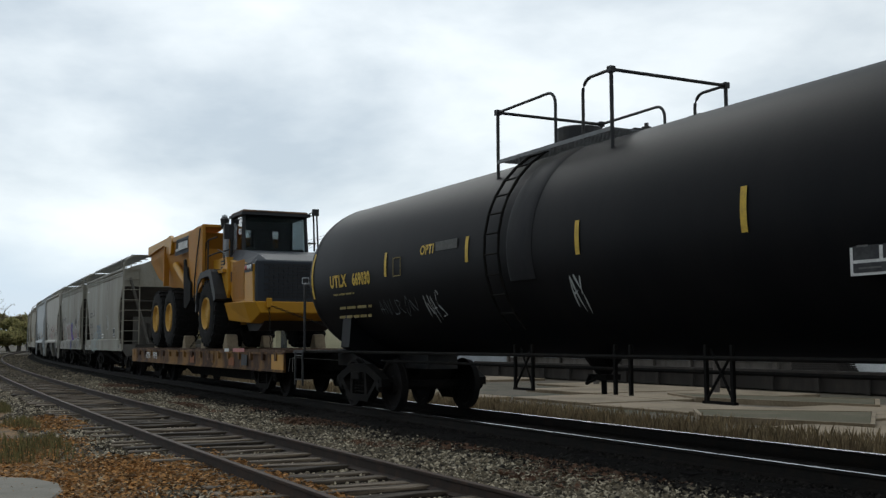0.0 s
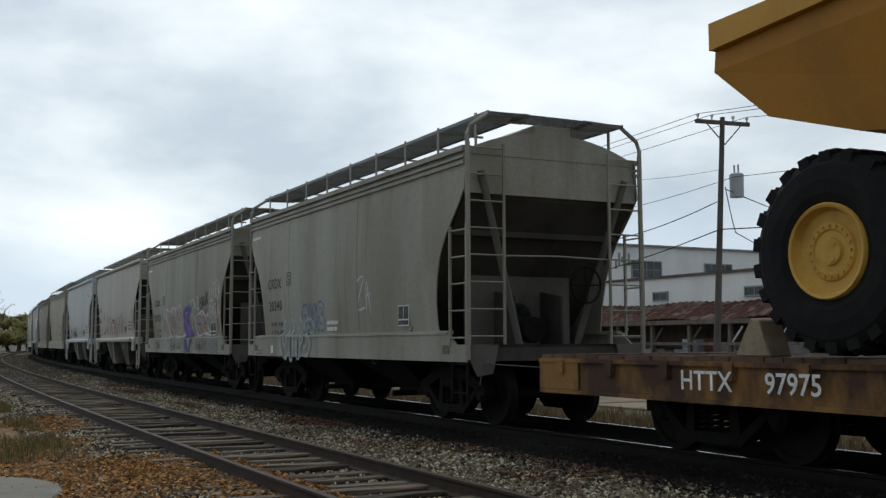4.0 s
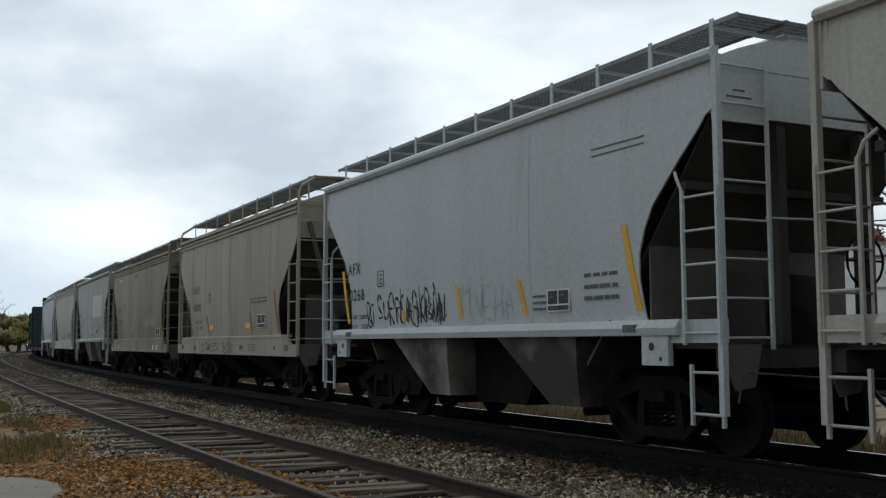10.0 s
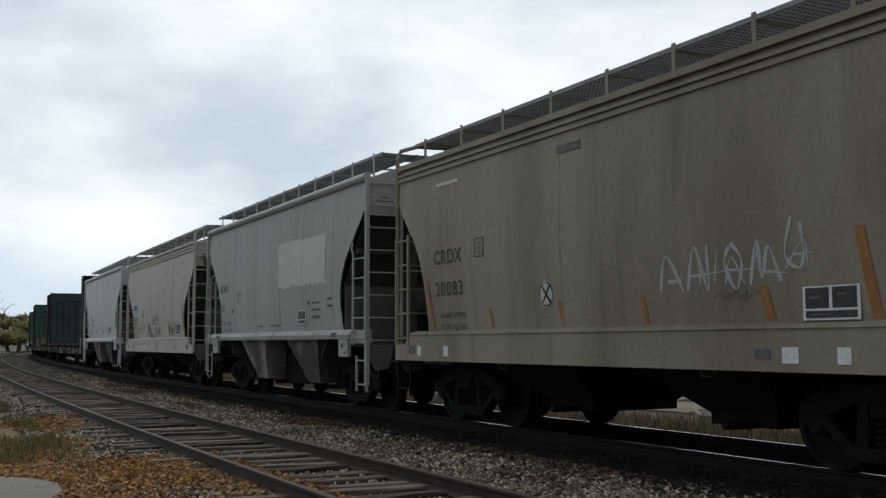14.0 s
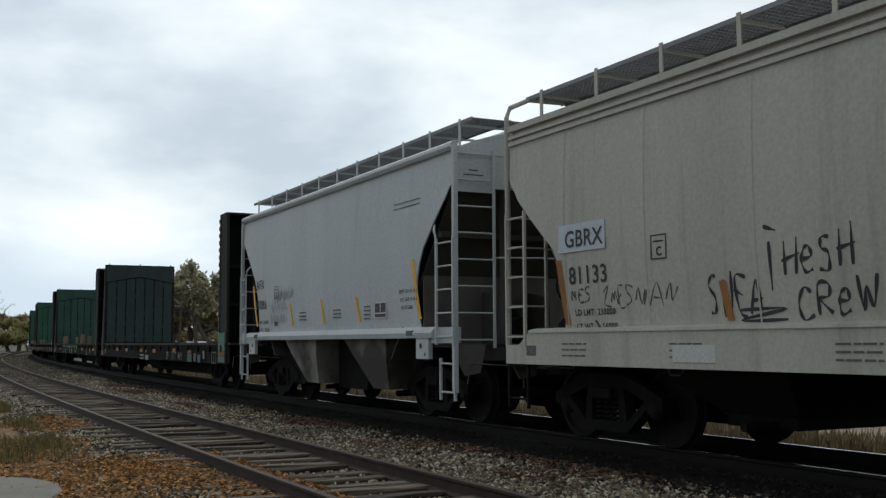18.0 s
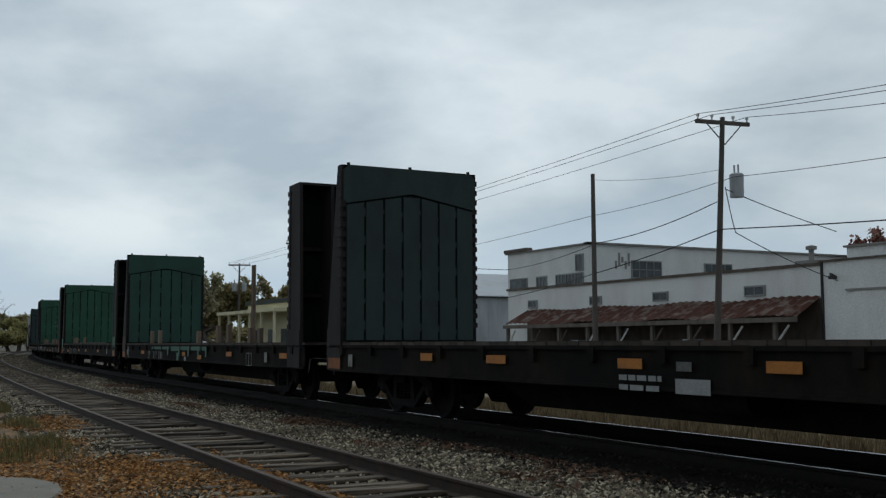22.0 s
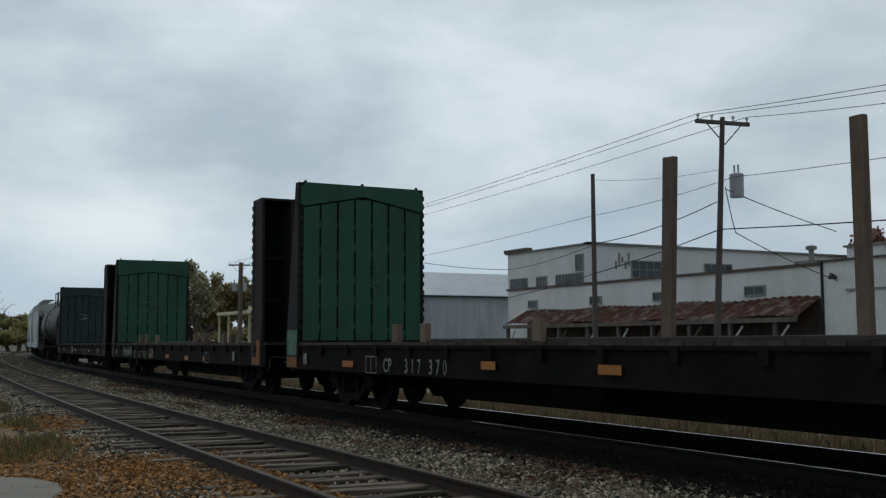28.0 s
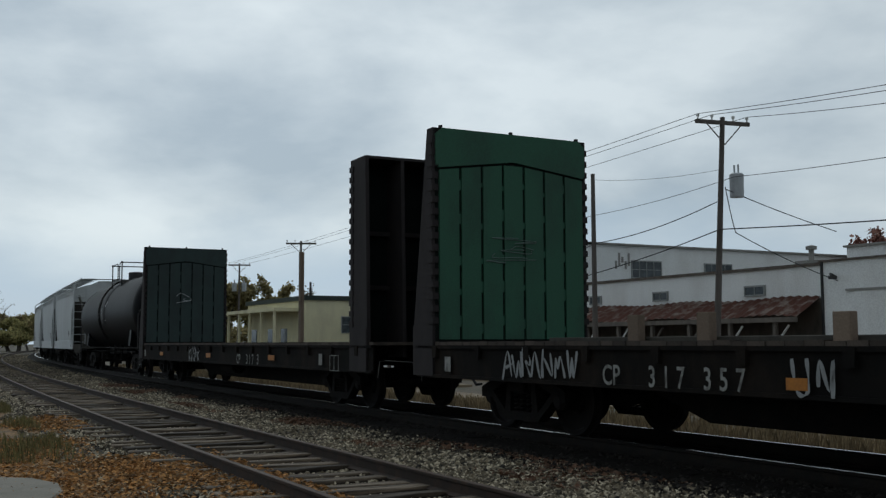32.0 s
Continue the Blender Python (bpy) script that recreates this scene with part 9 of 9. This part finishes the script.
b = bmesh.new()
bm_tube(b, [(1.78, -1.0, 2.3), (1.78, -1.0, 3.35), (1.70, -1.0, 3.55), (1.58, -1.0, 3.62)], 0.085, 10)
part("exhaust_pipe", b, M["galv"], dump, smooth=True)
b = bmesh.new()
bm_lathe(b, [(3.3, 0.10), (3.55, 0.13), (3.62, 0.05)], 12, "z", (1.72, -1.02, 0))
part("air_intake", b, M["plastic"], dump)
b = bmesh.new()
bm_tube(b, [(1.15, -1.5, 1.25), (1.62, -1.5, 2.9), (1.75, -1.48, 2.95), (2.2, -1.35, 3.0)], 0.022, 6)
bm_tube(b, [(1.75, -1.48, 2.95), (1.75, -1.48, 2.05)], 0.022, 6)
bm_tube(b, [(1.7, -1.48, 2.5), (2.4, -1.4, 2.55), (3.0, -1.2, 2.6)], 0.02, 6)
part("handrail", b, M["plastic"], dump)
b = bmesh.new()
bm_box(b, 1.5, 3.2, -1.45, 1.45, 1.98, 2.06)
bm_box(b, 1.6, 3.0, -1.30, -0.92, 2.06, 2.40)
part("cab_deck", b, M["cat_yellow"], dump)
b = bmesh.new()
for i in range(3):
    bm_box(b, 2.45, 2.75, -1.306, -1.296, 2.12 + i * 0.085, 2.16 + i * 0.085)
part("louvre", b, M["plastic"], dump)
b = bmesh.new()
bm_box(b, 3.42, 3.52, -1.30, -1.285, 1.72, 1.98)
part("side_marker", b, M["marker"], dump, "small dark red side marker")
b = bmesh.new()
bm_tube(b, [(2.55, -1.42, 2.62), (2.78, -1.40, 2.58), (2.95, -1.36, 2.50), (2.98, -1.34, 2.08)], 0.02, 6)
part("grab_rail", b, M["plastic"], dump)
b = bmesh.new()
bm_prism(b, [(2.62, 2.06), (3.3, 2.28), (3.42, 1.5), (3.3, 1.3), (3.2, 1.44)], "y", -1.36, -1.28)
part("side_fairing", b, M["cat_yellow"], dump, bevel=0.01)
# chocks and chains on the deck
for x, y in ((-1.55, -1.2), (3.15, -1.2), (0.75, -1.2), (-5.7, -1.2), (-3.55, 1.2), (3.15, 1.2), (-1.55, 1.2)):
    b = bmesh.new()
    bm_prism(b, [(-0.24, 0), (0.24, 0), (0.15, 0.2), (0.10, 0.36), (-0.02, 0.38), (-0.1, 0.2)], "y", -0.15, 0.15)
    ch = tagged(new("wheel_chock", mesh_of(b, "wheel_chock", M["block"], bevel=0.015)), "stacked timber wheel chock on the flatcar deck", "chock", "wheel chocks")
    MOVERS.append((ch, 80.98, 6.1, 0.50 + x, HZ + 0.005))
    ch["side"] = y
for (ax, ay, az), (bx, by, bz) in (((5.65, -0.95, 1.05), (6.15, -1.05, 0.03)), ((5.65, -0.95, 1.05), (8.2, 0.9, 0.05)), ((5.65, 0.95, 1.05), (8.2, 0.3, 0.05)), ((-0.4, -0.9, 0.8), (-1.3, -1.2, 0.03)), ((5.65, 0.95, 1.05), (6.15, 1.15, 0.03))):
    b = bmesh.new()
    p, q = Vector((ax, ay, az)), Vector((bx, by, bz))
    links = int((q - p).length / 0.085)
    d = (q - p).normalized()
    s1 = d.cross(Vector((0, 0, 1))).normalized()
    s2 = d.cross(s1)
    for i in range(links):
        c_ = p.lerp(q, (i + 0.5) / links)
        u = s1 if i % 2 else s2
        ring = [c_ + d * 0.052 * math.cos(a) + u * 0.022 * math.sin(a) for a in np.linspace(0, 6.283, 9)]
        bm_tube(b, ring, 0.009, 4)
    cn = tagged(new("tie_down_chain", mesh_of(b, "tie_down_chain", M["truck"])), "rusty tie-down chain from truck to flatcar", "chain", "tie-down chains")
    MOVERS.append((cn, 80.98, 6.1, 0.50, HZ + 0.015))


def motions():
    """The train runs past on the curve, and every wheelset turns with it."""
    for ob, c, half, dx, dz in MOVERS:
        aside = Matrix.Translation((0, ob["side"], 0)) if "side" in ob else Matrix.Identity(4)
        walk(ob, [(t, car_pose(c, half, t, dx, dz) @ aside) for t in np.arange(0, 32.01, 1.0)])
    turns = [(i / 15, gone(i / 15) / 0.457) for i in range(481)]
    for ob in WHEELS:
        at = Matrix.Translation(ob.matrix_basis.translation)
        walk(ob, [(t, at @ Matrix.Rotation(a, 4, "Y")) for t, a in turns])


motions()
